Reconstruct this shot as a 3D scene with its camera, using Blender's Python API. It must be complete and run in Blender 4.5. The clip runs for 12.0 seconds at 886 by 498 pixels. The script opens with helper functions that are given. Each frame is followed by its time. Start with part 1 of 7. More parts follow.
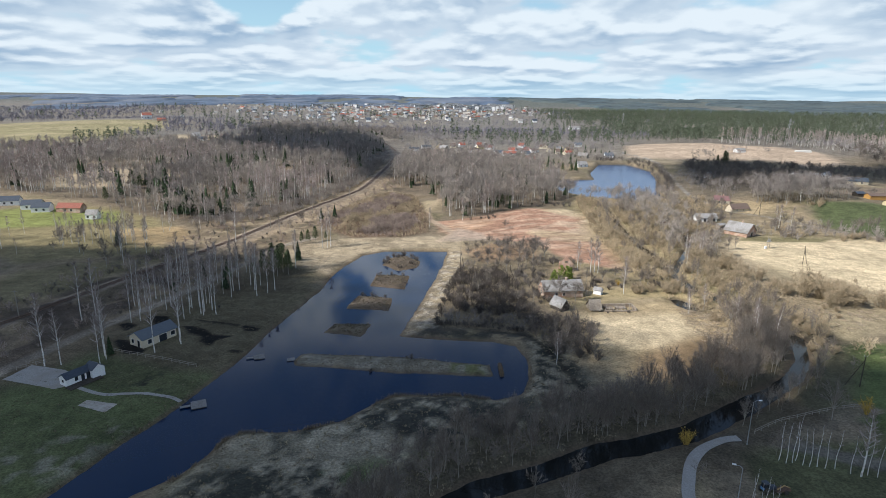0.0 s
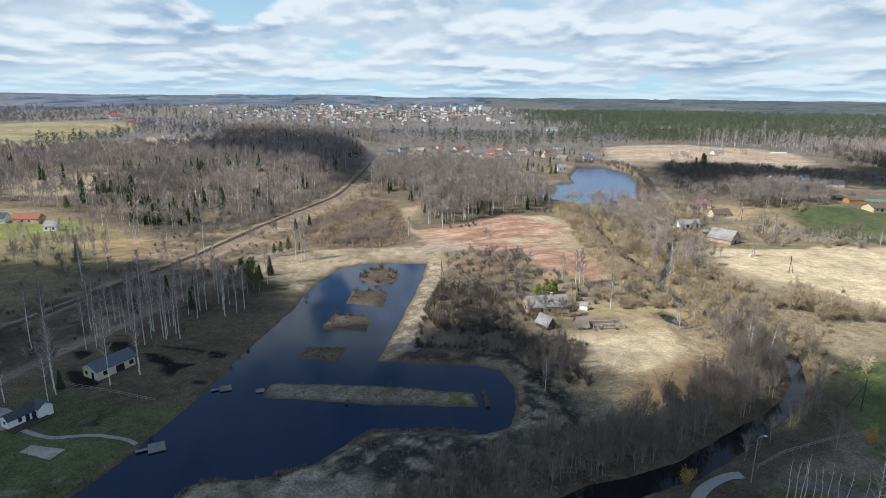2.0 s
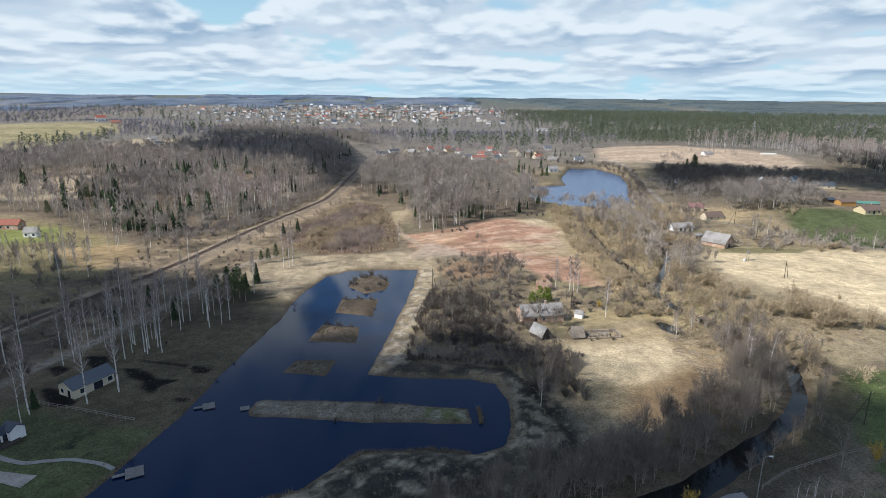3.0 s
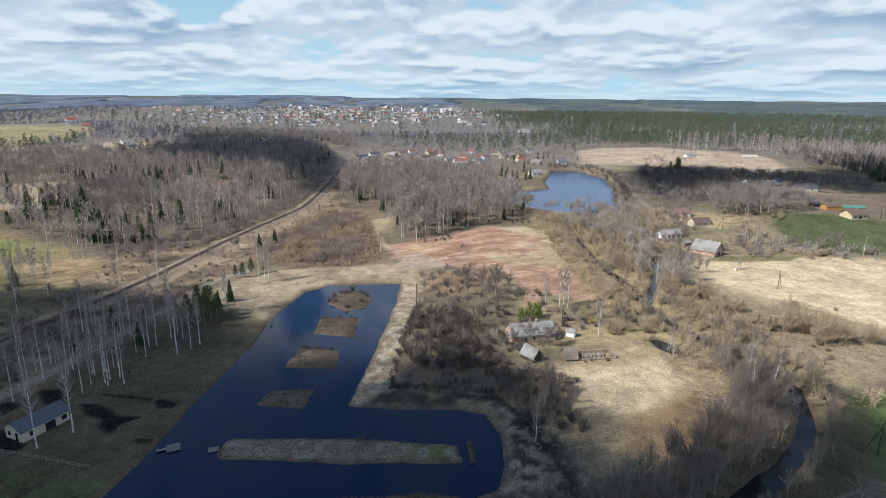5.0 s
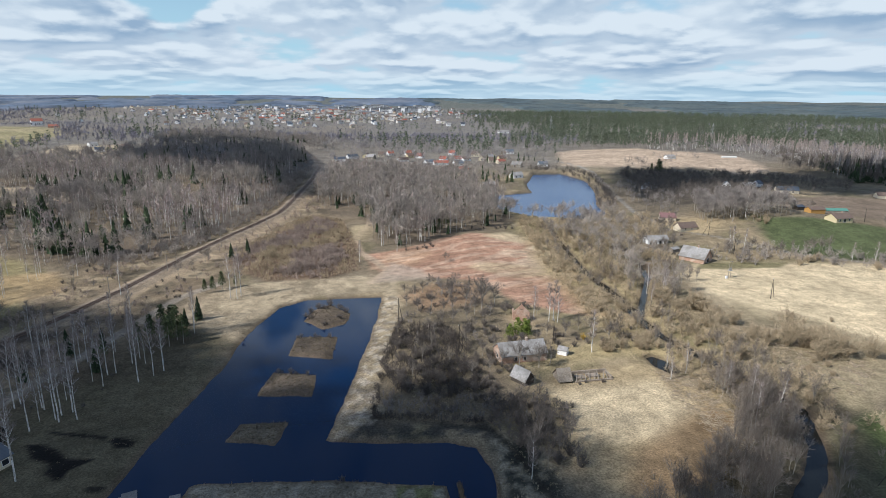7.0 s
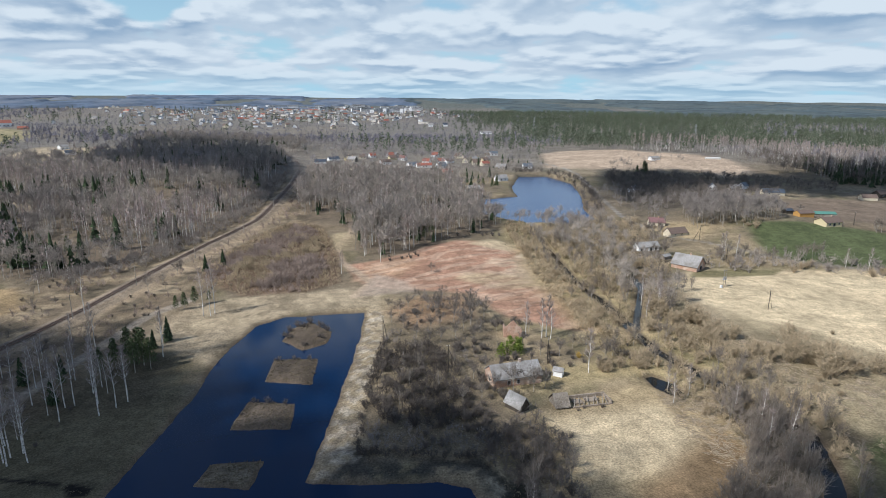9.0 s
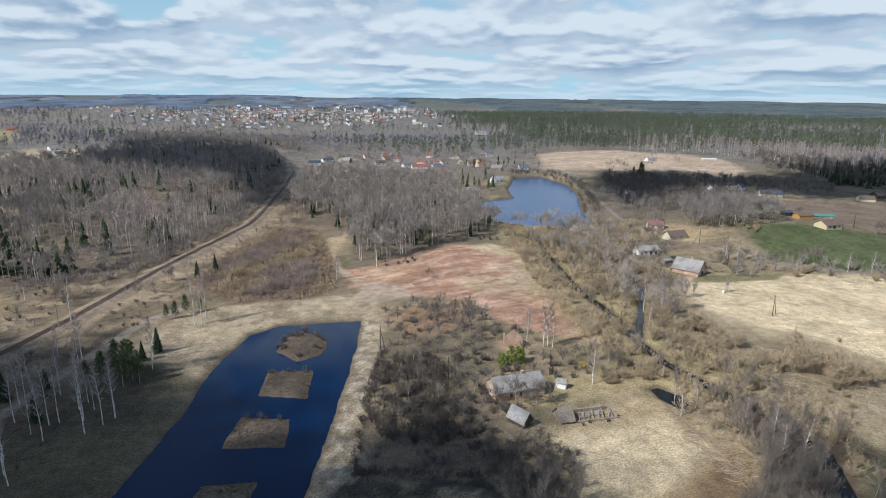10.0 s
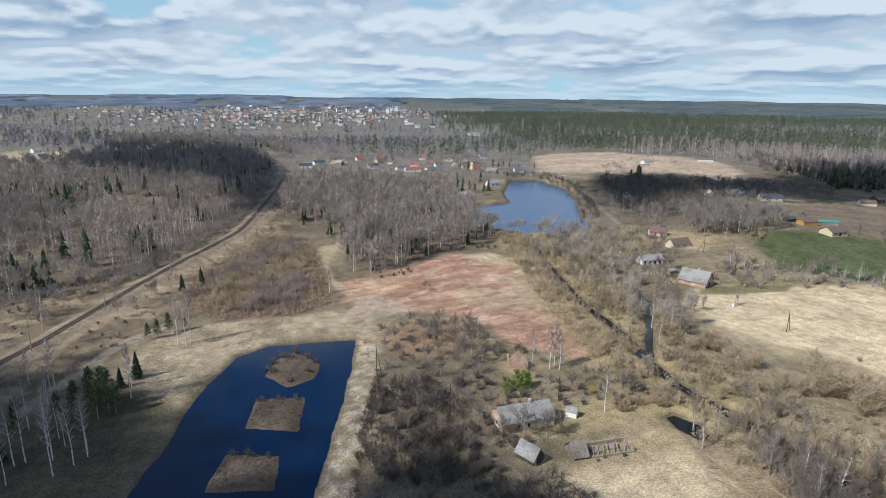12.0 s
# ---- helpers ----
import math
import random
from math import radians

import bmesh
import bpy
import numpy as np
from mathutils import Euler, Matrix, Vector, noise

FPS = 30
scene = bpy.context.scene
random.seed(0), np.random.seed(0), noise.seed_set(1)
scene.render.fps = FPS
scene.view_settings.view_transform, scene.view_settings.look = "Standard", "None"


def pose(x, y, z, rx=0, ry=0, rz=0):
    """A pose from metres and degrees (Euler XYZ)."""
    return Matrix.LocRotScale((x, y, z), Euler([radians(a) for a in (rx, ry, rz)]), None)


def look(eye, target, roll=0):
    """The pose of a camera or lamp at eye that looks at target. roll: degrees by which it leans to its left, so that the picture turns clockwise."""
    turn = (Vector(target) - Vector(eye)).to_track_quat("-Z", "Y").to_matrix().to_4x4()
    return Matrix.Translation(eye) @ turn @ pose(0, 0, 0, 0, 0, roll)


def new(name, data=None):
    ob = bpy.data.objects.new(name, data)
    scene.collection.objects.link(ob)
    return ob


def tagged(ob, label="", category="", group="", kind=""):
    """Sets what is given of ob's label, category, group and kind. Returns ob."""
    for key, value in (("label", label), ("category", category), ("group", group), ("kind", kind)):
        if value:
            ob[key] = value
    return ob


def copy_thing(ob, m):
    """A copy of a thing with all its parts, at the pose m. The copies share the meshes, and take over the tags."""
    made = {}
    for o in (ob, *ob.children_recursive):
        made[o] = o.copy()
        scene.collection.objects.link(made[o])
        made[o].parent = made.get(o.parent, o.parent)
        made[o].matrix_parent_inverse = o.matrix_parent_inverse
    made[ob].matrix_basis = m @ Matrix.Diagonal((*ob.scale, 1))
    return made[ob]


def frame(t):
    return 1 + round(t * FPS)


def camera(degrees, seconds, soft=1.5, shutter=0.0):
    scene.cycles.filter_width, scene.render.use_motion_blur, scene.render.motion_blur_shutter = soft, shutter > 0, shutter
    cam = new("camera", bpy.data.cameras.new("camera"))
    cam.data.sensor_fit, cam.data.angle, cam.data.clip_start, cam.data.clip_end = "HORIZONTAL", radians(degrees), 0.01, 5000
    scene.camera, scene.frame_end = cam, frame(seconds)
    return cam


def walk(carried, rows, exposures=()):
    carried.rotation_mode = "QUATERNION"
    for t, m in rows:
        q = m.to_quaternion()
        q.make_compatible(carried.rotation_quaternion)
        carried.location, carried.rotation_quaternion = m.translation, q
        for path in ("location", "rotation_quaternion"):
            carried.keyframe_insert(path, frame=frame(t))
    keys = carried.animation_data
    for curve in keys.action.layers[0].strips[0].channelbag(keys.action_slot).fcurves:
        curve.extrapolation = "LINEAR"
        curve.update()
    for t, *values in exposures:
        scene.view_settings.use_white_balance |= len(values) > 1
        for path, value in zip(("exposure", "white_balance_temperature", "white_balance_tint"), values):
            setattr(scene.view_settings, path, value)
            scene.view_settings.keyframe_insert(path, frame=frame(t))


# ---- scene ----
cam = camera(74.5, 12.0, soft=0.6)
# seconds, eye x y z, pitch, roll, yaw
ROWS = [
    (0.0, -0.00, -0.00, 75.00, -14.62, 0.60, 0.00),
    (0.5, -0.20, 3.06, 75.56, -14.63, 0.61, -0.60),
    (1.0, -0.35, 6.13, 76.34, -14.63, 0.61, -1.19),
    (1.5, -0.43, 9.03, 77.11, -14.62, 0.62, -1.69),
    (2.0, -0.52, 11.89, 77.80, -14.62, 0.62, -2.19),
    (2.5, -0.59, 14.86, 78.58, -14.61, 0.62, -2.70),
    (3.0, -0.62, 17.93, 79.19, -14.62, 0.61, -3.15),
    (5.0, -0.95, 30.60, 81.81, -14.60, 0.57, -5.01),
    (5.5, -1.16, 34.31, 82.26, -14.59, 0.57, -5.48),
    (6.0, -1.29, 37.93, 82.55, -14.59, 0.58, -5.92),
    (6.5, -1.36, 41.12, 82.94, -14.59, 0.59, -6.47),
    (7.0, -1.34, 44.05, 83.32, -14.59, 0.60, -7.14),
    (9.0, -1.17, 57.13, 85.23, -14.61, 0.58, -8.90),
    (9.5, -1.52, 60.26, 85.75, -14.63, 0.58, -9.27),
    (10.0, -1.81, 63.56, 86.33, -14.64, 0.59, -9.49),
    (10.5, -1.95, 67.02, 86.83, -14.64, 0.61, -9.62),
    (11.0, -2.22, 70.45, 87.38, -14.65, 0.62, -9.75),
    (11.5, -2.38, 73.90, 88.02, -14.66, 0.63, -10.02),
    (12.0, -2.33, 77.24, 88.54, -14.67, 0.65, -10.32),
]
walk(cam, [(t, pose(x, y, z, 0, 0, yaw) @ pose(0, 0, 0, 90 + pitch) @ pose(0, 0, 0, 0, 0, roll)) for t, x, y, z, pitch, roll, yaw in ROWS],
     [(0.0, 0.14, 6130, 9), (12.0, -0.10, 5900, 9)])

# ---- world, sun, exposure ----
SUN_H = Vector((-0.92, -0.39))          # horizontal direction towards the sun
SUN_EL = 43.0
CLOUD_X, CLOUD_Y = 3.1, 1.7            # drift of the cloud deck
world = bpy.data.worlds.new("sky")
scene.world = world
world.use_nodes = True
wn, wl = world.node_tree.nodes, world.node_tree.links
wn.clear()


def wmath(op, a, b=None, clamp=False):
    n = wn.new("ShaderNodeMath")
    n.operation, n.use_clamp = op, clamp
    for i, v in enumerate((a, b)):
        if v is None:
            continue
        if isinstance(v, (int, float)):
            n.inputs[i].default_value = v
        else:
            wl.new(v, n.inputs[i])
    return n.outputs[0]


def wmix(f, a, b):
    n = wn.new("ShaderNodeMix")
    n.data_type = "RGBA"
    for sock, v in ((n.inputs[0], f), (n.inputs[6], a), (n.inputs[7], b)):
        if isinstance(v, (float, tuple)):
            sock.default_value = v
        else:
            wl.new(v, sock)
    return n.outputs[2]


sky = wn.new("ShaderNodeTexSky")
sky.sky_type, sky.sun_disc = "NISHITA", False
sky.sun_elevation, sky.sun_rotation = radians(SUN_EL), math.atan2(SUN_H.x, SUN_H.y)
sky.altitude, sky.air_density, sky.dust_density, sky.ozone_density = 100, 1.0, 0.6, 2.0
geo = wn.new("ShaderNodeTexCoord")
sep = wn.new("ShaderNodeSeparateXYZ")
wl.new(geo.outputs["Generated"], sep.inputs[0])
up = wmath("MAXIMUM", sep.outputs[2], 0.0)


def ramp(v, lo, hi):
    n = wn.new("ShaderNodeMapRange")
    n.interpolation_type = "SMOOTHSTEP"
    wl.new(v, n.inputs[0])
    n.inputs[1].default_value, n.inputs[2].default_value = lo, hi
    return n.outputs[0]


# cloud rows, which close up towards the horizon
rows_uv = wn.new("ShaderNodeCombineXYZ")
wl.new(wmath("MULTIPLY", sep.outputs[0], 4.0), rows_uv.inputs[0])
wl.new(wmath("MULTIPLY", wmath("LOGARITHM", wmath("ADD", up, 0.045), math.e), 1.5), rows_uv.inputs[1])
wl.new(wmath("MULTIPLY", sep.outputs[1], 0.2), rows_uv.inputs[2])


def bank(rise):
    """Density of the cloud field, looked at a little higher up: broad banks with rounded heads."""
    mp = wn.new("ShaderNodeMapping")
    mp.inputs["Location"].default_value = (CLOUD_X, CLOUD_Y + rise, 0.0)
    wl.new(rows_uv.outputs[0], mp.inputs[0])
    warp = wn.new("ShaderNodeTexNoise")
    warp.inputs["Scale"].default_value, warp.inputs["Detail"].default_value, warp.inputs["Roughness"].default_value = 4.2, 6.0, 0.6
    wl.new(mp.outputs[0], warp.inputs[0])
    add = wn.new("ShaderNodeMix")
    add.data_type, add.blend_type = "RGBA", "LINEAR_LIGHT"
    add.inputs[0].default_value = 0.14
    wl.new(mp.outputs[0], add.inputs[6])
    wl.new(warp.outputs["Color"], add.inputs[7])
    broad = wn.new("ShaderNodeTexNoise")
    broad.inputs["Scale"].default_value, broad.inputs["Detail"].default_value, broad.inputs["Roughness"].default_value = 1.6, 3.5, 0.5
    wl.new(mp.outputs[0], broad.inputs[0])
    total = broad.outputs[0]
    for scale, share in ((2.0, 0.30), (4.6, 0.18)):
        v = wn.new("ShaderNodeTexVoronoi")
        v.feature = "SMOOTH_F1"
        v.inputs["Scale"].default_value, v.inputs["Smoothness"].default_value = scale, 0.4
        wl.new(add.outputs[2], v.inputs["Vector"])
        total = wmath("ADD", total, wmath("MULTIPLY", wmath("SUBTRACT", 0.5, v.outputs["Distance"]), share))
    return total


cover, above = bank(0.0), bank(0.12)
# one rent in the clouds towards the north-west
rent = wn.new("ShaderNodeVectorMath")
rent.operation = "DISTANCE"
wl.new(geo.outputs["Generated"], rent.inputs[0])
rent.inputs[1].default_value = (-0.292, 0.939, 0.165)
hole = wmath("MULTIPLY", wmath("SUBTRACT", 1.0, ramp(rent.outputs["Value"], 0.045, 0.10)), 0.42)
mask = ramp(wmath("SUBTRACT", cover, hole), 0.26, 0.42)
# upper rims catch the sun, the undersides are a soft grey
rim = ramp(wmath("SUBTRACT", cover, above), -0.09, 0.10)
body = ramp(cover, 0.40, 0.66)
grey = wmath("MULTIPLY", wmath("SUBTRACT", 1.0, rim), wmath("ADD", 0.42, wmath("MULTIPLY", body, 0.50)))
cloud_col = wmix(grey, (0.86, 0.93, 0.97, 1), (0.33, 0.47, 0.63, 1))
haze = ramp(sep.outputs[2], 0.30, -0.02)
sky_scaled = wn.new("ShaderNodeVectorMath")
sky_scaled.operation = "SCALE"
sky_scaled.inputs["Scale"].default_value = 0.13
wl.new(sky.outputs[0], sky_scaled.inputs[0])
clear_col = wmix(haze, sky_scaled.outputs[0], (0.51, 0.79, 0.92, 1))
high = wmath("SUBTRACT", 1.0, wmath("MULTIPLY", ramp(sep.outputs[2], 0.34, 0.46), 0.88))
low = wmath("ADD", 0.60, wmath("MULTIPLY", ramp(sep.outputs[2], 0.004, 0.05), 0.40))
amount = wmath("MULTIPLY", wmath("MULTIPLY", mask, high), low)
final = wmix(amount, clear_col, cloud_col)
bg = wn.new("ShaderNodeBackground")
bg.inputs["Strength"].default_value = 0.86
wl.new(final, bg.inputs[0])
wo = wn.new("ShaderNodeOutputWorld")
wl.new(bg.outputs[0], wo.inputs[0])

sun_dir = Vector((SUN_H.x, SUN_H.y, 0)).normalized() * math.cos(radians(SUN_EL)) + Vector((0, 0, math.sin(radians(SUN_EL))))
sun_data = bpy.data.lights.new("sun", "SUN")
sun_data.energy, sun_data.angle, sun_data.color = 5.2, radians(0.5), (1.0, 0.915, 0.81)
sun = new("sun", sun_data)
sun.matrix_world = look(sun_dir * 800, (0, 0, 0))

# ---- materials ----


def material(name, color, rough=0.85, grain=3.0, amount=0.35, second=None, bump=0.0, metal=0.0, spec=0.3, coarse=None, island=0.0, obrand=0.0):
    """A surface with colour variation at two scales, in metres."""
    m = bpy.data.materials.new(name)
    m.use_nodes = True
    nt = m.node_tree
    b = nt.nodes["Principled BSDF"]
    b.inputs["Roughness"].default_value, b.inputs["Metallic"].default_value = rough, metal
    b.inputs["Specular IOR Level"].default_value = spec
    tc = nt.nodes.new("ShaderNodeTexCoord")

    def noise_at(scale, detail):
        n = nt.nodes.new("ShaderNodeTexNoise")
        n.inputs["Scale"].default_value, n.inputs["Detail"].default_value = scale, detail
        nt.links.new(tc.outputs["Object"], n.inputs[0])
        return n.outputs[0]

    def mixed(f, a, bcol, blend="MIX"):
        n = nt.nodes.new("ShaderNodeMix")
        n.data_type, n.blend_type = "RGBA", blend
        for sock, v in ((n.inputs[0], f), (n.inputs[6], a), (n.inputs[7], bcol)):
            if isinstance(v, (float, tuple)):
                sock.default_value = v
            else:
                nt.links.new(v, sock)
        return n.outputs[2]

    def ranged(v, lo, hi, a=0.0, z=1.0):
        n = nt.nodes.new("ShaderNodeMapRange")
        nt.links.new(v, n.inputs[0])
        for i, w in enumerate((lo, hi, a, z)):
            n.inputs[i + 1].default_value = w
        return n.outputs[0]

    dark = tuple(c * (1 - amount) for c in color[:3]) + (1,)
    light = tuple(min(1, c * (1 + amount * 0.7)) for c in color[:3]) + (1,)
    fine = noise_at(grain, 4)
    col = mixed(ranged(fine, 0.3, 0.7), dark, light)
    if second:
        col = mixed(ranged(noise_at(coarse or grain * 0.13, 3), 0.45, 0.68), col, tuple(second) + (1,))
    if island:
        g = nt.nodes.new("ShaderNodeNewGeometry")
        v = ranged(g.outputs["Random Per Island"], 0, 1, 1 - island, 1 + island)
        col = mixed(1.0, col, v, "MULTIPLY")
    if obrand:
        g = nt.nodes.new("ShaderNodeObjectInfo")
        v = ranged(g.outputs["Random"], 0, 1, 1 - obrand, 1 + obrand)
        col = mixed(1.0, col, v, "MULTIPLY")
    nt.links.new(col, b.inputs["Base Color"])
    if bump:
        bn = nt.nodes.new("ShaderNodeBump")
        bn.inputs["Strength"].default_value, bn.inputs["Distance"].default_value = 0.6, bump
        nt.links.new(fine, bn.inputs["Height"])
        nt.links.new(bn.outputs[0], b.inputs["Normal"])
    return m


def ground_material():
    """Colour from the sheet's own tint, broken up by tufts and patches."""
    m = bpy.data.materials.new("soil_and_grass")
    m.use_nodes = True
    nt = m.node_tree
    b = nt.nodes["Principled BSDF"]
    b.inputs["Roughness"].default_value, b.inputs["Specular IOR Level"].default_value = 0.95, 0.15
    at = nt.nodes.new("ShaderNodeAttribute")
    at.attribute_name = "tint"
    tc = nt.nodes.new("ShaderNodeTexCoord")
    col = at.outputs["Color"]
    heights = []
    for scale, detail, lo, hi, a, z in ((1.9, 7, 0.36, 0.66, 0.58, 1.32), (0.28, 5, 0.34, 0.66, 0.76, 1.22), (0.05, 4, 0.38, 0.62, 0.82, 1.16)):
        n = nt.nodes.new("ShaderNodeTexNoise")
        n.inputs["Scale"].default_value, n.inputs["Detail"].default_value, n.inputs["Roughness"].default_value = scale, detail, 0.65
        nt.links.new(tc.outputs["Object"], n.inputs[0])
        r = nt.nodes.new("ShaderNodeMapRange")
        nt.links.new(n.outputs[0], r.inputs[0])
        for i, w in enumerate((lo, hi, a, z)):
            r.inputs[i + 1].default_value = w
        x = nt.nodes.new("ShaderNodeMix")
        x.data_type, x.blend_type = "RGBA", "MULTIPLY"
        x.inputs[0].default_value = 1.0
        nt.links.new(col, x.inputs[6])
        nt.links.new(r.outputs[0], x.inputs[7])
        col = x.outputs[2]
        heights.append(n.outputs[0])
    nt.links.new(col, b.inputs["Base Color"])
    bn = nt.nodes.new("ShaderNodeBump")
    bn.inputs["Strength"].default_value, bn.inputs["Distance"].default_value = 0.8, 0.16
    nt.links.new(heights[0], bn.inputs["Height"])
    nt.links.new(bn.outputs[0], b.inputs["Normal"])
    return m


def water_material(name, color, ripple, strength, rough=0.06):
    m = bpy.data.materials.new(name)
    m.use_nodes = True
    nt = m.node_tree
    b = nt.nodes["Principled BSDF"]
    b.inputs["Base Color"].default_value = tuple(color) + (1,)
    b.inputs["Roughness"].default_value, b.inputs["IOR"].default_value = rough, 1.33
    tc = nt.nodes.new("ShaderNodeTexCoord")
    n = nt.nodes.new("ShaderNodeTexNoise")
    n.inputs["Scale"].default_value, n.inputs["Detail"].default_value = ripple, 3
    nt.links.new(tc.outputs["Object"], n.inputs[0])
    bn = nt.nodes.new("ShaderNodeBump")
    bn.inputs["Strength"].default_value, bn.inputs["Distance"].default_value = strength, 0.05
    nt.links.new(n.outputs[0], bn.inputs["Height"])
    nt.links.new(bn.outputs[0], b.inputs["Normal"])
    return m


GROUND = ground_material()
WATER = water_material("pond_water", (0.001, 0.0128, 0.047), 0.9, 0.04, 0.025)
RIVER_WATER = water_material("river_water", (0.012, 0.014, 0.014), 1.2, 0.15)
LAKE_WATER = water_material("lake_water", (0.035, 0.085, 0.19), 0.25, 0.25, 0.22)
BIRCH_BARK = material("birch_bark", (0.74, 0.72, 0.68), 0.8, 6, 0.3, (0.16, 0.14, 0.13), coarse=1.6)
WOOD_BARK = material("dark_wood_bark", (0.20, 0.175, 0.15), 0.9, 5, 0.3)
GREY_BARK = material("grey_bark", (0.34, 0.31, 0.27), 0.9, 5, 0.3)
TWIG_BIRCH = material("birch_twigs", (0.345, 0.29, 0.265), 0.9, 0.14, 0.4, island=0.14, obrand=0.2)
TWIG_GREY = material("grey_twigs", (0.315, 0.28, 0.25), 0.9, 0.12, 0.4, island=0.14)
TWIG_MID = material("brown_grey_twigs", (0.255, 0.23, 0.213), 0.9, 0.12, 0.4, island=0.14)
TWIG_BLACK = material("dark_thicket_twigs", (0.095, 0.082, 0.073), 0.9, 0.15, 0.4, island=0.14)
TWIG_ALDER = material("brown_alder_twigs", (0.225, 0.193, 0.163), 0.9, 0.15, 0.4, island=0.14)
# mid-distance twigs, tinted slightly towards blue for haze
TWIG_HAZED = material("hazed_wood_twigs", (0.31, 0.288, 0.288), 0.9, 0.05, 0.4, island=0.14)
TWIG_PINK = material("pinkish_twigs", (0.40, 0.33, 0.31), 0.9, 0.12, 0.4, island=0.14)
TWIG_PALE = material("pale_twigs", (0.37, 0.328, 0.288), 0.9, 0.12, 0.4, island=0.14)
TWIG_WILLOW = material("willow_twigs", (0.40, 0.325, 0.22), 0.9, 0.12, 0.4, island=0.14)
TWIG_RED = material("scrub_twigs", (0.33, 0.265, 0.228), 0.9, 0.15, 0.4, island=0.14)
TWIG_DARK = material("alder_twigs", (0.155, 0.135, 0.12), 0.9, 0.15, 0.4, island=0.14)
YELLOW_TWIG = material("weeping_willow_twigs", (0.48, 0.33, 0.07), 0.9, 0.6, 0.3, island=0.4)
NEEDLES = material("spruce_needles", (0.035, 0.055, 0.025), 0.9, 1.2, 0.5, island=0.45)
PINE = material("pine_needles", (0.085, 0.11, 0.05), 0.9, 0.6, 0.45, island=0.45)
THUJA = material("bright_conifer_foliage", (0.15, 0.205, 0.035), 0.9, 1.5, 0.5, island=0.5)
# far bare wood, greyed towards blue in its colour for haze
HAZED_WOOD = material("hazed_bare_wood", (0.215, 0.208, 0.248), 0.95, 0.03, 0.3, island=0.22)
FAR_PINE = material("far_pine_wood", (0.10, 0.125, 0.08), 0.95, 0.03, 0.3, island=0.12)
# both horizon woods have haze put into their colour as blue
HAZE_BLUE_PINE = material("haze_blue_pine_wood", (0.065, 0.09, 0.10), 0.95, 0.012, 0.45, (0.10, 0.12, 0.115), coarse=0.004)
HAZE_BLUE_WOOD = material("haze_blue_wood", (0.095, 0.13, 0.185), 0.95, 0.012, 0.45, (0.17, 0.19, 0.225), coarse=0.0035)
WHITE_WALL = material("white_boards", (0.78, 0.79, 0.80), 0.7, 4, 0.1)
CREAM_WALL = material("cream_render", (0.60, 0.54, 0.42), 0.8, 3, 0.15)
YELLOW_WALL = material("yellow_render", (0.58, 0.50, 0.32), 0.8, 3, 0.12)
ORANGE_WALL = material("orange_boards", (0.43, 0.25, 0.08), 0.8, 3, 0.15)
GREY_WALL = material("weathered_boards", (0.23, 0.20, 0.165), 0.9, 2.2, 0.4, (0.34, 0.31, 0.27))
BRICK = material("old_brick", (0.42, 0.27, 0.20), 0.9, 2.5, 0.35, (0.55, 0.46, 0.38))
RUBBLE = material("field_stone_rubble", (0.33, 0.28, 0.225), 0.95, 2.5, 0.4, (0.22, 0.18, 0.14))
DARK_WALL = material("tarred_boards", (0.07, 0.06, 0.05), 0.9, 2, 0.4)
ROOF_GREY = material("fibre_cement_roof", (0.31, 0.305, 0.30), 0.85, 1.8, 0.3, (0.19, 0.18, 0.165))
ROOF_DARK = material("dark_metal_roof", (0.11, 0.13, 0.155), 0.5, 2, 0.15, spec=0.5)
ROOF_NAVY = material("navy_roof", (0.06, 0.075, 0.10), 0.6, 2, 0.2)
ROOF_BROWN = material("brown_roof", (0.16, 0.12, 0.10), 0.8, 2, 0.3)
ROOF_RED = material("red_roof", (0.29, 0.11, 0.08), 0.8, 2, 0.25)
ROOF_PURPLE = material("purple_brown_roof", (0.21, 0.12, 0.12), 0.8, 2, 0.25)
ROOF_GREEN = material("green_roof", (0.10, 0.24, 0.20), 0.7, 2, 0.2)
TOWN_WALL = material("mixed_town_render", (0.50, 0.47, 0.43), 0.8, 0.05, 0.3, (0.66, 0.64, 0.60), coarse=0.02)
TUNNEL = material("dusty_polythene", (0.60, 0.59, 0.56), 0.6, 1.5, 0.2)
GLASS = material("window_glass", (0.03, 0.035, 0.045), 0.08, 3, 0.1, spec=0.6)
TIMBER = material("grey_timber", (0.30, 0.27, 0.23), 0.85, 2.5, 0.3)
DECKING = material("weathered_decking", (0.21, 0.205, 0.20), 0.8, 2.5, 0.25, obrand=0.12)
STEEL = material("galvanised_steel", (0.42, 0.43, 0.44), 0.5, 4, 0.15, metal=0.6)
RUST = material("rusty_rail", (0.16, 0.10, 0.07), 0.7, 3, 0.3, metal=0.4)
CLOUD = material("cloud_vapour", (0.85, 0.86, 0.88), 1.0, 0.01, 0.05)
REED = material("dry_reed", (0.27, 0.215, 0.15), 0.95, 1, 0.35, island=0.35)
STRAW_BLADE = material("dead_grass", (0.34, 0.29, 0.195), 0.95, 0.3, 0.35, island=0.4)

# ---- mesh tools ----


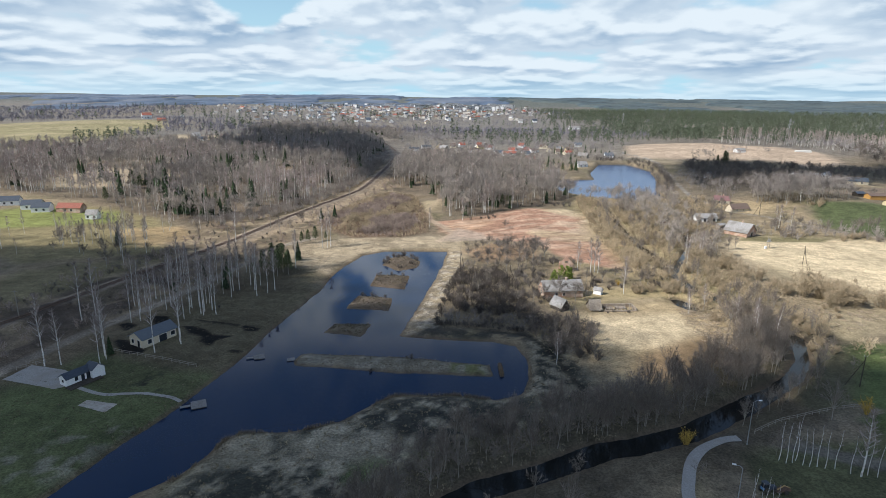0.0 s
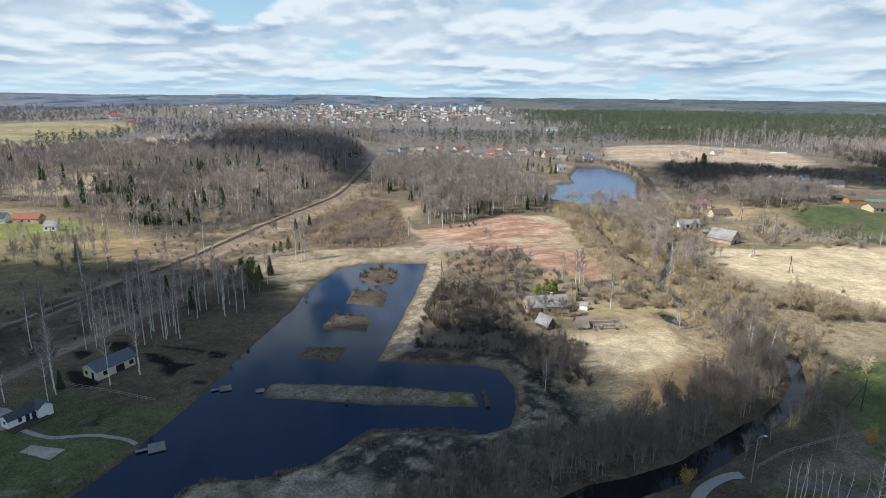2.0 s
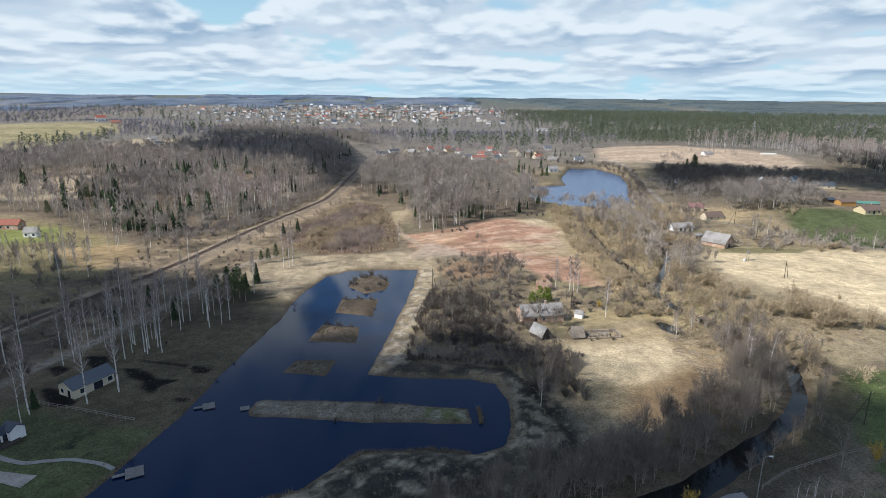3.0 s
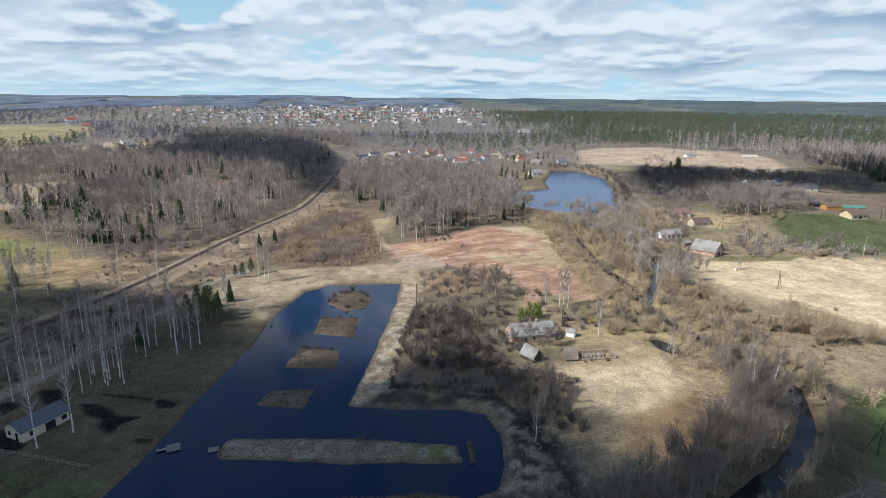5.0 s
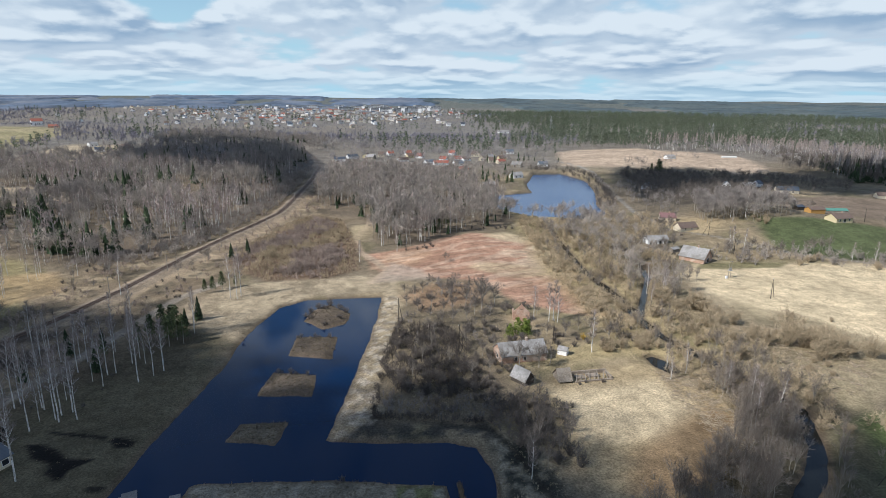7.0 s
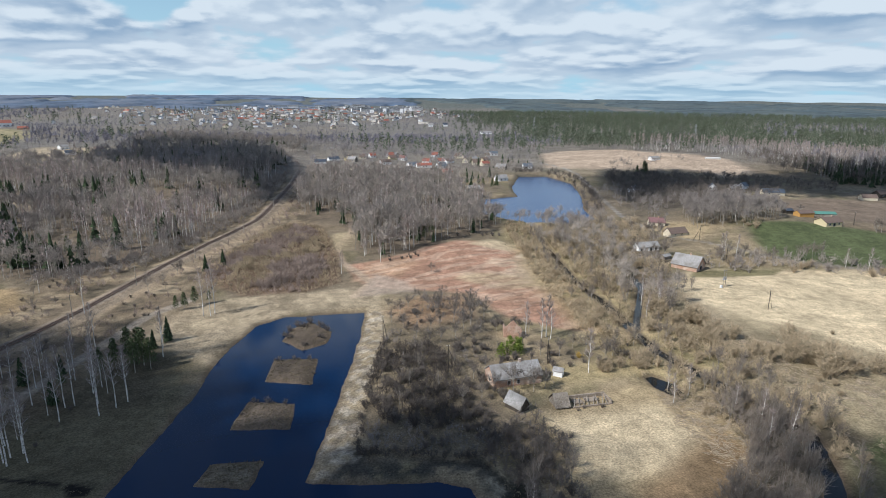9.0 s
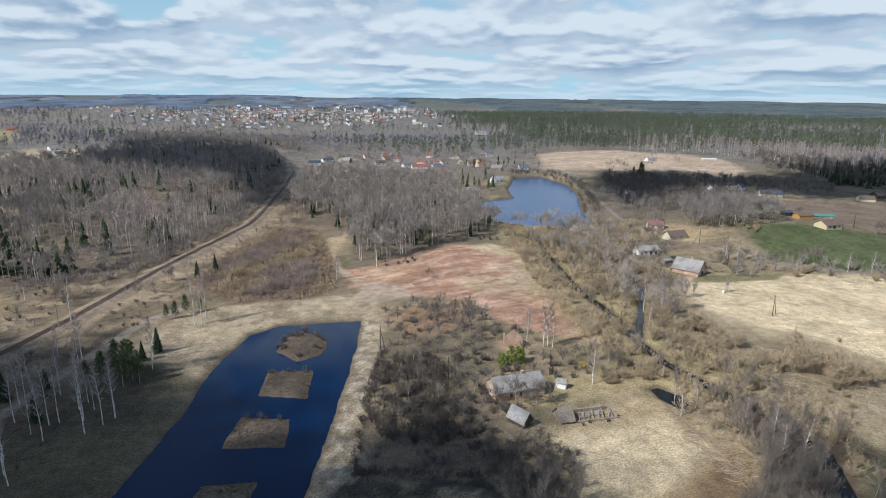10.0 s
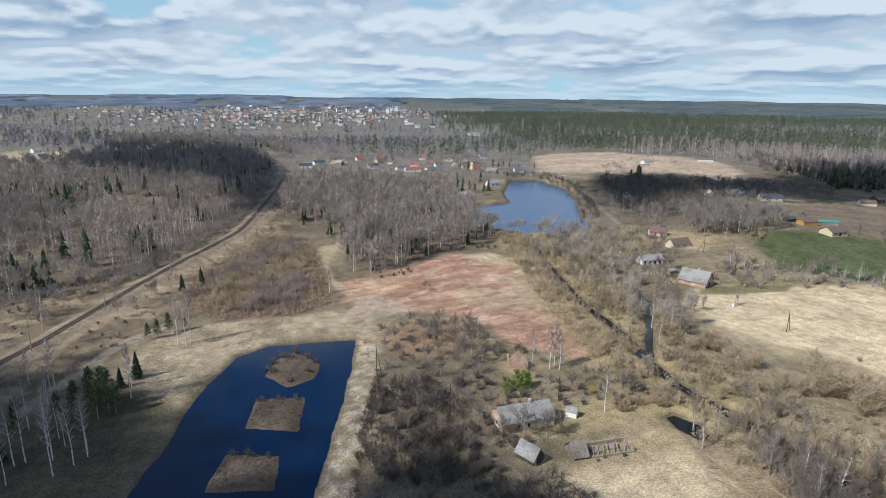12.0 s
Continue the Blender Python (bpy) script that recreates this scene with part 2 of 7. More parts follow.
class Shape:
    """Collects faces, each with a material slot, and makes one mesh."""

    def __init__(self):
        self.v, self.f, self.m = [], [], []

    def face(self, pts, slot=0):
        n = len(self.v)
        self.v += [tuple(p) for p in pts]
        self.f.append(tuple(range(n, n + len(pts))))
        self.m.append(slot)

    def box(self, x0, y0, z0, x1, y1, z1, slot=0):
        n = len(self.v)
        self.v += [(x0, y0, z0), (x1, y0, z0), (x1, y1, z0), (x0, y1, z0), (x0, y0, z1), (x1, y0, z1), (x1, y1, z1), (x0, y1, z1)]
        for q in ((0, 3, 2, 1), (4, 5, 6, 7), (0, 1, 5, 4), (1, 2, 6, 5), (2, 3, 7, 6), (3, 0, 4, 7)):
            self.f.append(tuple(n + i for i in q))
            self.m.append(slot)
        return self

    def tube(self, pts, radii, sides=5, slot=0):
        pts = [Vector(p) for p in pts]
        n = len(self.v)
        for i, p in enumerate(pts):
            d = (pts[min(i + 1, len(pts) - 1)] - pts[max(i - 1, 0)]).normalized()
            a = d.orthogonal().normalized()
            b = d.cross(a)
            for k in range(sides):
                w = 2 * math.pi * k / sides
                self.v.append(tuple(p + (a * math.cos(w) + b * math.sin(w)) * radii[i]))
        for i in range(len(pts) - 1):
            for k in range(sides):
                k2 = (k + 1) % sides
                self.f.append((n + i * sides + k, n + i * sides + k2, n + (i + 1) * sides + k2, n + (i + 1) * sides + k))
                self.m.append(slot)
        return self

    def sliver(self, p, d, w, slot=0):
        """A thin pointed twig from p along d."""
        p, d = Vector(p), Vector(d)
        a = d.orthogonal().normalized()
        a = Matrix.Rotation(random.uniform(0, 6.28), 3, d.normalized()) @ a * w * 0.5
        self.face((p - a, p + a, p + d), slot)

    def mesh(self, name, mats):
        me = bpy.data.meshes.new(name)
        me.from_pydata(self.v, [], self.f)
        for m in mats:
            me.materials.append(m)
        me.polygons.foreach_set("material_index", self.m)
        me.update()
        return me

    def triangles(self):
        v, f, m = np.array(self.v, float), [], []
        for q, s in zip(self.f, self.m):
            for i in range(1, len(q) - 1):
                f.append((q[0], q[i], q[i + 1]))
                m.append(s)
        return v, np.array(f, int), np.array(m, int)


def thing(name, x, y, z, rz=0.0, label="", category="", group="", kind=""):
    ob = new(name)
    ob.matrix_basis = pose(x, y, z, 0, 0, rz)
    return tagged(ob, label, category, group, kind)


def part(name, shape, mats, parent, label=""):
    ob = new(name, shape.mesh(name, mats if isinstance(mats, (list, tuple)) else [mats]))
    ob.parent = parent
    if label:
        ob["label"] = label
    return ob


def tri_mesh(name, v, f, slots, mats):
    me = bpy.data.meshes.new(name)
    me.vertices.add(len(v))
    me.vertices.foreach_set("co", np.asarray(v, np.float32).ravel())
    me.loops.add(f.size)
    me.loops.foreach_set("vertex_index", f.astype(np.int32).ravel())
    me.polygons.add(len(f))
    me.polygons.foreach_set("loop_start", np.arange(0, f.size, 3, dtype=np.int32))
    for m in mats:
        me.materials.append(m)
    me.polygons.foreach_set("material_index", np.asarray(slots, np.int32))
    me.update(calc_edges=True)
    return me


def scatter(name, templates, rows, mats, label, category):
    """Many plants as one mesh: rows of x, y, z, scale, turn, template."""
    rows = np.asarray(rows, float)
    vs, fs, ms, n = [], [], [], 0
    for k, (tv, tf, tm) in enumerate(templates):
        r = rows[rows[:, 5].astype(int) % len(templates) == k]
        if not len(r):
            continue
        c, s = np.cos(r[:, 4])[:, None], np.sin(r[:, 4])[:, None]
        x = (tv[None, :, 0] * c - tv[None, :, 1] * s) * r[:, 3:4] + r[:, 0:1]
        y = (tv[None, :, 0] * s + tv[None, :, 1] * c) * r[:, 3:4] + r[:, 1:2]
        z = tv[None, :, 2] * r[:, 3:4] + r[:, 2:3]
        vs.append(np.stack([x, y, z], -1).reshape(-1, 3))
        off = n + np.arange(len(r)) * len(tv)
        fs.append((tf[None] + off[:, None, None]).reshape(-1, 3))
        ms.append(np.tile(tm, len(r)))
        n += len(r) * len(tv)
    me = tri_mesh(name, np.concatenate(vs), np.concatenate(fs), np.concatenate(ms), mats)
    return tagged(new(name, me), label, category, kind="stuff")


# ---- the lie of the land ----
POND = [(-82, 80), (-75, 96), (-71, 111), (-64, 133), (-59, 155), (-55, 186), (-49, 216), (-46, 247), (-39, 273), (-29, 281), (2, 282), (-1, 253), (-5, 225), (-10, 199), (-14, 175), (0, 172), (16, 171), (23, 168), (25, 158), (24, 147), (21, 138), (14, 135), (3, 137), (-12, 137), (-18, 131), (-24, 124), (-34, 119), (-46, 119), (-49, 116), (-50, 110), (-53, 103), (-60, 96), (-62, 80)]
ISLANDS = [
    [(-39, 177), (-37, 186), (-24, 185), (-26, 174)],
    [(-35, 200), (-33, 215), (-19, 212), (-19, 198)],
    [(-30, 226), (-29, 242), (-14, 241), (-15, 222)],
    [(-28, 257), (-25, 269), (-19, 275), (-10, 264), (-12, 253), (-20, 248)],
    [(-43, 155), (-42, 161), (-31, 161), (-10, 159), (14, 155), (15, 147), (-13, 149), (-42, 153)],
]
LAKE = [(100, 540), (144, 556), (150, 600), (180, 682), (213, 689), (221, 627), (201, 549), (179, 490), (173, 451), (146, 437), (110, 447), (96, 470)]
RIVER = [(122, 450), (114, 400), (108, 352), (105, 329), (103, 305), (104, 284), (104, 265), (102, 248), (102, 231), (106, 216), (110, 203), (112, 190), (115, 176), (107, 159), (98, 148), (88, 140), (71, 129), (57, 120), (44, 115), (36, 113), (21, 105), (8, 99), (-2, 92), (-10, 60)]
BROOK = [(140, 330), (134, 312), (130, 298), (119, 278), (110, 262), (104, 250)]
POOL = [(88, 213), (91, 214), (95, 208), (95, 202), (91, 201), (88, 207)]
FOREST_W = [(-560, 540), (-345, 432), (-275, 402), (-228, 386), (-190, 358), (-162, 344), (-142, 341), (-130, 346), (-118, 362), (-106, 384), (-98, 420), (-91, 460), (-82, 520), (-80, 600), (-82, 700), (-84, 880), (-310, 860), (-430, 770), (-600, 725)]
WOOD_C = [(-4, 378), (-2, 430), (-35, 470), (-48, 540), (-42, 660), (25, 680), (95, 640), (92, 540), (98, 430), (70, 402), (48, 384), (24, 362), (8, 362)]
SCRUB = [(-74, 338), (-72, 372), (-58, 427), (-42, 460), (-22, 440), (-10, 370), (-8, 320), (-22, 309), (-50, 307), (-60, 318)]
FARF = [(225, 720), (262, 860), (300, 890), (392, 880), (405, 820), (450, 795), (472, 740), (448, 655), (400, 620), (370, 675), (305, 685)]
HILL_FIELD = [(-950, 840), (-640, 745), (-560, 775), (-500, 900), (-490, 1000), (-500, 1090), (-560, 1180), (-850, 1260), (-1000, 1100)]
CLEARING = [(-350, 560), (-330, 600), (-270, 600), (-238, 520), (-248, 455), (-300, 440), (-335, 500)]
PATCH = [(-440, 800), (-320, 800), (-330, 930), (-430, 950)]
RAIL = [(-224, 0), (-192, 60), (-166, 120), (-142, 180), (-131, 222), (-123, 248), (-110, 287), (-103, 318), (-94, 362), (-85, 398), (-75, 434), (-67, 465), (-63, 530), (-59, 640), (-60, 740), (-72, 820), (-110, 950)]


def value_noise(x, y, scale, seed=0):
    """Smooth lattice noise, 0 to 1, over arrays."""
    x, y = np.asarray(x, float) / scale + 1000.5, np.asarray(y, float) / scale + 1000.5
    i, j = np.floor(x).astype(np.int64), np.floor(y).astype(np.int64)
    u, w = x - i, y - j
    u, w = u * u * (3 - 2 * u), w * w * (3 - 2 * w)

    def h(a, b):
        k = (a * 374761393 + b * 668265263 + seed * 1442695041) & 0xFFFFFFFF
        k = ((k ^ (k >> 13)) * 1274126177) & 0xFFFFFFFF
        return ((k ^ (k >> 16)) & 0xFFFF) / 65535.0

    return (h(i, j) * (1 - u) + h(i + 1, j) * u) * (1 - w) + (h(i, j + 1) * (1 - u) + h(i + 1, j + 1) * u) * w


def fractal(x, y, scale, seed=0, octaves=4):
    t, a, s = 0.0, 0.5, 0.0
    for k in range(octaves):
        t, s = t + a * value_noise(x, y, scale / 2 ** k, seed + k), s + a
        a *= 0.5
    return t / s


def to_line(x, y, pts):
    """Distance from arrays of places to a broken line."""
    best = np.full(np.shape(x), 1e9)
    for (ax, ay), (bx, by) in zip(pts[:-1], pts[1:]):
        dx, dy = bx - ax, by - ay
        k = np.clip(((x - ax) * dx + (y - ay) * dy) / (dx * dx + dy * dy), 0, 1)
        best = np.minimum(best, np.hypot(x - ax - k * dx, y - ay - k * dy))
    return best


def inside(x, y, poly):
    r = np.zeros(np.shape(x), bool)
    for (ax, ay), (bx, by) in zip(poly, poly[1:] + poly[:1]):
        if ay == by:
            continue
        r ^= ((ay > y) != (by > y)) & (x < (bx - ax) * (y - ay) / (by - ay) + ax)
    return r


def depth_in(x, y, poly):
    """Signed distance, positive inside."""
    d = to_line(x, y, poly + poly[:1])
    return np.where(inside(x, y, poly), d, -d)


def step(v, lo, hi):
    t = np.clip((v - lo) / (hi - lo), 0, 1)
    return t * t * (3 - 2 * t)


def water_depth(x, y):
    """Signed distance into any water, with uneven banks."""
    wob = (fractal(x, y, 9, 5) - 0.5) * 2.4
    d = depth_in(x, y, POND) + wob * 0.7
    for isl in ISLANDS:
        d = np.minimum(d, -(depth_in(x, y, isl) + wob * 0.6))
    d = np.maximum(d, depth_in(x, y, LAKE) + wob)
    width = np.interp(y, [110, 160, 200, 240], [3.0, 2.2, 2.0, 1.6]) + 1.2 * (fractal(x, y, 40, 9) - 0.5)
    d = np.maximum(d, depth_in(x, y, POOL) + wob * 0.4)
    d = np.maximum(d, 1.3 - to_line(x, y, BROOK) + wob * 0.5)
    return np.maximum(d, width - to_line(x, y, RIVER) + wob * 0.8)


def land(x, y):
    """Height of the ground without its banks."""
    z = np.interp(y, [-4000, 0, 480, 900, 1300, 2700, 4700], [30, 0.9, 0.9, 4, 9, 25, 70])
    z = z + 11 * np.exp(-(((x - 430) / 190) ** 2 + ((y - 800) / 170) ** 2))
    z = z + 7 * np.exp(-(((x - 265) / 60) ** 2 + ((y - 420) / 60) ** 2))
    z = z + 3 * np.exp(-(((x - 330) / 90) ** 2 + ((y - 400) / 80) ** 2))
    z = z + 17 * np.exp(-(((x + 620) / 260) ** 2 + ((y - 1180) / 260) ** 2))
    z = z + 12 * np.exp(-(((x + 230) / 170) ** 2 + ((y - 980) / 110) ** 2))
    z = z + 5 * np.exp(-(((x + 330) / 110) ** 2 + ((y - 420) / 110) ** 2))
    z = z + 4 * np.exp(-(((x - 60) / 60) ** 2 + ((y - 480) / 80) ** 2))
    z = z + 2.0 * np.exp(-(((x - 50) / 28) ** 2 + ((y - 360) / 30) ** 2))
    z = z + 14 * step(y, 780, 1200) * step(x, 100, 400) * (fractal(x, y, 330, 33, 3) - 0.45)
    far = step(y, 900, 3000)
    return z + far * 26 * (fractal(x, y, 900, 31, 3) - 0.5)


def height(x, y):
    x, y = np.asarray(x, float), np.asarray(y, float)
    near = step(-y, -900, -500)
    z = land(x, y) + near * ((fractal(x, y, 30, 2) - 0.5) * 0.8 + (fractal(x, y, 5, 3) - 0.5) * 0.35)
    bank = to_line(x, y, RAIL)
    z = z + 1.2 * step(-bank, -7, -3)
    d = water_depth(x, y)
    return np.where(d > -5, z * step(-d, 0, 5) ** 0.6 - np.clip(d, 0, 4) * 0.45 + np.where(d > 0, -0.03, 0.0), z)


def spread_axis(lo, hi, fine_lo, fine_hi, fine_step, growth):
    a = list(np.arange(fine_lo, fine_hi, fine_step))
    s, v = fine_step, a[-1]
    while v < hi:
        s *= growth
        v += s
        a.append(min(v, hi))
    s, v = fine_step, a[0]
    while v > lo:
        s *= growth
        v -= s
        a.insert(0, max(v, lo))
    return np.array(a)


gx = spread_axis(-4900, 4900, -125, 160, 0.95, 1.04)
gy = spread_axis(-3000, 4950, 90, 330, 0.95, 1.028)
GX, GY = np.meshgrid(gx, gy)
GZ = height(GX, GY)


def hz(x, y):
    """Height of the ground sheet itself at one place."""
    i = min(max(int(np.searchsorted(gx, x)) - 1, 0), len(gx) - 2)
    j = min(max(int(np.searchsorted(gy, y)) - 1, 0), len(gy) - 2)
    u, w = (x - gx[i]) / (gx[i + 1] - gx[i]), (y - gy[j]) / (gy[j + 1] - gy[j])
    return float((GZ[j, i] * (1 - u) + GZ[j, i + 1] * u) * (1 - w) + (GZ[j + 1, i] * (1 - u) + GZ[j + 1, i + 1] * u) * w)


STRAW, PALE, DULL = (0.38, 0.30, 0.18), (0.52, 0.43, 0.285), (0.20, 0.165, 0.115)
GREEN, LUSH, OLIVE = (0.105, 0.12, 0.05), (0.088, 0.11, 0.048), (0.17, 0.155, 0.08)
SOIL, LITTER, GRAVEL = (0.375, 0.225, 0.155), (0.20, 0.155, 0.105), (0.37, 0.335, 0.28)
BROWN_GRASS, DARK_EARTH = (0.22, 0.15, 0.085), (0.07, 0.055, 0.045)
tint = np.empty(GX.shape + (3,))
n1, n2 = fractal(GX, GY, 60, 11), fractal(GX, GY, 14, 12)
tint[:] = np.array(DULL)
wobble = (n2 - 0.5) * 10


def paint(mask, color, amount=1.0):
    global tint
    w = (np.clip(mask, 0, 1) * amount)[..., None]
    tint = tint * (1 - w) + np.array(color) * w


def window(pts, margin):
    """The rows and columns of the sheet round some places."""
    xs, ys = [p[0] for p in pts], [p[1] for p in pts]
    i0, i1 = np.searchsorted(gx, [min(xs) - margin, max(xs) + margin])
    j0, j1 = np.searchsorted(gy, [min(ys) - margin, max(ys) + margin])
    return slice(j0, j1), slice(i0, i1)


def area(poly, soft=3.0, rough=1.0):
    out, w = np.zeros(GX.shape), window(poly, soft + 8)
    out[w] = step(depth_in(GX[w], GY[w], poly) + wobble[w] * rough * 0.4, -soft / 2, soft / 2)
    return out


def strip(line, half, soft=1.0):
    out, w = np.zeros(GX.shape), window(line, half + soft + 3)
    out[w] = step(half - to_line(GX[w], GY[w], line) + wobble[w] * 0.06, -soft / 2, soft / 2)
    return out


paint(step(n1, 0.5, 0.62), STRAW, 0.4)
paint(step(n2, 0.52, 0.66), OLIVE, 0.5)
paint(step(-n1, -0.42, -0.3), LITTER, 0.7)
# west bank lawn, dull green and brown
paint(area([(-125, 120), (-100, 240), (-55, 262), (-50, 215), (-58, 150), (-70, 110)], 10), (0.112, 0.10, 0.062), 0.85)
paint(area([(-120, 60), (-118, 140), (-64, 136), (-70, 100)], 6), (0.10, 0.122, 0.052), 0.9)
paint(area([(-112, 140), (-104, 158), (-80, 150), (-60, 146), (-66, 128)], 6), (0.105, 0.12, 0.055), 0.8)
paint(area([(-110, 205), (-60, 215), (-57, 262), (-92, 262)], 10), (0.10, 0.084, 0.056), 0.8)
# straw round the head of the pond
paint(area([(-75, 262), (-50, 240), (-40, 275), (-25, 285), (3, 286), (2, 250), (9, 255), (9, 300), (-2, 312), (-50, 304), (-90, 292)], 6), (0.42, 0.345, 0.235), 0.9)
paint(area([(-75, 262), (-50, 240), (-40, 275), (-25, 285), (3, 286), (9, 300), (-2, 312), (-50, 304), (-90, 292)], 6) * step(fractal(GX, GY, 7, 79), 0.54, 0.64), (0.19, 0.155, 0.105), 0.6)
# east bank strip, its straw toned down a little for cloud shade
paint(area([(-15, 174), (-10, 199), (-5, 225), (0, 262), (8, 262), (4, 225), (-1, 200), (0, 182), (-4, 174)], 4), (0.31, 0.255, 0.17), 0.9)
BANK_E = [(-15, 174), (-10, 199), (-5, 225), (0, 262), (3, 282), (10, 282), (7, 245), (4, 225), (-1, 200), (0, 184), (-4, 174)]
paint(area(BANK_E, 3) * step(fractal(GX, GY, 1.8, 35, 2), 0.5, 0.6), (0.43, 0.39, 0.325), 0.6)
paint(area(BANK_E, 3) * step(fractal(GX, GY, 2.2, 36, 2), 0.55, 0.64), (0.12, 0.10, 0.08), 0.55)
# rough ground south and east of the pond, straw over dark mats of weed
ROUGH = [(-52, 90), (-46, 120), (-20, 132), (22, 136), (27, 170), (40, 172), (40, 140), (52, 128), (40, 118), (20, 108), (-5, 95)]
rough = area(ROUGH, 8)
MATS = [(-18, 124), (-13, 134), (0, 136), (10, 131), (16, 120), (10, 111), (0, 112), (-10, 116)]
TURF = [(-25, 103), (-16, 108), (0, 111), (2, 103), (-9, 100), (-20, 99)]
paint(rough, (0.26, 0.235, 0.175), 0.9)
paint(rough * step(fractal(GX, GY, 3, 20), 0.5, 0.6), (0.40, 0.36, 0.27), 0.6)
paint(rough * step(fractal(GX, GY, 26, 22), 0.40, 0.50) * step(fractal(GX, GY, 3, 21), 0.40, 0.54), (0.045, 0.048, 0.04), 0.95)
paint(area(MATS, 7) * step(fractal(GX, GY, 2.6, 30), 0.34, 0.5), (0.035, 0.037, 0.034), 0.92)
paint(area(TURF, 6) * step(fractal(GX, GY, 5, 32), 0.36, 0.52), (0.095, 0.13, 0.045), 0.85)
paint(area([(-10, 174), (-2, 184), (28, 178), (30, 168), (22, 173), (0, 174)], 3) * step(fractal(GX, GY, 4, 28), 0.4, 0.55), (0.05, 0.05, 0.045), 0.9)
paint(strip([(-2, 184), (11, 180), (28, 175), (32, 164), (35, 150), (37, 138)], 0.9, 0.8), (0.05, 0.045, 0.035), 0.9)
# farm meadow, pale, with a brown rim and littered east side
paint(area([(44, 196), (96, 214), (102, 180), (92, 160), (70, 140), (48, 146), (44, 165)], 8), STRAW, 0.9)
paint(area([(48, 192), (84, 196), (88, 178), (70, 164), (50, 168)], 10), PALE, 0.9)
paint(area([(60, 160), (92, 182), (98, 168), (84, 150), (66, 142), (52, 146)], 8), BROWN_GRASS, 0.85)
paint(area([(36, 206), (96, 214), (94, 226), (70, 224), (40, 222)], 8), (0.33, 0.27, 0.15), 0.9)
paint(area([(86, 200), (98, 206), (102, 168), (94, 160), (90, 180)], 6) * step(n2, 0.4, 0.6), OLIVE, 0.9)
# shrubby plot between the pond and the farm, brown darkened for cloud shade
paint(area([(0, 180), (6, 240), (14, 290), (50, 300), (48, 240), (36, 200), (40, 178)], 6), (0.17, 0.14, 0.098), 0.9)
paint(area([(10, 280), (24, 296), (48, 298), (44, 270), (20, 262)], 10), (0.36, 0.23, 0.14), 0.6)
# east field
paint(area([(150, 304), (167, 316), (212, 312), (262, 305), (420, 260), (420, 120), (192, 182), (160, 222), (142, 262), (146, 285)], 16), (0.60, 0.495, 0.325), 0.97)
paint(area([(150, 304), (167, 316), (212, 312), (262, 305), (420, 260), (420, 120), (190, 215), (170, 250), (152, 282)], 7) * step(fractal(GX, GY * 2.0, 30, 23), 0.52, 0.62), (0.53, 0.43, 0.28), 0.6)
paint(area([(160, 308), (170, 318), (215, 314), (205, 306)], 3), OLIVE, 0.9)
# lawns in the south-east
paint(area([(100, 118), (112, 148), (124, 168), (190, 150), (190, 90), (120, 90)], 5), (0.10, 0.125, 0.05), 0.85)
paint(area([(60, 60), (64, 112), (84, 116), (108, 118), (130, 60)], 5), (0.11, 0.115, 0.055), 0.85)
# east house lawn and ploughland
paint(area([(228, 345), (252, 395), (290, 395), (330, 372), (380, 300), (262, 308), (232, 325)], 8), LUSH, 0.95)
paint(area([(285, 432), (300, 470), (404, 515), (470, 470), (470, 380), (345, 396), (320, 415)], 8), (0.20, 0.155, 0.115), 0.95)
paint(area([(180, 395), (205, 425), (240, 430), (225, 390), (205, 372)], 8), STRAW, 0.9)
# the sunlit far fields
paint(area([(225, 720), (262, 860), (300, 890), (392, 880), (405, 820), (450, 795), (472, 740), (448, 655), (400, 620), (370, 675), (305, 685)], 14), (0.44, 0.345, 0.255), 0.97)
paint(area([(250, 560), (300, 660), (390, 600), (420, 560), (330, 540)], 14), (0.26, 0.20, 0.13), 0.9)
# turned brown field
BROWN = [(-3, 330), (-5, 349), (10, 356), (31, 368), (59, 388), (77, 384), (95, 366), (106, 347), (97, 300), (97, 277), (100, 255), (98, 240), (79, 252), (58, 268), (49, 296), (25, 306), (5, 312)]
paint(area(BROWN, 5), SOIL, 0.97)
paint(area(BROWN, 5) * step(fractal(GX + GY * 0.6, GY * 0.4 - GX * 0.2, 16, 24), 0.5, 0.62), (0.48, 0.32, 0.215), 0.6)
paint(area([(-2, 322), (4, 350), (28, 362), (30, 345), (18, 322)], 6), (0.42, 0.28, 0.18), 0.7)
paint(area([(46, 318), (52, 328), (90, 322), (94, 304), (62, 302)], 6), (0.46, 0.37, 0.24), 0.8)
paint(area([(84, 352), (95, 366), (106, 350), (100, 310), (95, 312), (94, 335)], 4), (0.64, 0.53, 0.42), 0.97)
paint(area(BROWN, 4) * step(fractal(GX * 0.25 + GY * 0.1, GY * 1.2 - GX * 0.5, 4, 77), 0.5, 0.62), (0.56, 0.42, 0.31), 0.5)
paint(area(BROWN, 4) * step(fractal(GX * 0.25 + GY * 0.1, GY * 1.2 - GX * 0.5, 5, 78), 0.56, 0.64), (0.23, 0.135, 0.095), 0.4)
paint(area([(60, 330), (70, 350), (92, 345), (96, 318), (80, 316)], 8) * step(fractal(GX * 0.5 + GY * 0.2, GY, 7, 76), 0.45, 0.6), (0.50, 0.39, 0.28), 0.8)
paint(area([(64, 380), (80, 392), (98, 372), (84, 364)], 5), PALE, 0.8)
paint(area([(84, 262), (94, 276), (101, 262), (98, 246), (92, 252)], 3), (0.46, 0.37, 0.28), 0.85)
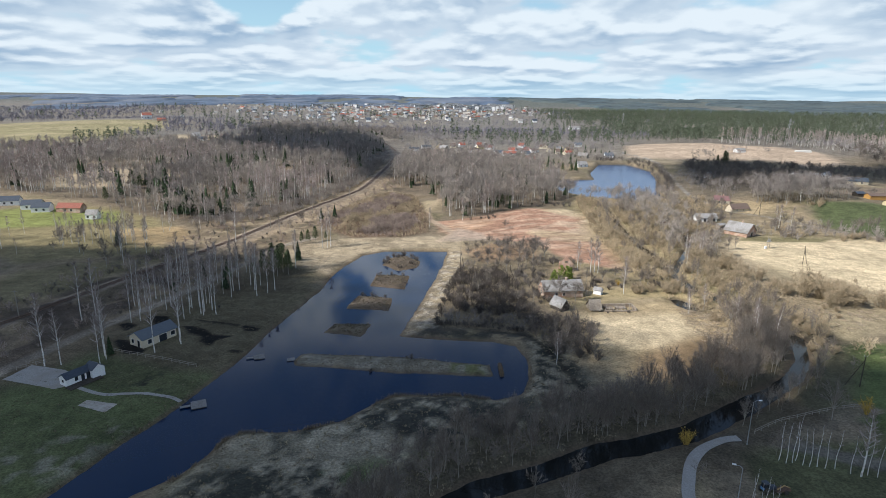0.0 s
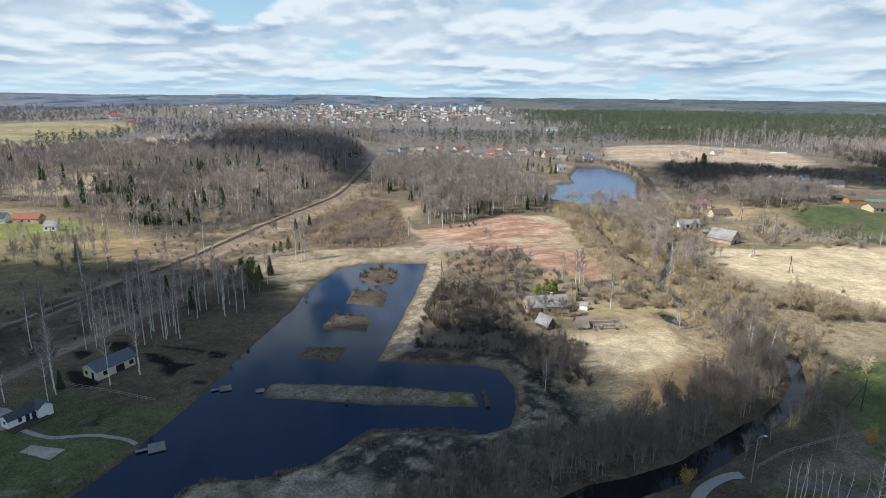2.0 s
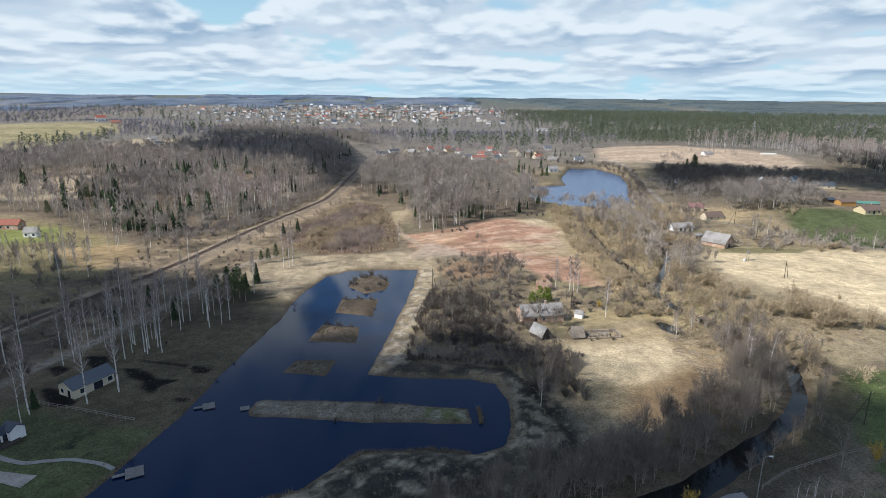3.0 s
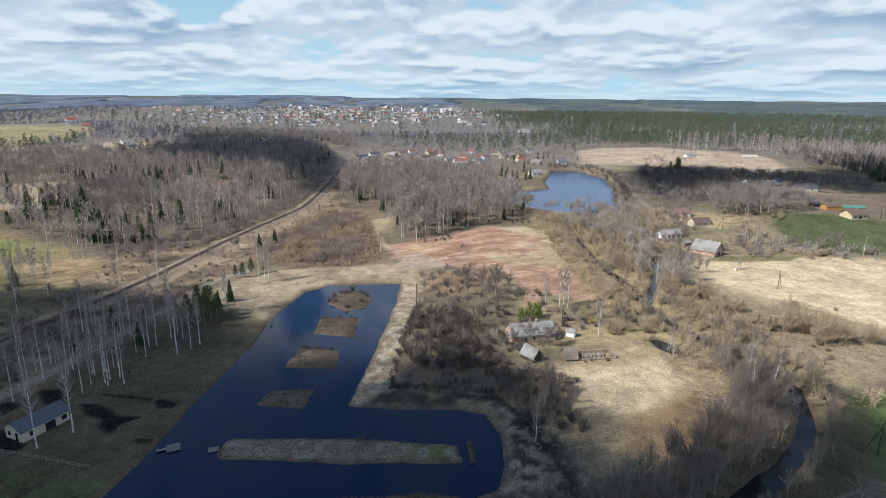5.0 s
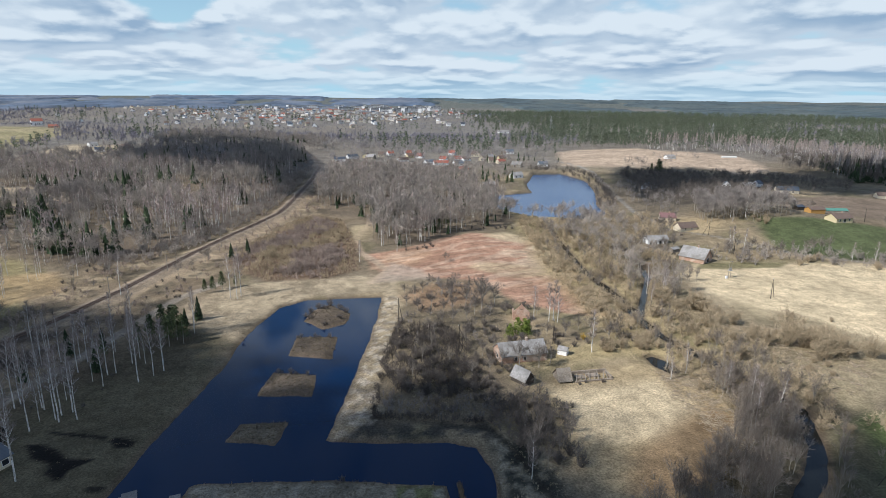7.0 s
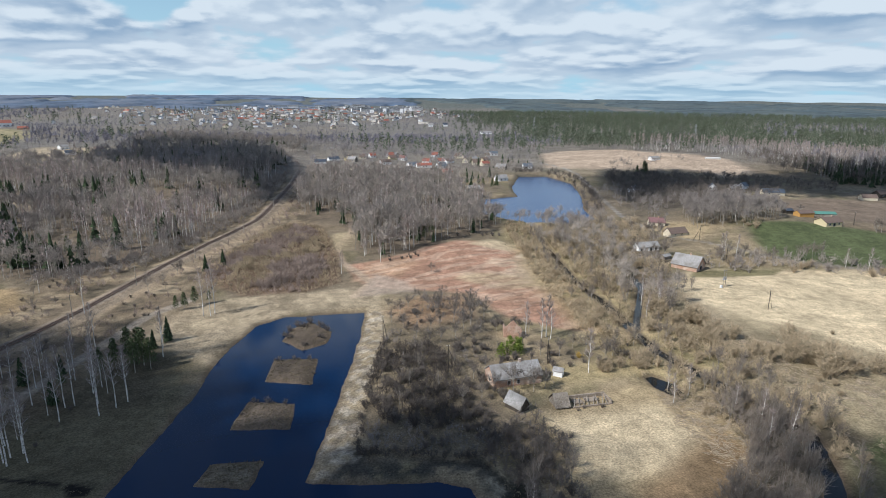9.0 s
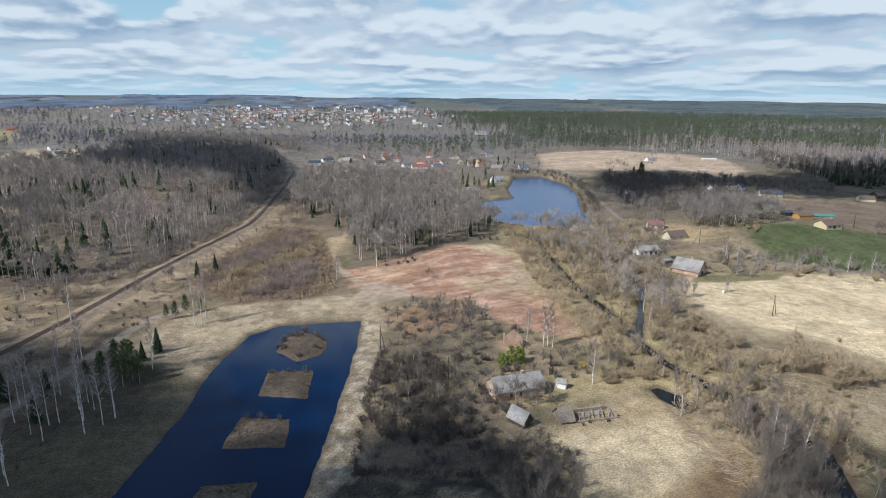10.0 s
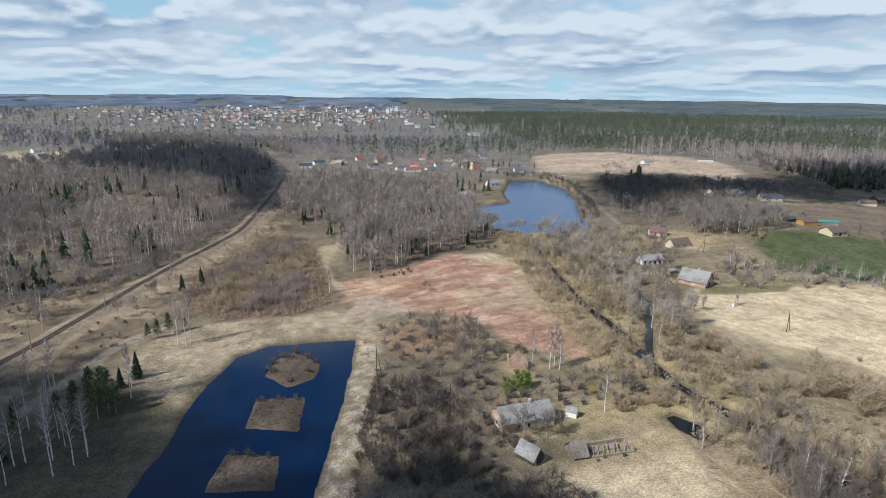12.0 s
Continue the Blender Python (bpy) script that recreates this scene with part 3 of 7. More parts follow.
# bare yard and tracks
paint(strip([(-2, 300), (6, 318), (0, 335), (-8, 354), (-12, 384), (-3, 420), (-2, 460)], 2.2, 2), (0.46, 0.36, 0.26), 0.85)
paint(area([(0, 300), (8, 332), (22, 318), (26, 304)], 5), (0.36, 0.29, 0.23), 0.8)
paint(area([(-16, 380), (-14, 420), (4, 424), (0, 380)], 6), (0.44, 0.36, 0.23), 0.7)
# river flats, pale tussocks
paint(strip(RIVER, 22, 14) * step(GY, 195, 215), (0.33, 0.27, 0.15), 0.75)
paint(strip(RIVER, 15, 8) * step(n2, 0.5, 0.62), OLIVE, 0.5)
paint(area([(116, 195), (128, 240), (150, 262), (172, 235), (180, 205), (150, 180), (125, 172)], 8), (0.30, 0.25, 0.16), 0.8)
paint(area([(90, 132), (99, 144), (108, 156), (119, 170), (150, 173), (190, 152), (190, 90), (112, 116)], 4), (0.105, 0.135, 0.05), 0.9)
paint(area([(60, 60), (66, 112), (84, 114), (108, 116), (130, 60)], 5), (0.10, 0.105, 0.055), 0.85)
# railway surroundings and the dirt road beside it
paint(strip(RAIL, 40, 20), (0.20, 0.155, 0.105), 0.75)
paint(strip(RAIL, 30, 14) * step(fractal(GX, GY, 9, 74), 0.5, 0.62), (0.36, 0.29, 0.19), 0.6)
paint(strip(RAIL, 36, 14) * step(fractal(GX, GY, 11, 75), 0.54, 0.62), (0.10, 0.085, 0.06), 0.7)
paint(strip([(-112, 283), (-96, 326), (-82, 378), (-66, 450), (-56, 530)], 8, 5), (0.36, 0.28, 0.19), 0.55)
paint(strip(RAIL, 3.4, 1.6), (0.25, 0.205, 0.16), 0.9)
paint(strip([(x + 5.5, y) for x, y in RAIL], 1.3, 1.0) * step(GY, 215, 250), (0.36, 0.29, 0.21), 0.6)
paint(strip(RAIL, 1.7, 0.6), (0.13, 0.105, 0.09), 1.0)
DIRT = [(-128, 110), (-122, 140), (-118, 156), (-113, 175), (-105, 195), (-97, 225), (-88, 262), (-82, 286), (-70, 306)]
paint(strip(DIRT, 2.2, 1.5), (0.30, 0.26, 0.21), 0.85)
paint(area([(-150, 220), (-150, 170), (-122, 150), (-108, 210), (-104, 262), (-118, 262)], 12) * step(n2, 0.36, 0.5), DARK_EARTH, 0.85)
# west lawn and the fields round the west houses
paint(area([(-290, 345), (-262, 376), (-217, 378), (-175, 350), (-150, 300), (-135, 272), (-190, 250), (-230, 270)], 10), (0.235, 0.20, 0.105), 0.9)
paint(area([(-300, 340), (-262, 372), (-205, 366), (-190, 335), (-260, 310)], 10), (0.21, 0.235, 0.075), 0.9)
paint(area([(-185, 318), (-150, 330), (-135, 300), (-150, 280)], 8), (0.40, 0.29, 0.16), 0.7)
paint(area([(-190, 200), (-170, 250), (-130, 262), (-150, 200)], 10), (0.20, 0.175, 0.095), 0.8)
# gravel yard, path and sand by the cabin; drive by the lamp
paint(strip([(63, 116.5), (72, 117.5), (80, 114), (92, 108), (110, 104)], 2.4, 1.2), (0.15, 0.135, 0.115), 0.9)
paint(area([(68, 118), (84, 124), (104, 134), (110, 130), (90, 120), (74, 114)], 3), (0.22, 0.185, 0.135), 0.9)
# roads in the east
paint(strip([(192, 447), (190, 415), (184, 394), (207, 368), (230, 330), (262, 304), (330, 262), (430, 200)], 1.5, 1.0), (0.27, 0.245, 0.21), 0.8)
paint(strip([(191, 445), (212, 530), (228, 600), (246, 677), (240, 740), (215, 800)], 1.8, 1.2), (0.30, 0.285, 0.26), 0.9)
paint(area([(190, 430), (216, 560), (262, 575), (268, 460), (225, 405)], 12), (0.17, 0.14, 0.10), 0.8)
# islands: dull heath with a greener end
for k, isl in enumerate(ISLANDS):
    paint(area(isl, 1.6, 0.25), ((0.20, 0.17, 0.125), (0.13, 0.105, 0.082), (0.115, 0.092, 0.072), (0.11, 0.088, 0.068), (0.21, 0.19, 0.145))[k], 0.95)
paint(area([(2, 149), (3, 157), (14, 155), (15, 147)], 1.5, 0.2), (0.13, 0.14, 0.06), 0.9)
paint(area(ISLANDS[4], 2) * step(fractal(GX, GY, 3.5, 71), 0.5, 0.62), (0.30, 0.28, 0.23), 0.7)
# black soil and diggings round the bungalow
for poly in ([(-86, 180), (-82, 180), (-76, 176), (-73, 173), (-66, 172), (-70, 168), (-71, 164), (-75, 167), (-76, 171), (-81, 173)], [(-101, 166), (-101, 168), (-97, 167), (-88, 160), (-89, 158), (-94, 158)], [(-101, 188), (-94, 188), (-91, 181), (-95, 180)], [(-107, 180), (-105, 182), (-101, 180), (-102, 175)], [(-67, 180), (-65, 181), (-60, 179), (-60, 176), (-64, 176)]):
    paint(area(poly, 0.8, 0.25), (0.012, 0.011, 0.011), 0.97)
paint(strip([(-82, 185), (-75, 183), (-68, 181)], 0.7, 0.6), (0.015, 0.013, 0.012), 0.95)
paint(strip([(-62.5, 161), (-61, 161)], 1.0, 0.6), (0.02, 0.018, 0.016), 0.9)
paint(area([(-80, 146), (-70, 150), (-68, 144), (-74, 136), (-82, 138)], 6) * step(fractal(GX, GY, 3, 72), 0.58, 0.66), (0.02, 0.02, 0.018), 0.9)
paint(area([(-90, 120), (-74, 130), (-70, 120), (-76, 100), (-95, 100)], 6) * step(fractal(GX, GY, 4, 73), 0.55, 0.66), (0.26, 0.24, 0.19), 0.7)
# wood floors
for poly in (FOREST_W, WOOD_C):
    paint(area(poly, 14), (0.15, 0.12, 0.09), 0.75)
paint(area(SCRUB, 6), (0.16, 0.11, 0.075), 0.9)
paint(strip(RIVER, 14, 8) * step(-GY, -200, -170), (0.10, 0.085, 0.06), 0.8)
# woods beyond, with haze put into the ground colour of the far bands
woods = step(GY, 800, 1000) * step(fractal(GX, GY, 260, 27), 0.42, 0.56)
paint(woods, (0.17, 0.17, 0.16), 0.8)
paint(step(GY, 640, 760) * (1 - area(FARF, 20)), (0.20, 0.185, 0.165), 0.75)
paint(area([(215, 470), (240, 560), (260, 640), (300, 660), (420, 580), (330, 530), (300, 480), (230, 450)], 16), (0.13, 0.11, 0.085), 0.85)
# horizon ground cooled to blue-green for haze
paint(step(GY, 2600, 3300), (0.10, 0.12, 0.11), 0.75)
paint(area(HILL_FIELD, 20), (0.27, 0.24, 0.13), 0.95)
paint(area(HILL_FIELD, 20) * step(fractal(GX, GY * 2.5, 120, 69), 0.5, 0.58), (0.36, 0.31, 0.19), 0.7)
paint(area(CLEARING, 14), (0.40, 0.325, 0.22), 0.85)
paint(area(PATCH, 10), (0.46, 0.38, 0.26), 0.95)
wd = water_depth(GX, GY)
paint(step(wd, -2.2, -0.3), (0.13, 0.10, 0.07), 0.8)
paint(step(wd, 0.0, 1.0), (0.035, 0.035, 0.03), 1.0)


def build_ground():
    h, w = GX.shape
    v = np.stack([GX, GY, GZ], -1).reshape(-1, 3)
    i = (np.arange(h - 1)[:, None] * w + np.arange(w - 1)[None]).ravel()
    f = np.concatenate([np.stack([i, i + 1, i + w + 1], -1), np.stack([i, i + w + 1, i + w], -1)])
    me = tri_mesh("ground", v, f, np.zeros(len(f)), [GROUND])
    at = me.attributes.new("tint", "FLOAT_COLOR", "POINT")
    at.data.foreach_set("color", np.concatenate([tint.reshape(-1, 3), np.ones((h * w, 1))], 1).astype(np.float32).ravel())
    me.polygons.foreach_set("use_smooth", np.ones(len(f), bool))
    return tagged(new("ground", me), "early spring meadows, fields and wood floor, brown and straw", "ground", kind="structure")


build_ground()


def water_sheet(name, poly, mat, label, z=0.0):
    s = Shape()
    s.face([(x, y, z) for x, y in poly])
    return tagged(new(name, s.mesh(name, [mat])), label, "water", kind="structure")


def ribbon(line, half):
    a, b = [], []
    for i, p in enumerate(line):
        d = (Vector(line[min(i + 1, len(line) - 1)]) - Vector(line[max(i - 1, 0)])).normalized()
        a.append((p[0] - d.y * half, p[1] + d.x * half))
        b.append((p[0] + d.y * half, p[1] - d.x * half))
    return a, b


def grown(poly, by):
    c = Vector((sum(p[0] for p in poly) / len(poly), sum(p[1] for p in poly) / len(poly)))
    return [tuple(Vector(p) + (Vector(p) - c).normalized() * by) for p in poly]


s = Shape()
s.face([(-95, 70, 0), (-42, 70, 0), (-42, 118, 0), (-95, 118, 0)])
s.face([(-90, 118, 0), (26, 118, 0), (26, 130, 0), (-90, 130, 0)])
s.face([(-80, 130, 0), (32, 130, 0), (32, 178, 0), (-80, 178, 0)])
s.face([(-70, 178, 0), (8, 178, 0), (8, 292, 0), (-70, 292, 0)])
tagged(new("pond_water", s.mesh("pond_water", [WATER])), "dark blue still pond water with faint ripples", "water", kind="structure")
water_sheet("lake_water", grown(LAKE, 10), LAKE_WATER, "blue lake water ruffled by wind", 0.0)
s = Shape()
a, b = ribbon(RIVER, 8)
for i in range(1, len(RIVER) - 1):
    s.face([(*a[i], -0.02), (*b[i], -0.02), (*b[i + 1], -0.02), (*a[i + 1], -0.02)])
for (x0, y0), (x1, y1) in zip(BROOK[1:-1], BROOK[2:]):
    s.face([(x0 - 4, y0 + 3, -0.03), (x0 + 4, y0 - 3, -0.03), (x1 + 4, y1 - 3, -0.03), (x1 - 4, y1 + 3, -0.03)])
s.face([(85, 198, -0.03), (98, 198, -0.03), (98, 217, -0.03), (85, 217, -0.03)])
tagged(new("river_water", s.mesh("river_water", [RIVER_WATER])), "dark narrow river water between wooded banks", "water", kind="structure")

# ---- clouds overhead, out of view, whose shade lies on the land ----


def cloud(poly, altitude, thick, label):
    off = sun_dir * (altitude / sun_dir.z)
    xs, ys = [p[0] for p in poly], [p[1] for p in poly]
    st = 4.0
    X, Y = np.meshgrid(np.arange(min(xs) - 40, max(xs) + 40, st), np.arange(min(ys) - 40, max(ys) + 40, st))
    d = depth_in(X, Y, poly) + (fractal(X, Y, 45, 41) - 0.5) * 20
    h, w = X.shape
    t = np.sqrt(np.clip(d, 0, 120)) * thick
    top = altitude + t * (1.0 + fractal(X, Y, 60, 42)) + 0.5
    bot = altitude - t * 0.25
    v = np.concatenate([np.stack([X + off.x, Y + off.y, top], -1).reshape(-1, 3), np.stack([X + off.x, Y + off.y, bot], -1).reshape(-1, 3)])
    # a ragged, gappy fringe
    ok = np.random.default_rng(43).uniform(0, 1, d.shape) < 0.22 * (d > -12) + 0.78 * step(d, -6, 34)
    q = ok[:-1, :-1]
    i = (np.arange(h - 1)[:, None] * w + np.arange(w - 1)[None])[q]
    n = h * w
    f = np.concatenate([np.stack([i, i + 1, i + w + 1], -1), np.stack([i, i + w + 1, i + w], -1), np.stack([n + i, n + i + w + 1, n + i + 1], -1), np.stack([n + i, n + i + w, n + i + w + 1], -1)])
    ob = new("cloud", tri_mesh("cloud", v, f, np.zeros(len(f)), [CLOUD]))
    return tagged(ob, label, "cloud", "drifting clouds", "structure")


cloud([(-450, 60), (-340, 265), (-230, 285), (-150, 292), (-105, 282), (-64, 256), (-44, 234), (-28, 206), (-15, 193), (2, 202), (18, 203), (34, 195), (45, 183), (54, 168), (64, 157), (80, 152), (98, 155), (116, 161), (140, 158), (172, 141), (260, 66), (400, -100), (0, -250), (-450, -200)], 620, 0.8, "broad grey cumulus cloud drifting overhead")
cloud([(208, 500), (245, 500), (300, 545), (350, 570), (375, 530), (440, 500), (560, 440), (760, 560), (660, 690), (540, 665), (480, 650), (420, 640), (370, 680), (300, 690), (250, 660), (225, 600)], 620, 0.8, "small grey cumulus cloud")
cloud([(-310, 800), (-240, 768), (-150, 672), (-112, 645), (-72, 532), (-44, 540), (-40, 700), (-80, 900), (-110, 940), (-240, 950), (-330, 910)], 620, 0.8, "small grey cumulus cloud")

# ---- plants ----


def rnd_dir(up_lo, up_hi):
    a, e = random.uniform(0, 2 * math.pi), random.uniform(up_lo, up_hi)
    return Vector((math.cos(a) * math.cos(e), math.sin(a) * math.cos(e), math.sin(e)))


def tree_shapes(h, limbs, twigs, spread, low, tw_w, tw_l, sides=5, segs=6, lean=0.03, girth=0.009, round_top=0.5, limb_sides=3):
    """A bare tree: tapered trunk, rising limbs, thin twigs."""
    trunk, crown = Shape(), Shape()
    bx, by = random.uniform(-lean, lean) * h, random.uniform(-lean, lean) * h
    axis = lambda u: Vector((bx * u * u + 0.12 * math.sin(u * 7 + bx), by * u * u + 0.12 * math.sin(u * 5 + by), h * u))
    us = [i / segs for i in range(segs + 1)]
    trunk.tube([axis(u) for u in us], [h * girth * (1 - u) ** 0.8 + 0.015 for u in us], sides)
    a = random.uniform(0, 6)
    for i in range(limbs):
        u = low + (0.97 - low) * ((i + random.random()) / limbs)
        a += 2.4 + random.uniform(-0.3, 0.3)
        k = (u - low) / (1 - low)
        ln = spread * h * (round_top + (1 - round_top) * math.sin(math.pi * min(1, k * 0.9 + 0.1))) * (1.05 - 0.75 * k) * random.uniform(0.75, 1.2)
        e = random.uniform(0.45, 0.95) + 0.2 * k
        d = Vector((math.cos(a) * math.cos(e), math.sin(a) * math.cos(e), math.sin(e)))
        p = axis(u)
        mid, end = p + d * ln * 0.5, p + d * ln + Vector((0, 0, ln * 0.12))
        r = max(0.025, h * girth * 0.5 * (1 - k * 0.7))
        if limb_sides:
            crown.tube([p, mid, end], [r, r * 0.6, 0.012], limb_sides, 0)
        else:
            crown.sliver(p, end - p, r * 2.2, 0)
        for j in range(twigs):
            f = random.uniform(0.25, 1.0)
            q = p.lerp(end, f)
            t = (d * 0.5 + rnd_dir(-0.4, 1.0) * 0.8 + Vector((0, 0, 0.45))).normalized()
            crown.sliver(q, t * tw_l * random.uniform(0.5, 1.2), tw_w, 1)
    return trunk, crown


def round_tree(h, r, limbs, twigs, tw_w, tw_l, girth=0.016, low=0.22, sides=5, limb_sides=3):
    """A spreading bare tree: forked limbs that fill an uneven rounded crown with twigs."""
    trunk, crown = Shape(), Shape()
    fork = Vector((random.uniform(-0.03, 0.03) * h, random.uniform(-0.03, 0.03) * h, h * (low + 0.08)))
    trunk.tube([(0, 0, -0.1), fork * 0.5, fork], [h * girth, h * girth * 0.8, h * girth * 0.6], sides)
    a = random.uniform(0, 6)
    for i in range(limbs):
        a += 2.4 + random.uniform(-0.35, 0.35)
        e = random.uniform(0.15, 1.5) if i else 1.5
        reach = random.uniform(0.72, 1.12)
        end = Vector((math.cos(a) * math.cos(e) * r, math.sin(a) * math.cos(e) * r, (h * (1 - low) * 0.55) * (0.75 + math.sin(e)) - 0.1 * h)) * reach + Vector((0, 0, h * low))
        mid = fork.lerp(end, 0.5) + Vector((random.uniform(-0.1, 0.1) * r, random.uniform(-0.1, 0.1) * r, 0.06 * h))
        if limb_sides:
            crown.tube([fork, mid, end], [h * girth * 0.45, h * girth * 0.25, 0.015], limb_sides, 0)
        else:
            crown.sliver(fork, end - fork, h * girth, 0)
        out = (end - fork).normalized()
        for _ in range(twigs):
            f = random.uniform(0.3, 1.0)
            p = (fork.lerp(mid, f * 2) if f < 0.5 else mid.lerp(end, f * 2 - 1)) + rnd_dir(-1.2, 1.2) * r * 0.16 * random.random()
            d = (out * 0.8 + rnd_dir(-1.0, 1.3) * 0.95 + Vector((0, 0, 0.2))).normalized()
            crown.sliver(p, d * tw_l * random.uniform(0.5, 1.2), tw_w, 1)
    return trunk, crown


def joined(trunk, crown):
    """Trunk and crown of a far tree in one set of triangles: slots 0 bark, 1 twigs."""
    tv, tf, tm = trunk.triangles()
    cv, cf, cm = crown.triangles()
    return np.concatenate([tv, cv]), np.concatenate([tf, cf + len(tv)]), np.concatenate([tm, cm])


def spruce_shapes(h, layers, width, points):
    trunk, crown = Shape(), Shape()
    trunk.tube([(0, 0, 0), (0, 0, h * 0.95)], [h * 0.014, 0.03], 5)
    for i in range(layers):
        k = i / layers
        z, r = h * (0.1 + 0.86 * k), width * (1 - k) ** 0.85 + 0.15
        top = z + h * 0.9 / layers * 1.7
        a0 = random.uniform(0, 6)
        ring = []
        for j in range(points):
            rr = r * random.uniform(0.6, 1.15) * (1.0 if j % 2 else 0.62)
            a = a0 + 2 * math.pi * j / points
            ring.append((rr * math.cos(a), rr * math.sin(a), z - rr * random.uniform(0.15, 0.4)))
        for j in range(points):
            crown.face((ring[j], ring[(j + 1) % points], (0, 0, min(top, h))), 1)
    return trunk, crown


def leafy(crown, c, rad, n, size, slot=1):
    for _ in range(n):
        d = rnd_dir(-0.9, 1.5)
        p = Vector(c) + Vector((d.x * rad[0], d.y * rad[1], d.z * rad[2])) * random.uniform(0.55, 1.0)
        a, b = rnd_dir(-1, 1) * size * random.uniform(0.6, 1.3), rnd_dir(-1, 1) * size * random.uniform(0.6, 1.3)
        crown.face((p, p + a, p + b), slot)


def pine_shapes(h, clumps, n, size, sides=5, low=0.52):
    trunk, crown = Shape(), Shape()
    ends = [(0, 0, 0), (0.1, 0, h * 0.5), (0, 0.1, h * 0.95)] if sides > 3 else [(0, 0, 0), (0, 0.1, h * 0.9)]
    trunk.tube(ends, [h * 0.012, h * 0.009, 0.03][:len(ends)], sides)
    for i in range(clumps):
        k = i / max(1, clumps - 1)
        a, r = i * 2.4, h * 0.12 * (1.15 - k)
        leafy(crown, (r * math.cos(a), r * math.sin(a), h * (low + (0.96 - low) * k)), (h * 0.11 * (1.2 - 0.5 * k), h * 0.11 * (1.2 - 0.5 * k), h * 0.09), n, size)
    return trunk, crown


def bush_shape(h, r, stems, twigs, tw_w):
    """A leafless bush: many stems from the ground under an uneven twiggy head."""
    s = Shape()
    for i in range(stems):
        a, e = i * 2.4 + random.uniform(-0.4, 0.4), random.uniform(0.35, 1.5)
        reach = random.uniform(0.65, 1.1)
        p = Vector((math.cos(a), math.sin(a), 0)) * r * 0.22 * random.random()
        end = Vector((math.cos(a) * math.cos(e) * r, math.sin(a) * math.cos(e) * r, h * (0.35 + 0.62 * math.sin(e)))) * reach
        mid = p.lerp(end, 0.5) + Vector((0, 0, h * 0.1))
        s.tube([p, mid, end], [0.05, 0.03, 0.012], 3, 0)
        out = (end - p).normalized()
        for _ in range(twigs):
            f = random.uniform(0.25, 1.0)
            q = (p.lerp(mid, f * 2) if f < 0.5 else mid.lerp(end, f * 2 - 1)) + rnd_dir(-1.2, 1.2) * r * 0.16 * random.random()
            s.sliver(q, (out * 0.5 + rnd_dir(-1.0, 1.3)).normalized() * h * random.uniform(0.10, 0.24), tw_w, 0)
    return s


def shrub_triangles(h, r, stems, twigs, tw_w):
    """The same with stems of one blade each, for thickets of hundreds."""
    s = Shape()
    for i in range(stems):
        a, e = i * 2.4 + random.uniform(-0.4, 0.4), random.uniform(0.4, 1.5)
        end = Vector((math.cos(a) * math.cos(e) * r, math.sin(a) * math.cos(e) * r, h * (0.35 + 0.62 * math.sin(e)))) * random.uniform(0.6, 1.1)
        s.sliver((0, 0, 0), end, 0.12)
        for _ in range(twigs):
            q = end * random.uniform(0.35, 1.0) + rnd_dir(-1.2, 1.2) * r * 0.2 * random.random()
            s.sliver(q, (end.normalized() * 0.5 + rnd_dir(-1.0, 1.3)).normalized() * h * random.uniform(0.14, 0.28), tw_w)
    return s.triangles()


def plant(name, shapes, mats, label, category, group):
    """A first plant with trunk and crown, kept off to one side until it is copied."""
    ob = thing(name, 0, 0, 0, 0, label, category, group)
    part("trunk", shapes[0], mats, ob)
    part("crown", shapes[1], mats, ob)
    return ob


class Kinds:
    """Plants of one kind: the first use of each model places it, later ones copy it."""

    def __init__(self, models):
        self.models, self.used, self.n = models, set(), 0

    def put(self, x, y, scale=1.0, turn=None):
        k = self.n % len(self.models)
        self.n += 1
        ob = self.models[k]
        m = pose(x, y, hz(x, y) - 0.05, 0, 0, random.uniform(0, 360) if turn is None else turn)
        if k not in self.used:
            self.used.add(k)
            ob.matrix_basis = m
            ob.scale = (scale,) * 3
            return ob
        o = copy_thing(ob, m)
        o.scale = (scale,) * 3
        return o


def in_poly(poly, n, seed, dens=None):
    rng = np.random.default_rng(seed)
    xs, ys = [p[0] for p in poly], [p[1] for p in poly]
    x, y = rng.uniform(min(xs), max(xs), n), rng.uniform(min(ys), max(ys), n)
    ok = inside(x, y, poly) & (water_depth(x, y) < -1.0) & (to_line(x, y, RAIL) > 9)
    if dens is not None:
        ok &= dens(x, y) > rng.uniform(0, 1, n)
    return x[ok], y[ok]


def rows_for(x, y, seed, lo=0.75, hi=1.2, variants=24):
    rng = np.random.default_rng(seed)
    n = len(x)
    return np.stack([x, y, height(x, y) - 0.1, rng.uniform(lo, hi, n), rng.uniform(0, 6.28, n), rng.integers(0, variants, n)], 1)


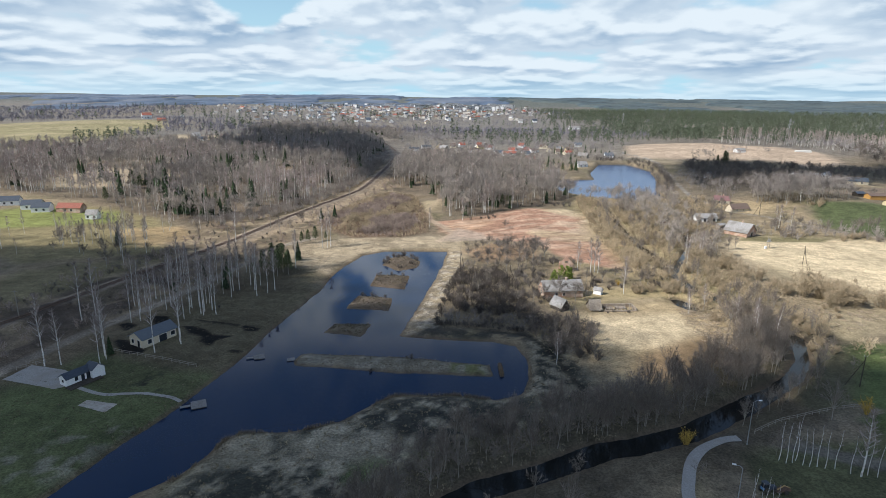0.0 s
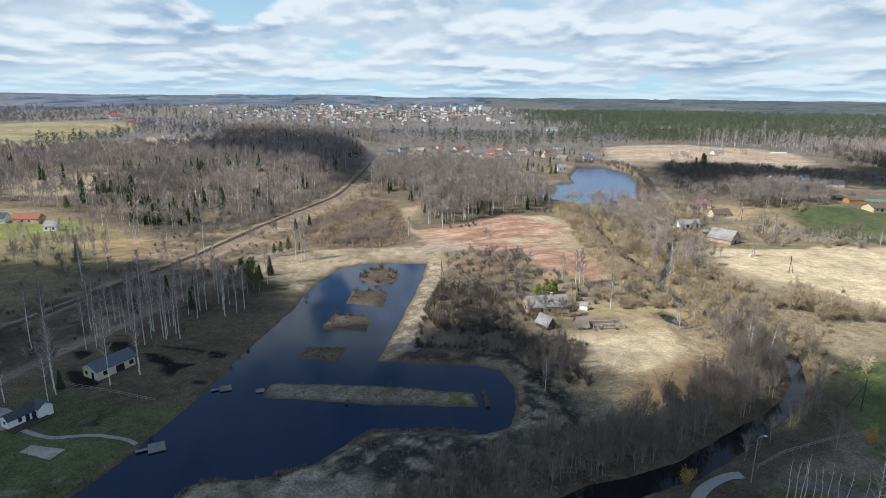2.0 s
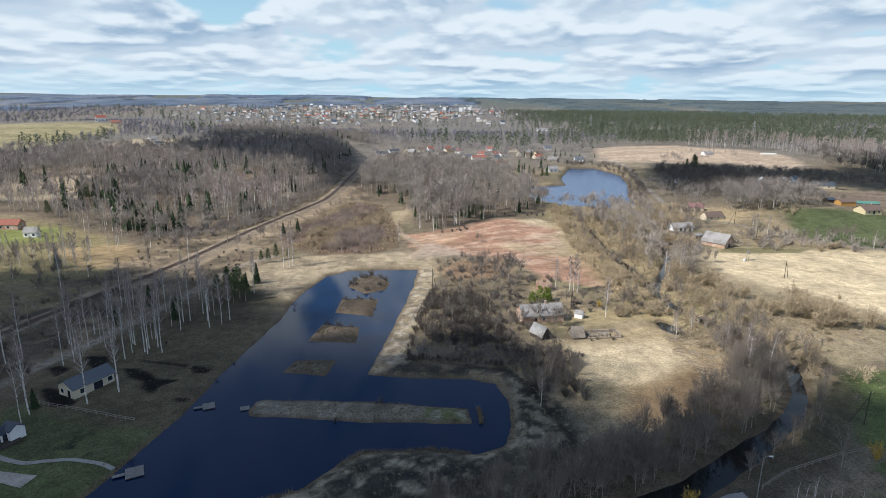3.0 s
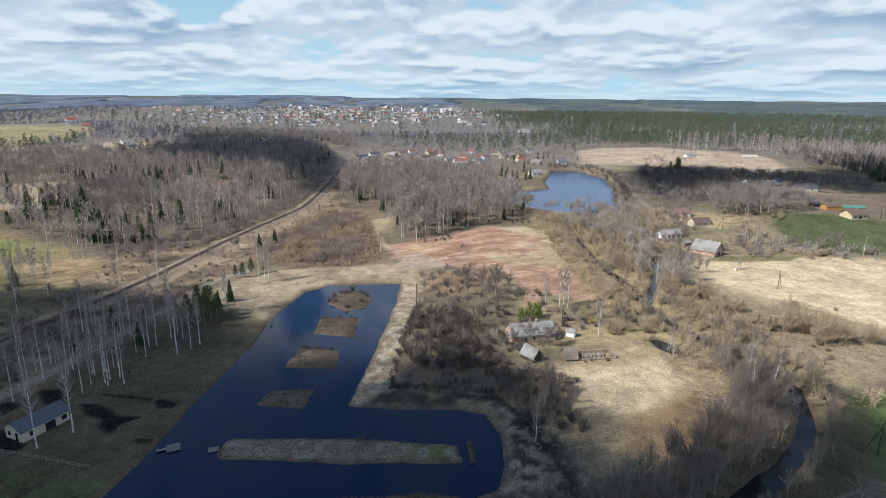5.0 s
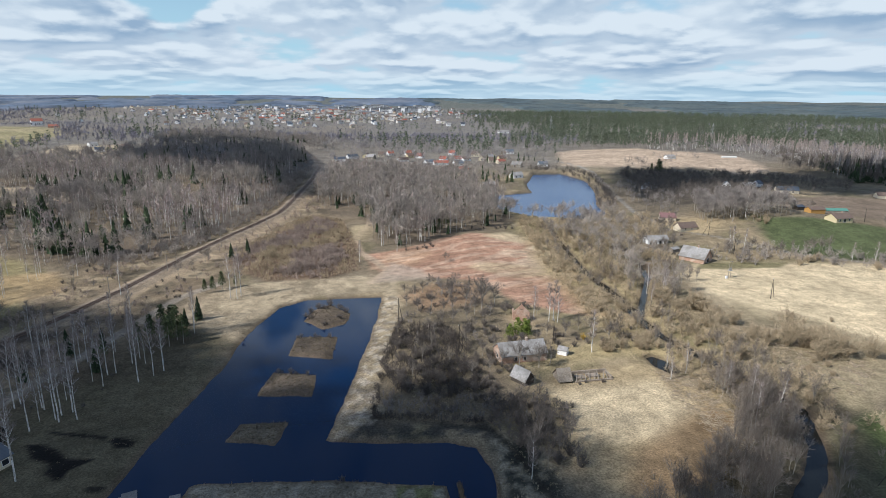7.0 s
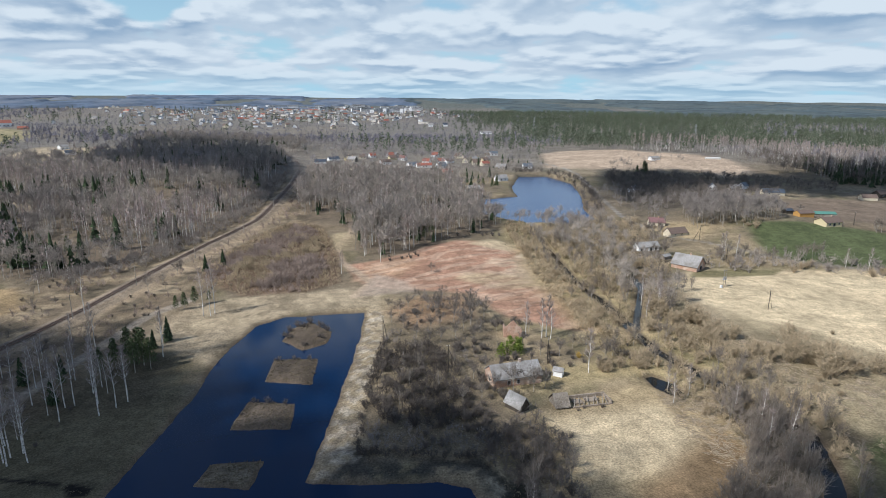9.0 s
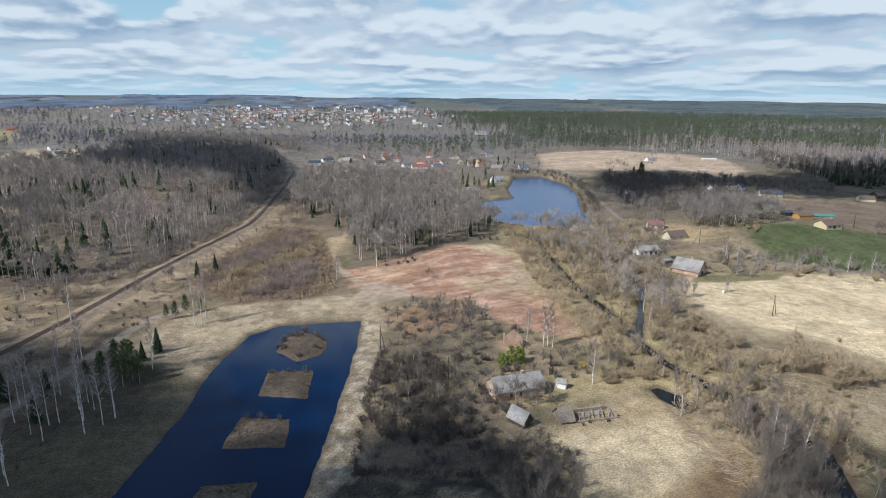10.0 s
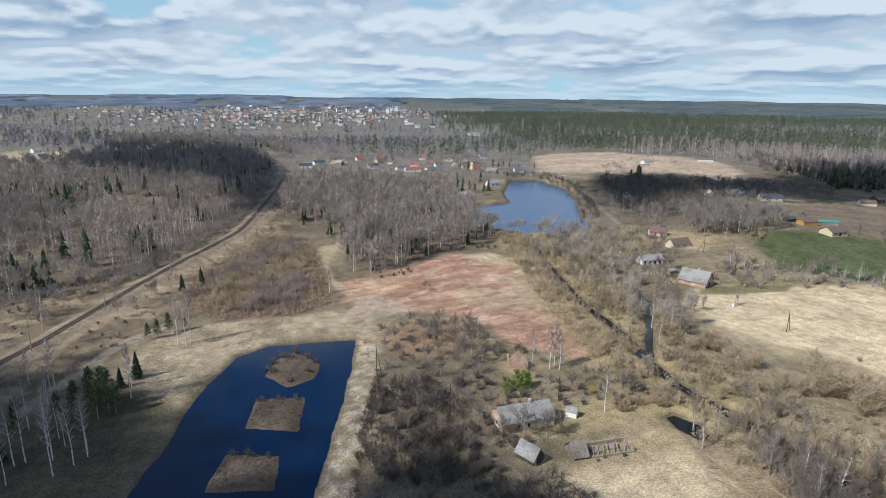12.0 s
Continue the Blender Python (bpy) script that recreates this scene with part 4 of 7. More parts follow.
random.seed(5)
birches = Kinds([plant("birch_tree", tree_shapes(20, 20, 13, 0.15, 0.38, 0.11, 1.7, lean=0.045, girth=0.0088), [BIRCH_BARK, TWIG_BIRCH], "tall white-barked birch with bare drooping twigs", "tree", "birches on the west bank") for _ in range(5)])
W_BIRCH = [(-83, 190), (-84.5, 191.5), (-84, 193.5), (-79, 191), (-82, 195), (-90, 197), (-88, 199), (-88, 186), (-80, 209), (-82, 217), (-80, 218), (-71, 211), (-74, 218), (-68, 215), (-66, 218), (-92, 227), (-98, 201), (-98, 198), (-104, 196), (-102, 184), (-104, 182), (-85, 159), (-80, 165), (-81, 167), (-110, 231), (-65, 247), (-61, 285), (-58, 284), (-57, 287), (-143, 251), (-161, 287), (-143, 271), (-106, 289), (-111, 149), (-107, 150), (-96, 150), (-96.5, 154), (-98, 156), (-121, 183), (-118, 186), (-106, 192), (-111, 198), (-91, 198)]
for x, y in W_BIRCH:
    birches.put(x, y, random.uniform(0.8, 1.08))
for _ in range(26):
    x, y = random.uniform(-112, -66), random.uniform(200, 262)
    if x < -60 - (262 - y) * 0.05:
        birches.put(x, y, random.uniform(0.55, 0.85))
for _ in range(9):
    birches.put(random.uniform(-104, -72), random.uniform(186, 236), random.uniform(0.5, 0.95))
for _ in range(26):
    x = random.uniform(-230, -150)
    birches.put(x, random.uniform(262, 330), random.uniform(0.5, 0.7))
spruces = Kinds([plant("spruce_tree", spruce_shapes(12, 17, 2.7, 20), [GREY_BARK, NEEDLES], "dark green spruce with drooping boughs", "tree", "spruces by the pond") for _ in range(3)])
for x, y, k in ((-100, 232, 0.8), (-67, 260, 0.8), (-68, 358, 0.75), (-74, 347, 0.75), (-164, 285, 0.8), (-97, 157, 0.5), (-86, 219, 0.7), (-104, 214, 0.7), (-92, 238, 0.6), (-70, 254, 0.6)):
    spruces.put(x, y, k)
pines = Kinds([plant("pine_tree", pine_shapes(9, 20, 46, 0.42, 5, 0.28), [GREY_BARK, PINE], "dark green young pine with a full clumped crown", "tree", "pines by the pond") for _ in range(3)])
for x, y, k in ((-70, 293, 0.8), (-67, 297, 0.9), (-73, 292, 0.7), (-74, 243, 1.35), (-70, 236, 1.25), (-66, 238, 1.15), (-69, 241, 1.4), (-72, 246, 1.2), (-77, 240, 1.1), (-80, 236, 1.0), (40, 392, 1.0), (33, 402, 1.1), (46, 405, 1.1), (-88, 229, 0.7), (-62, 300, 0.6), (-244, 454, 1.6), (-235, 449, 1.4), (-232, 467, 1.4), (-221, 472, 1.3), (-185, 402, 1.3), (-169, 391, 1.2), (-152, 384, 1.2), (-230, 392, 1.2)):
    pines.put(x, y, k)

# woods as masses of trees
random.seed(9)
GREY_T = [joined(*round_tree(random.uniform(11, 15), random.uniform(3.8, 5.6), 11, 11, 0.25, 1.7, 0.007, random.uniform(0.16, 0.32), 3, 0)) for _ in range(10)]
BIRCH_T = [joined(*tree_shapes(19, 10, 9, 0.16, 0.34, 0.34, 2.1, 3, 2, girth=0.0115, limb_sides=0)) for _ in range(6)]
SPRUCE_T = [joined(*spruce_shapes(random.uniform(11, 16), 7, random.uniform(2.7, 3.6), 9)) for _ in range(5)]
PINE_T = [joined(*pine_shapes(18, 5, 10, 1.9, 3, 0.36)) for _ in range(5)]
FOREST_T = [joined(*round_tree(random.uniform(16, 21), random.uniform(4.4, 6.2), 11, 15, 0.185, 3.3, 0.0085, random.uniform(0.26, 0.4), 3, 0)) for _ in range(12)]
FAR_T = [joined(*round_tree(13, 5.4, 5, 4, 0.8, 3.6, 0.012, 0.2, 3, 0)) for _ in range(5)]
SHRUB_T = [shrub_triangles(4.0, 2.4, 7, 12, 0.15) for _ in range(6)]


def rolling(x, y, seed, lo, hi):
    """Tree rows whose heights rise and fall from stand to stand."""
    r = rows_for(x, y, seed, lo, hi)
    r[:, 3] *= 0.55 + 0.9 * fractal(x, y, 30, 64)
    return r


clear_w = lambda x, y: np.where(inside(x, y, CLEARING) | (np.hypot(x + 205, y - 560) < 16), 0.07, 1.0) * step(fractal(x, y, 42, 51), 0.32, 0.44)
x, y = in_poly(FOREST_W, 7000, 1, clear_w)
isb = (fractal(x, y, 80, 52) + 0.22 * np.random.default_rng(52).uniform(-1, 1, len(x)) + 0.10 * step(-to_line(x, y, [(-150, 380), (-120, 420), (-105, 480), (-110, 540)]), -45, -10)) > 0.56
tone = 0.25 + 0.6 * np.random.default_rng(53).uniform(0, 1, len(x)) + 2.6 * (fractal(x, y, 45, 62) - 0.5)
for k, (lo, hi, tw) in enumerate(((-9, 0.36, TWIG_MID), (0.36, 0.72, TWIG_GREY), (0.72, 9, TWIG_PALE))):
    m = ~isb & (tone >= lo) & (tone < hi)
    scatter("woodland", FOREST_T, rolling(x[m], y[m], 2 + k, 0.55, 1.05), [GREY_BARK, tw], "leafless grey-brown deciduous woodland", "trees")
for k, (lo, hi, tw) in enumerate(((-9, 0.5, TWIG_BIRCH), (0.5, 9, TWIG_PINK))):
    m = isb & (tone >= lo) & (tone < hi)
    scatter("birch_woodland", BIRCH_T, rows_for(x[m], y[m], 5 + k, 0.6, 1.2), [BIRCH_BARK, tw], "leafless birch wood with white stems", "trees")
x, y = in_poly(FOREST_W, 620, 4, lambda x, y: step(fractal(x, y, 38, 53), 0.54, 0.64))
gr = np.random.default_rng(65)
for cx, cy, n, r in ((-163, 369, 9, 8), (-177, 378, 10, 8), (-146, 360, 7, 8), (-272, 572, 7, 8), (-223, 567, 8, 9), (-207, 565, 8, 8), (-216, 448, 7, 7), (-202, 584, 6, 8), (-259, 589, 6, 9), (-127, 576, 4, 6), (-118, 422, 3, 4), (-240, 460, 8, 9), (-190, 400, 7, 8)):
    x, y = np.concatenate([x, cx + gr.normal(0, r * 0.6, n)]), np.concatenate([y, cy + gr.normal(0, r * 0.6, n)])
scatter("spruces_in_woodland", SPRUCE_T, rows_for(x, y, 5, 0.85, 1.4), [GREY_BARK, NEEDLES], "dark spruces among bare trees", "trees")

x, y = in_poly(WOOD_C, 1700, 6, lambda x, y: step(fractal(x, y, 40, 54), 0.3, 0.45))
isb = np.random.default_rng(7).uniform(0, 1, len(x)) < 0.15
tone = np.random.default_rng(54).uniform(0, 1, len(x))
for k, (lo, hi, tw) in enumerate(((0, 0.3, TWIG_MID), (0.3, 0.7, TWIG_GREY), (0.7, 1, TWIG_PALE))):
    m = ~isb & (tone >= lo) & (tone < hi)
    scatter("lakeside_wood", FOREST_T, rolling(x[m], y[m], 8 + k, 0.7, 1.15), [GREY_BARK, tw], "leafless grey-brown wood by the lake", "trees")
scatter("lakeside_birches", BIRCH_T, rows_for(x[isb], y[isb], 9), [BIRCH_BARK, TWIG_BIRCH], "leafless birches by the lake", "trees")
x, y = in_poly(WOOD_C, 90, 10)
scatter("lakeside_spruces", SPRUCE_T, rows_for(x, y, 11, 0.5, 0.9), [GREY_BARK, NEEDLES], "dark spruces by the lake", "trees")

x, y = in_poly(SCRUB, 3000, 12)
r = rows_for(x, y, 13, 0.7, 1.15)
r[:, 3] *= (0.35 + 1.2 * fractal(x, y, 15, 61)) * (0.55 + 0.45 * step(depth_in(x, y, SCRUB), 0, 16))
pale = (fractal(x, y, 20, 66) + 0.25 * step(-depth_in(x, y, SCRUB), -14, -2)) > 0.58
scatter("sallow_scrub", SHRUB_T, r[pale], [TWIG_WILLOW], "pale yellowish leafless sallow scrub", "bushes")
scatter("willow_scrub", SHRUB_T, r[~pale], [TWIG_RED], "dense reddish-brown leafless scrub", "bushes")
x, y = in_poly([(2, 203), (3, 223), (9, 244), (23, 246), (33, 226), (30, 199), (20, 191), (7, 194)], 460, 14)
x2, y2 = in_poly([(6, 236), (12, 290), (28, 300), (46, 296), (48, 262), (40, 236), (30, 206), (22, 204)], 190, 16, lambda x, y: step(fractal(x, y, 12, 67), 0.44, 0.56))
scatter("orchard_scrub", SHRUB_T, rows_for(x2, y2, 17, 0.4, 1.0), [TWIG_MID], "overgrown leafless orchard scrub", "bushes")
x2, y2 = in_poly([(-165, 170), (-150, 230), (-138, 270), (-112, 300), (-108, 285), (-128, 225), (-146, 170)], 260, 18, lambda x, y: step(to_line(x, y, RAIL), 6, 9))
scatter("railside_thicket", SHRUB_T, rows_for(x2, y2, 19, 0.4, 0.9), [TWIG_DARK], "dark leafless thicket beside the railway", "bushes")
scatter("alder_thicket", SHRUB_T, rows_for(x, y, 15, 0.45, 1.05), [TWIG_BLACK], "dense dark leafless alder thicket", "bushes")


def along(line, n, lo, hi, seed, part_of=(0, 1), left=0.5):
    rng = np.random.default_rng(seed)
    p = np.array(line, float)
    seg = np.hypot(*np.diff(p, axis=0).T)
    cum = np.concatenate([[0], np.cumsum(seg)])
    t = rng.uniform(part_of[0], part_of[1], n) * cum[-1]
    k = np.clip(np.searchsorted(cum, t) - 1, 0, len(seg) - 1)
    u = ((t - cum[k]) / seg[k])[:, None]
    q = p[k] * (1 - u) + p[k + 1] * u
    d = (p[k + 1] - p[k]) / seg[k][:, None]
    off = rng.uniform(lo, hi, n) * np.where(rng.uniform(0, 1, n) < left, 1, -1)
    x, y = q[:, 0] - d[:, 1] * off, q[:, 1] + d[:, 0] * off
    ok = water_depth(x, y) < -0.6
    return x[ok], y[ok]


x, y = along(RIVER, 430, 4.0, 18, 22, (0.57, 1.0), 0.02)
scatter("riverside_alders", GREY_T, rows_for(x, y, 23, 0.3, 0.6), [WOOD_BARK, TWIG_ALDER], "leafless alders along the river", "trees")
x, y = along(RIVER, 620, 2.5, 20, 24, (0.05, 0.62))
scatter("riverside_willows", SHRUB_T, rows_for(x, y, 25, 0.7, 1.5), [TWIG_WILLOW], "yellowish leafless willow bushes by the river", "bushes")
x, y = in_poly([(106, 290), (108, 420), (150, 430), (165, 400), (152, 350), (150, 310), (128, 262)], 760, 28, lambda x, y: step(fractal(x, y, 24, 55), 0.42, 0.56))
scatter("willow_carr", SHRUB_T, rows_for(x, y, 29, 1.0, 2.2), [TWIG_WILLOW], "tall yellowish leafless willows", "bushes")
x, y = in_poly([(106, 290), (108, 430), (150, 436), (165, 400), (152, 350), (150, 310), (128, 262)], 170, 30)
scatter("carr_trees", FOREST_T, rows_for(x, y, 31, 0.45, 0.85), [GREY_BARK, TWIG_PALE], "leafless trees among willows", "trees")
x, y = in_poly([(215, 395), (232, 440), (262, 452), (290, 430), (285, 402), (250, 388)], 340, 32)
scatter("knoll_wood", FOREST_T, rows_for(x, y, 33, 0.55, 0.9), [GREY_BARK, TWIG_MID], "leafless wood on a grassy knoll", "trees")
x, y = along([(186, 318), (200, 335), (226, 325), (258, 305), (330, 262)], 150, 2, 12, 34)
scatter("roadside_scrub", SHRUB_T, rows_for(x, y, 35, 0.7, 1.7), [TWIG_GREY], "leafless roadside scrub", "bushes")
x, y = in_poly([(215, 470), (240, 560), (260, 640), (300, 640), (420, 570), (330, 520), (300, 480), (230, 450)], 900, 36, lambda x, y: step(fractal(x, y, 40, 56), 0.42, 0.55))
scatter("valley_wood", GREY_T, rows_for(x, y, 37, 0.5, 0.9), [WOOD_BARK, TWIG_DARK], "dark leafless valley wood", "trees")
x, y = along([(100, 545), (96, 475), (108, 445), (146, 434), (175, 446)], 170, 1, 9, 38)
scatter("shore_trees", GREY_T, rows_for(x, y, 39, 0.5, 0.95), [GREY_BARK, TWIG_GREY], "leafless trees on the lake shore", "trees")
x, y = in_poly([(31, 188), (45, 192), (51, 180), (46, 165), (34, 163), (29, 175)], 90, 160)
scatter("pondside_thicket", SHRUB_T, rows_for(x, y, 161, 0.7, 1.4), [TWIG_DARK], "tall fan of leafless grey shrubs by the ditch", "bushes")
x, y = along([(29, 178), (12, 181), (-1.5, 183.5), (-1.2, 197), (2.6, 222), (9, 253)], 190, 0.0, 1.0, 162)
scatter("ditch_hedge", SHRUB_T, rows_for(x, y, 163, 0.3, 0.6), [TWIG_BLACK], "low dark leafless hedge along a ditch", "bushes")
x, y = in_poly([(0, 184), (0, 196), (31, 190), (29, 179)], 120, 164)
scatter("low_thicket", SHRUB_T, rows_for(x, y, 165, 0.3, 0.65), [TWIG_MID], "low pale brown leafless scrub", "bushes")
x, y = in_poly([(196, 440), (214, 540), (240, 570), (258, 480), (228, 440), (200, 402)], 130, 166)
scatter("lake_slope_wood", FOREST_T, rows_for(x, y, 167, 0.35, 0.7), [GREY_BARK, TWIG_MID], "leafless trees on the slope above the lake", "trees")
x, y = in_poly([(150, 365), (160, 425), (196, 432), (190, 398), (178, 372)], 110, 168)
scatter("cottage_willows", SHRUB_T, rows_for(x, y, 169, 0.8, 1.7), [TWIG_WILLOW], "yellowish leafless willows round the cottages", "bushes")
x, y = along([(178, 470), (205, 549), (226, 627), (218, 700), (180, 700)], 220, 2, 9, 40)
scatter("lake_road_scrub", SHRUB_T, rows_for(x, y, 41, 0.8, 1.6), [TWIG_DARK], "dark leafless scrub by the lake road", "bushes")
for nm, ln, n in (("railside_scrub", RAIL, 900),):
    x, y = along(ln, n, 9, 26, 42, (0.05, 0.85))
    ok = ~inside(x, y, SCRUB)
    scatter(nm, SHRUB_T, rows_for(x[ok], y[ok], 43, 0.25, 1.0), [TWIG_RED], "low leafless scrub along the railway", "bushes")
x, y = in_poly([(-300, 240), (-200, 240), (-130, 300), (-125, 345), (-160, 375), (-230, 300)], 60, 44)
scatter("meadow_trees", BIRCH_T, rows_for(x, y, 45, 0.4, 0.7), [BIRCH_BARK, TWIG_BIRCH], "thin leafless birches in the west meadow", "trees")

x, y = along([(-150, 344), (-131, 346), (-117, 362), (-105, 386), (-97, 420), (-90, 460), (-81, 520), (-79, 600), (-80, 690)], 900, 0, 11, 46)
x2, y2 = in_poly(FOREST_W, 1500, 47, lambda x, y: step(-y, -620, -480) * ~inside(x, y, CLEARING))
ok = to_line(np.concatenate([x, x2]), np.concatenate([y, y2]), RAIL) > 8
scatter("wood_edge_scrub", SHRUB_T, rows_for(np.concatenate([x, x2])[ok], np.concatenate([y, y2])[ok], 48, 0.5, 1.3), [TWIG_GREY], "grey-brown leafless undergrowth along the wood", "bushes")

# the wide woods behind
rng = np.random.default_rng(80)
n = 27000
d = rng.uniform(0, 1, n) ** 0.8 * 1900 + 720
a = rng.uniform(-0.86, 0.95, n)
x, y = np.sin(a) * d, np.cos(a) * d
ok = ~inside(x, y, FARF) & ~inside(x, y, HILL_FIELD) & ~inside(x, y, PATCH) & ~inside(x, y, LAKE) & (y > 690) & (to_line(x, y, RAIL) > 16) & (to_line(x, y, [(191, 445), (212, 530), (228, 600), (246, 677), (240, 740), (215, 800)]) > 12)
ok &= ~((np.abs(x - 90) < 150) & (np.abs(y - 775) < 110) & (rng.uniform(0, 1, n) < 0.5))
ok &= ~((y > 1250) & (x < 350 + (y - 1250) * 0.1) & (rng.uniform(0, 1, n) < 0.45))
x, y = x[ok], y[ok]
town = (y > 1150) & (x < 330) & (x > -700 - 0.1 * y)
con = step(x - 190 - 0.05 * y, -60, 160) * step(y, 760, 900) * (0.45 + 0.5 * step(fractal(x, y, 170, 59), 0.36, 0.5)) + step(fractal(x, y, 140, 57), 0.56, 0.66) * 0.32
u = np.random.default_rng(81).uniform(0, 1, len(x))
isc = ((u < con) & (y > 800)) | (inside(x, y, [(110, 800), (250, 860), (300, 1100), (90, 1000)]) & (u < 0.55))
nearer = np.hypot(x, y) < 1000
scatter("mid_woods", FOREST_T[:6], rows_for(x[~isc & nearer], y[~isc & nearer], 82, 0.5, 0.9), [GREY_BARK, TWIG_HAZED], "wide leafless woods", "trees")
scatter("far_woods", FAR_T, np.where(np.arange(6) == 3, np.where(town[~isc & ~nearer], 0.5, 1.0)[:, None], 1.0) * rows_for(x[~isc & ~nearer], y[~isc & ~nearer], 83, 0.8, 1.3), [WOOD_BARK, HAZED_WOOD], "wide leafless woods far off, greyed towards blue for haze", "trees")
scatter("far_pinewood", PINE_T, rows_for(x[isc], y[isc], 84, 0.8, 1.2), [GREY_BARK, FAR_PINE], "green pine forest on low hills", "trees")
x, y = in_poly([(500, 620), (530, 745), (500, 810), (410, 830), (400, 890), (560, 900), (760, 760), (640, 600)], 900, 85)
scatter("forest_edge", BIRCH_T, rows_for(x, y, 86, 0.9, 1.3), [BIRCH_BARK, TWIG_BIRCH], "birch and aspen edge of the forest", "trees")
x, y = in_poly([(482, 575), (505, 640), (535, 700), (600, 700), (700, 560), (560, 520)], 260, 87)
scatter("dark_forest_edge", SPRUCE_T, rows_for(x, y, 88, 0.8, 1.2), [GREY_BARK, NEEDLES], "dark spruce edge of the forest", "trees")


x, y = in_poly([(478, 570), (470, 660), (486, 742), (560, 765), (700, 560), (560, 520)], 620, 170)
scatter("field_edge_wood", FOREST_T, rows_for(x, y, 171, 0.6, 1.0), [WOOD_BARK, TWIG_DARK], "dark leafless wood at the field edge", "trees")


def canopy():
    """Distant woods as one rolling sheet of crowns, broken by open land."""
    r = np.concatenate([np.arange(2450, 3400, 14), np.arange(3400, 4880, 22)])
    a = np.linspace(-0.9, 0.98, 620)
    R, A = np.meshgrid(r, a)
    x, y = R * np.sin(A), R * np.cos(A)
    wood = step(fractal(x, y * 0.45, 380, 58) + 0.10 * step(y, 3600, 4500) + 0.08 * step(x, 200, 900) - 0.12 * step(-y, -2900, -2500) * step(-x, -300, 300), 0.46, 0.52)
    wood = wood * step(R, 2455, 2560)
    rng = np.random.default_rng(90)
    z = land(x, y) - 8 + wood * (17 + 4 * (fractal(x, y, 40, 92) - 0.5) + rng.uniform(-2.2, 2.2, x.shape))
    h, w = x.shape
    i = (np.arange(h - 1)[:, None] * w + np.arange(w - 1)[None])
    q = (wood[:-1, :-1] > 0.02) | (wood[1:, 1:] > 0.02)
    i = i[q]
    f = np.concatenate([np.stack([i, i + 1, i + w + 1], -1), np.stack([i, i + w + 1, i + w], -1)])
    me = tri_mesh("distant_woods", np.stack([x, y, z], -1).reshape(-1, 3), f, (x.ravel()[f[:, 0]] > 350 + 260 * (fractal(x.ravel()[f[:, 0]], y.ravel()[f[:, 0]], 300, 93) - 0.5)).astype(int), [HAZE_BLUE_WOOD, HAZE_BLUE_PINE])
    return tagged(new("distant_woods", me), "distant woods tinted blue-green for haze, up to the horizon", "trees", kind="stuff")


canopy()

x, y = in_poly([(-300, 860), (-250, 830), (-92, 870), (-66, 900), (-64, 1010), (-250, 1060), (-310, 1010)], 1000, 120)
scatter("dark_hill_wood", FOREST_T, rolling(x, y, 121, 0.6, 1.0), [WOOD_BARK, TWIG_GREY], "dark leafless wood on a low hill", "trees")
x, y = in_poly([(-300, 860), (-250, 800), (-92, 700), (-66, 760), (-64, 1010), (-250, 1060), (-310, 1010)], 130, 122)
scatter("hill_spruces", SPRUCE_T, rows_for(x, y, 123, 0.7, 1.2), [GREY_BARK, NEEDLES], "dark spruces on the wooded hill", "trees")
x, y = in_poly([(-50, 660), (-40, 720), (60, 730), (200, 740), (200, 700), (150, 690), (140, 610), (96, 600), (95, 650), (25, 690)], 420, 124)
scatter("village_trees", GREY_T, rows_for(x, y, 125, 0.5, 0.9), [GREY_BARK, TWIG_GREY], "leafless trees among the lakeside houses", "trees")
x, y = in_poly([(96, 560), (140, 570), (150, 620), (180, 700), (240, 760), (230, 820), (130, 800), (110, 640)], 46, 126)
scatter("lakeside_conifers", SPRUCE_T, rows_for(x, y, 127, 0.45, 0.85), [GREY_BARK, NEEDLES], "dark spruces round the head of the lake", "trees")
x, y = in_poly([(230, 460), (246, 560), (262, 650), (310, 660), (430, 590), (470, 560), (430, 520), (330, 520), (300, 480)], 2100, 128, lambda x, y: step(fractal(x, y, 45, 63), 0.28, 0.42))
scatter("valley_thicket", GREY_T, rows_for(x, y, 129, 0.4, 0.8), [WOOD_BARK, TWIG_DARK], "dark leafless thicket in the valley", "trees")
x, y = in_poly([(290, 690), (300, 720), (420, 780), (430, 740), (380, 700), (320, 680)], 60, 130)
scatter("field_trees", GREY_T, rows_for(x, y, 131, 0.5, 0.9), [GREY_BARK, TWIG_GREY], "leafless trees round the field house", "trees")
for x, y, k in ((303, 634, 1.9), (309, 641, 1.6), (299, 641, 1.3), (128, 588, 1.0), (134, 596, 1.1), (122, 600, 1.0)):
    pines.put(x, y, k)

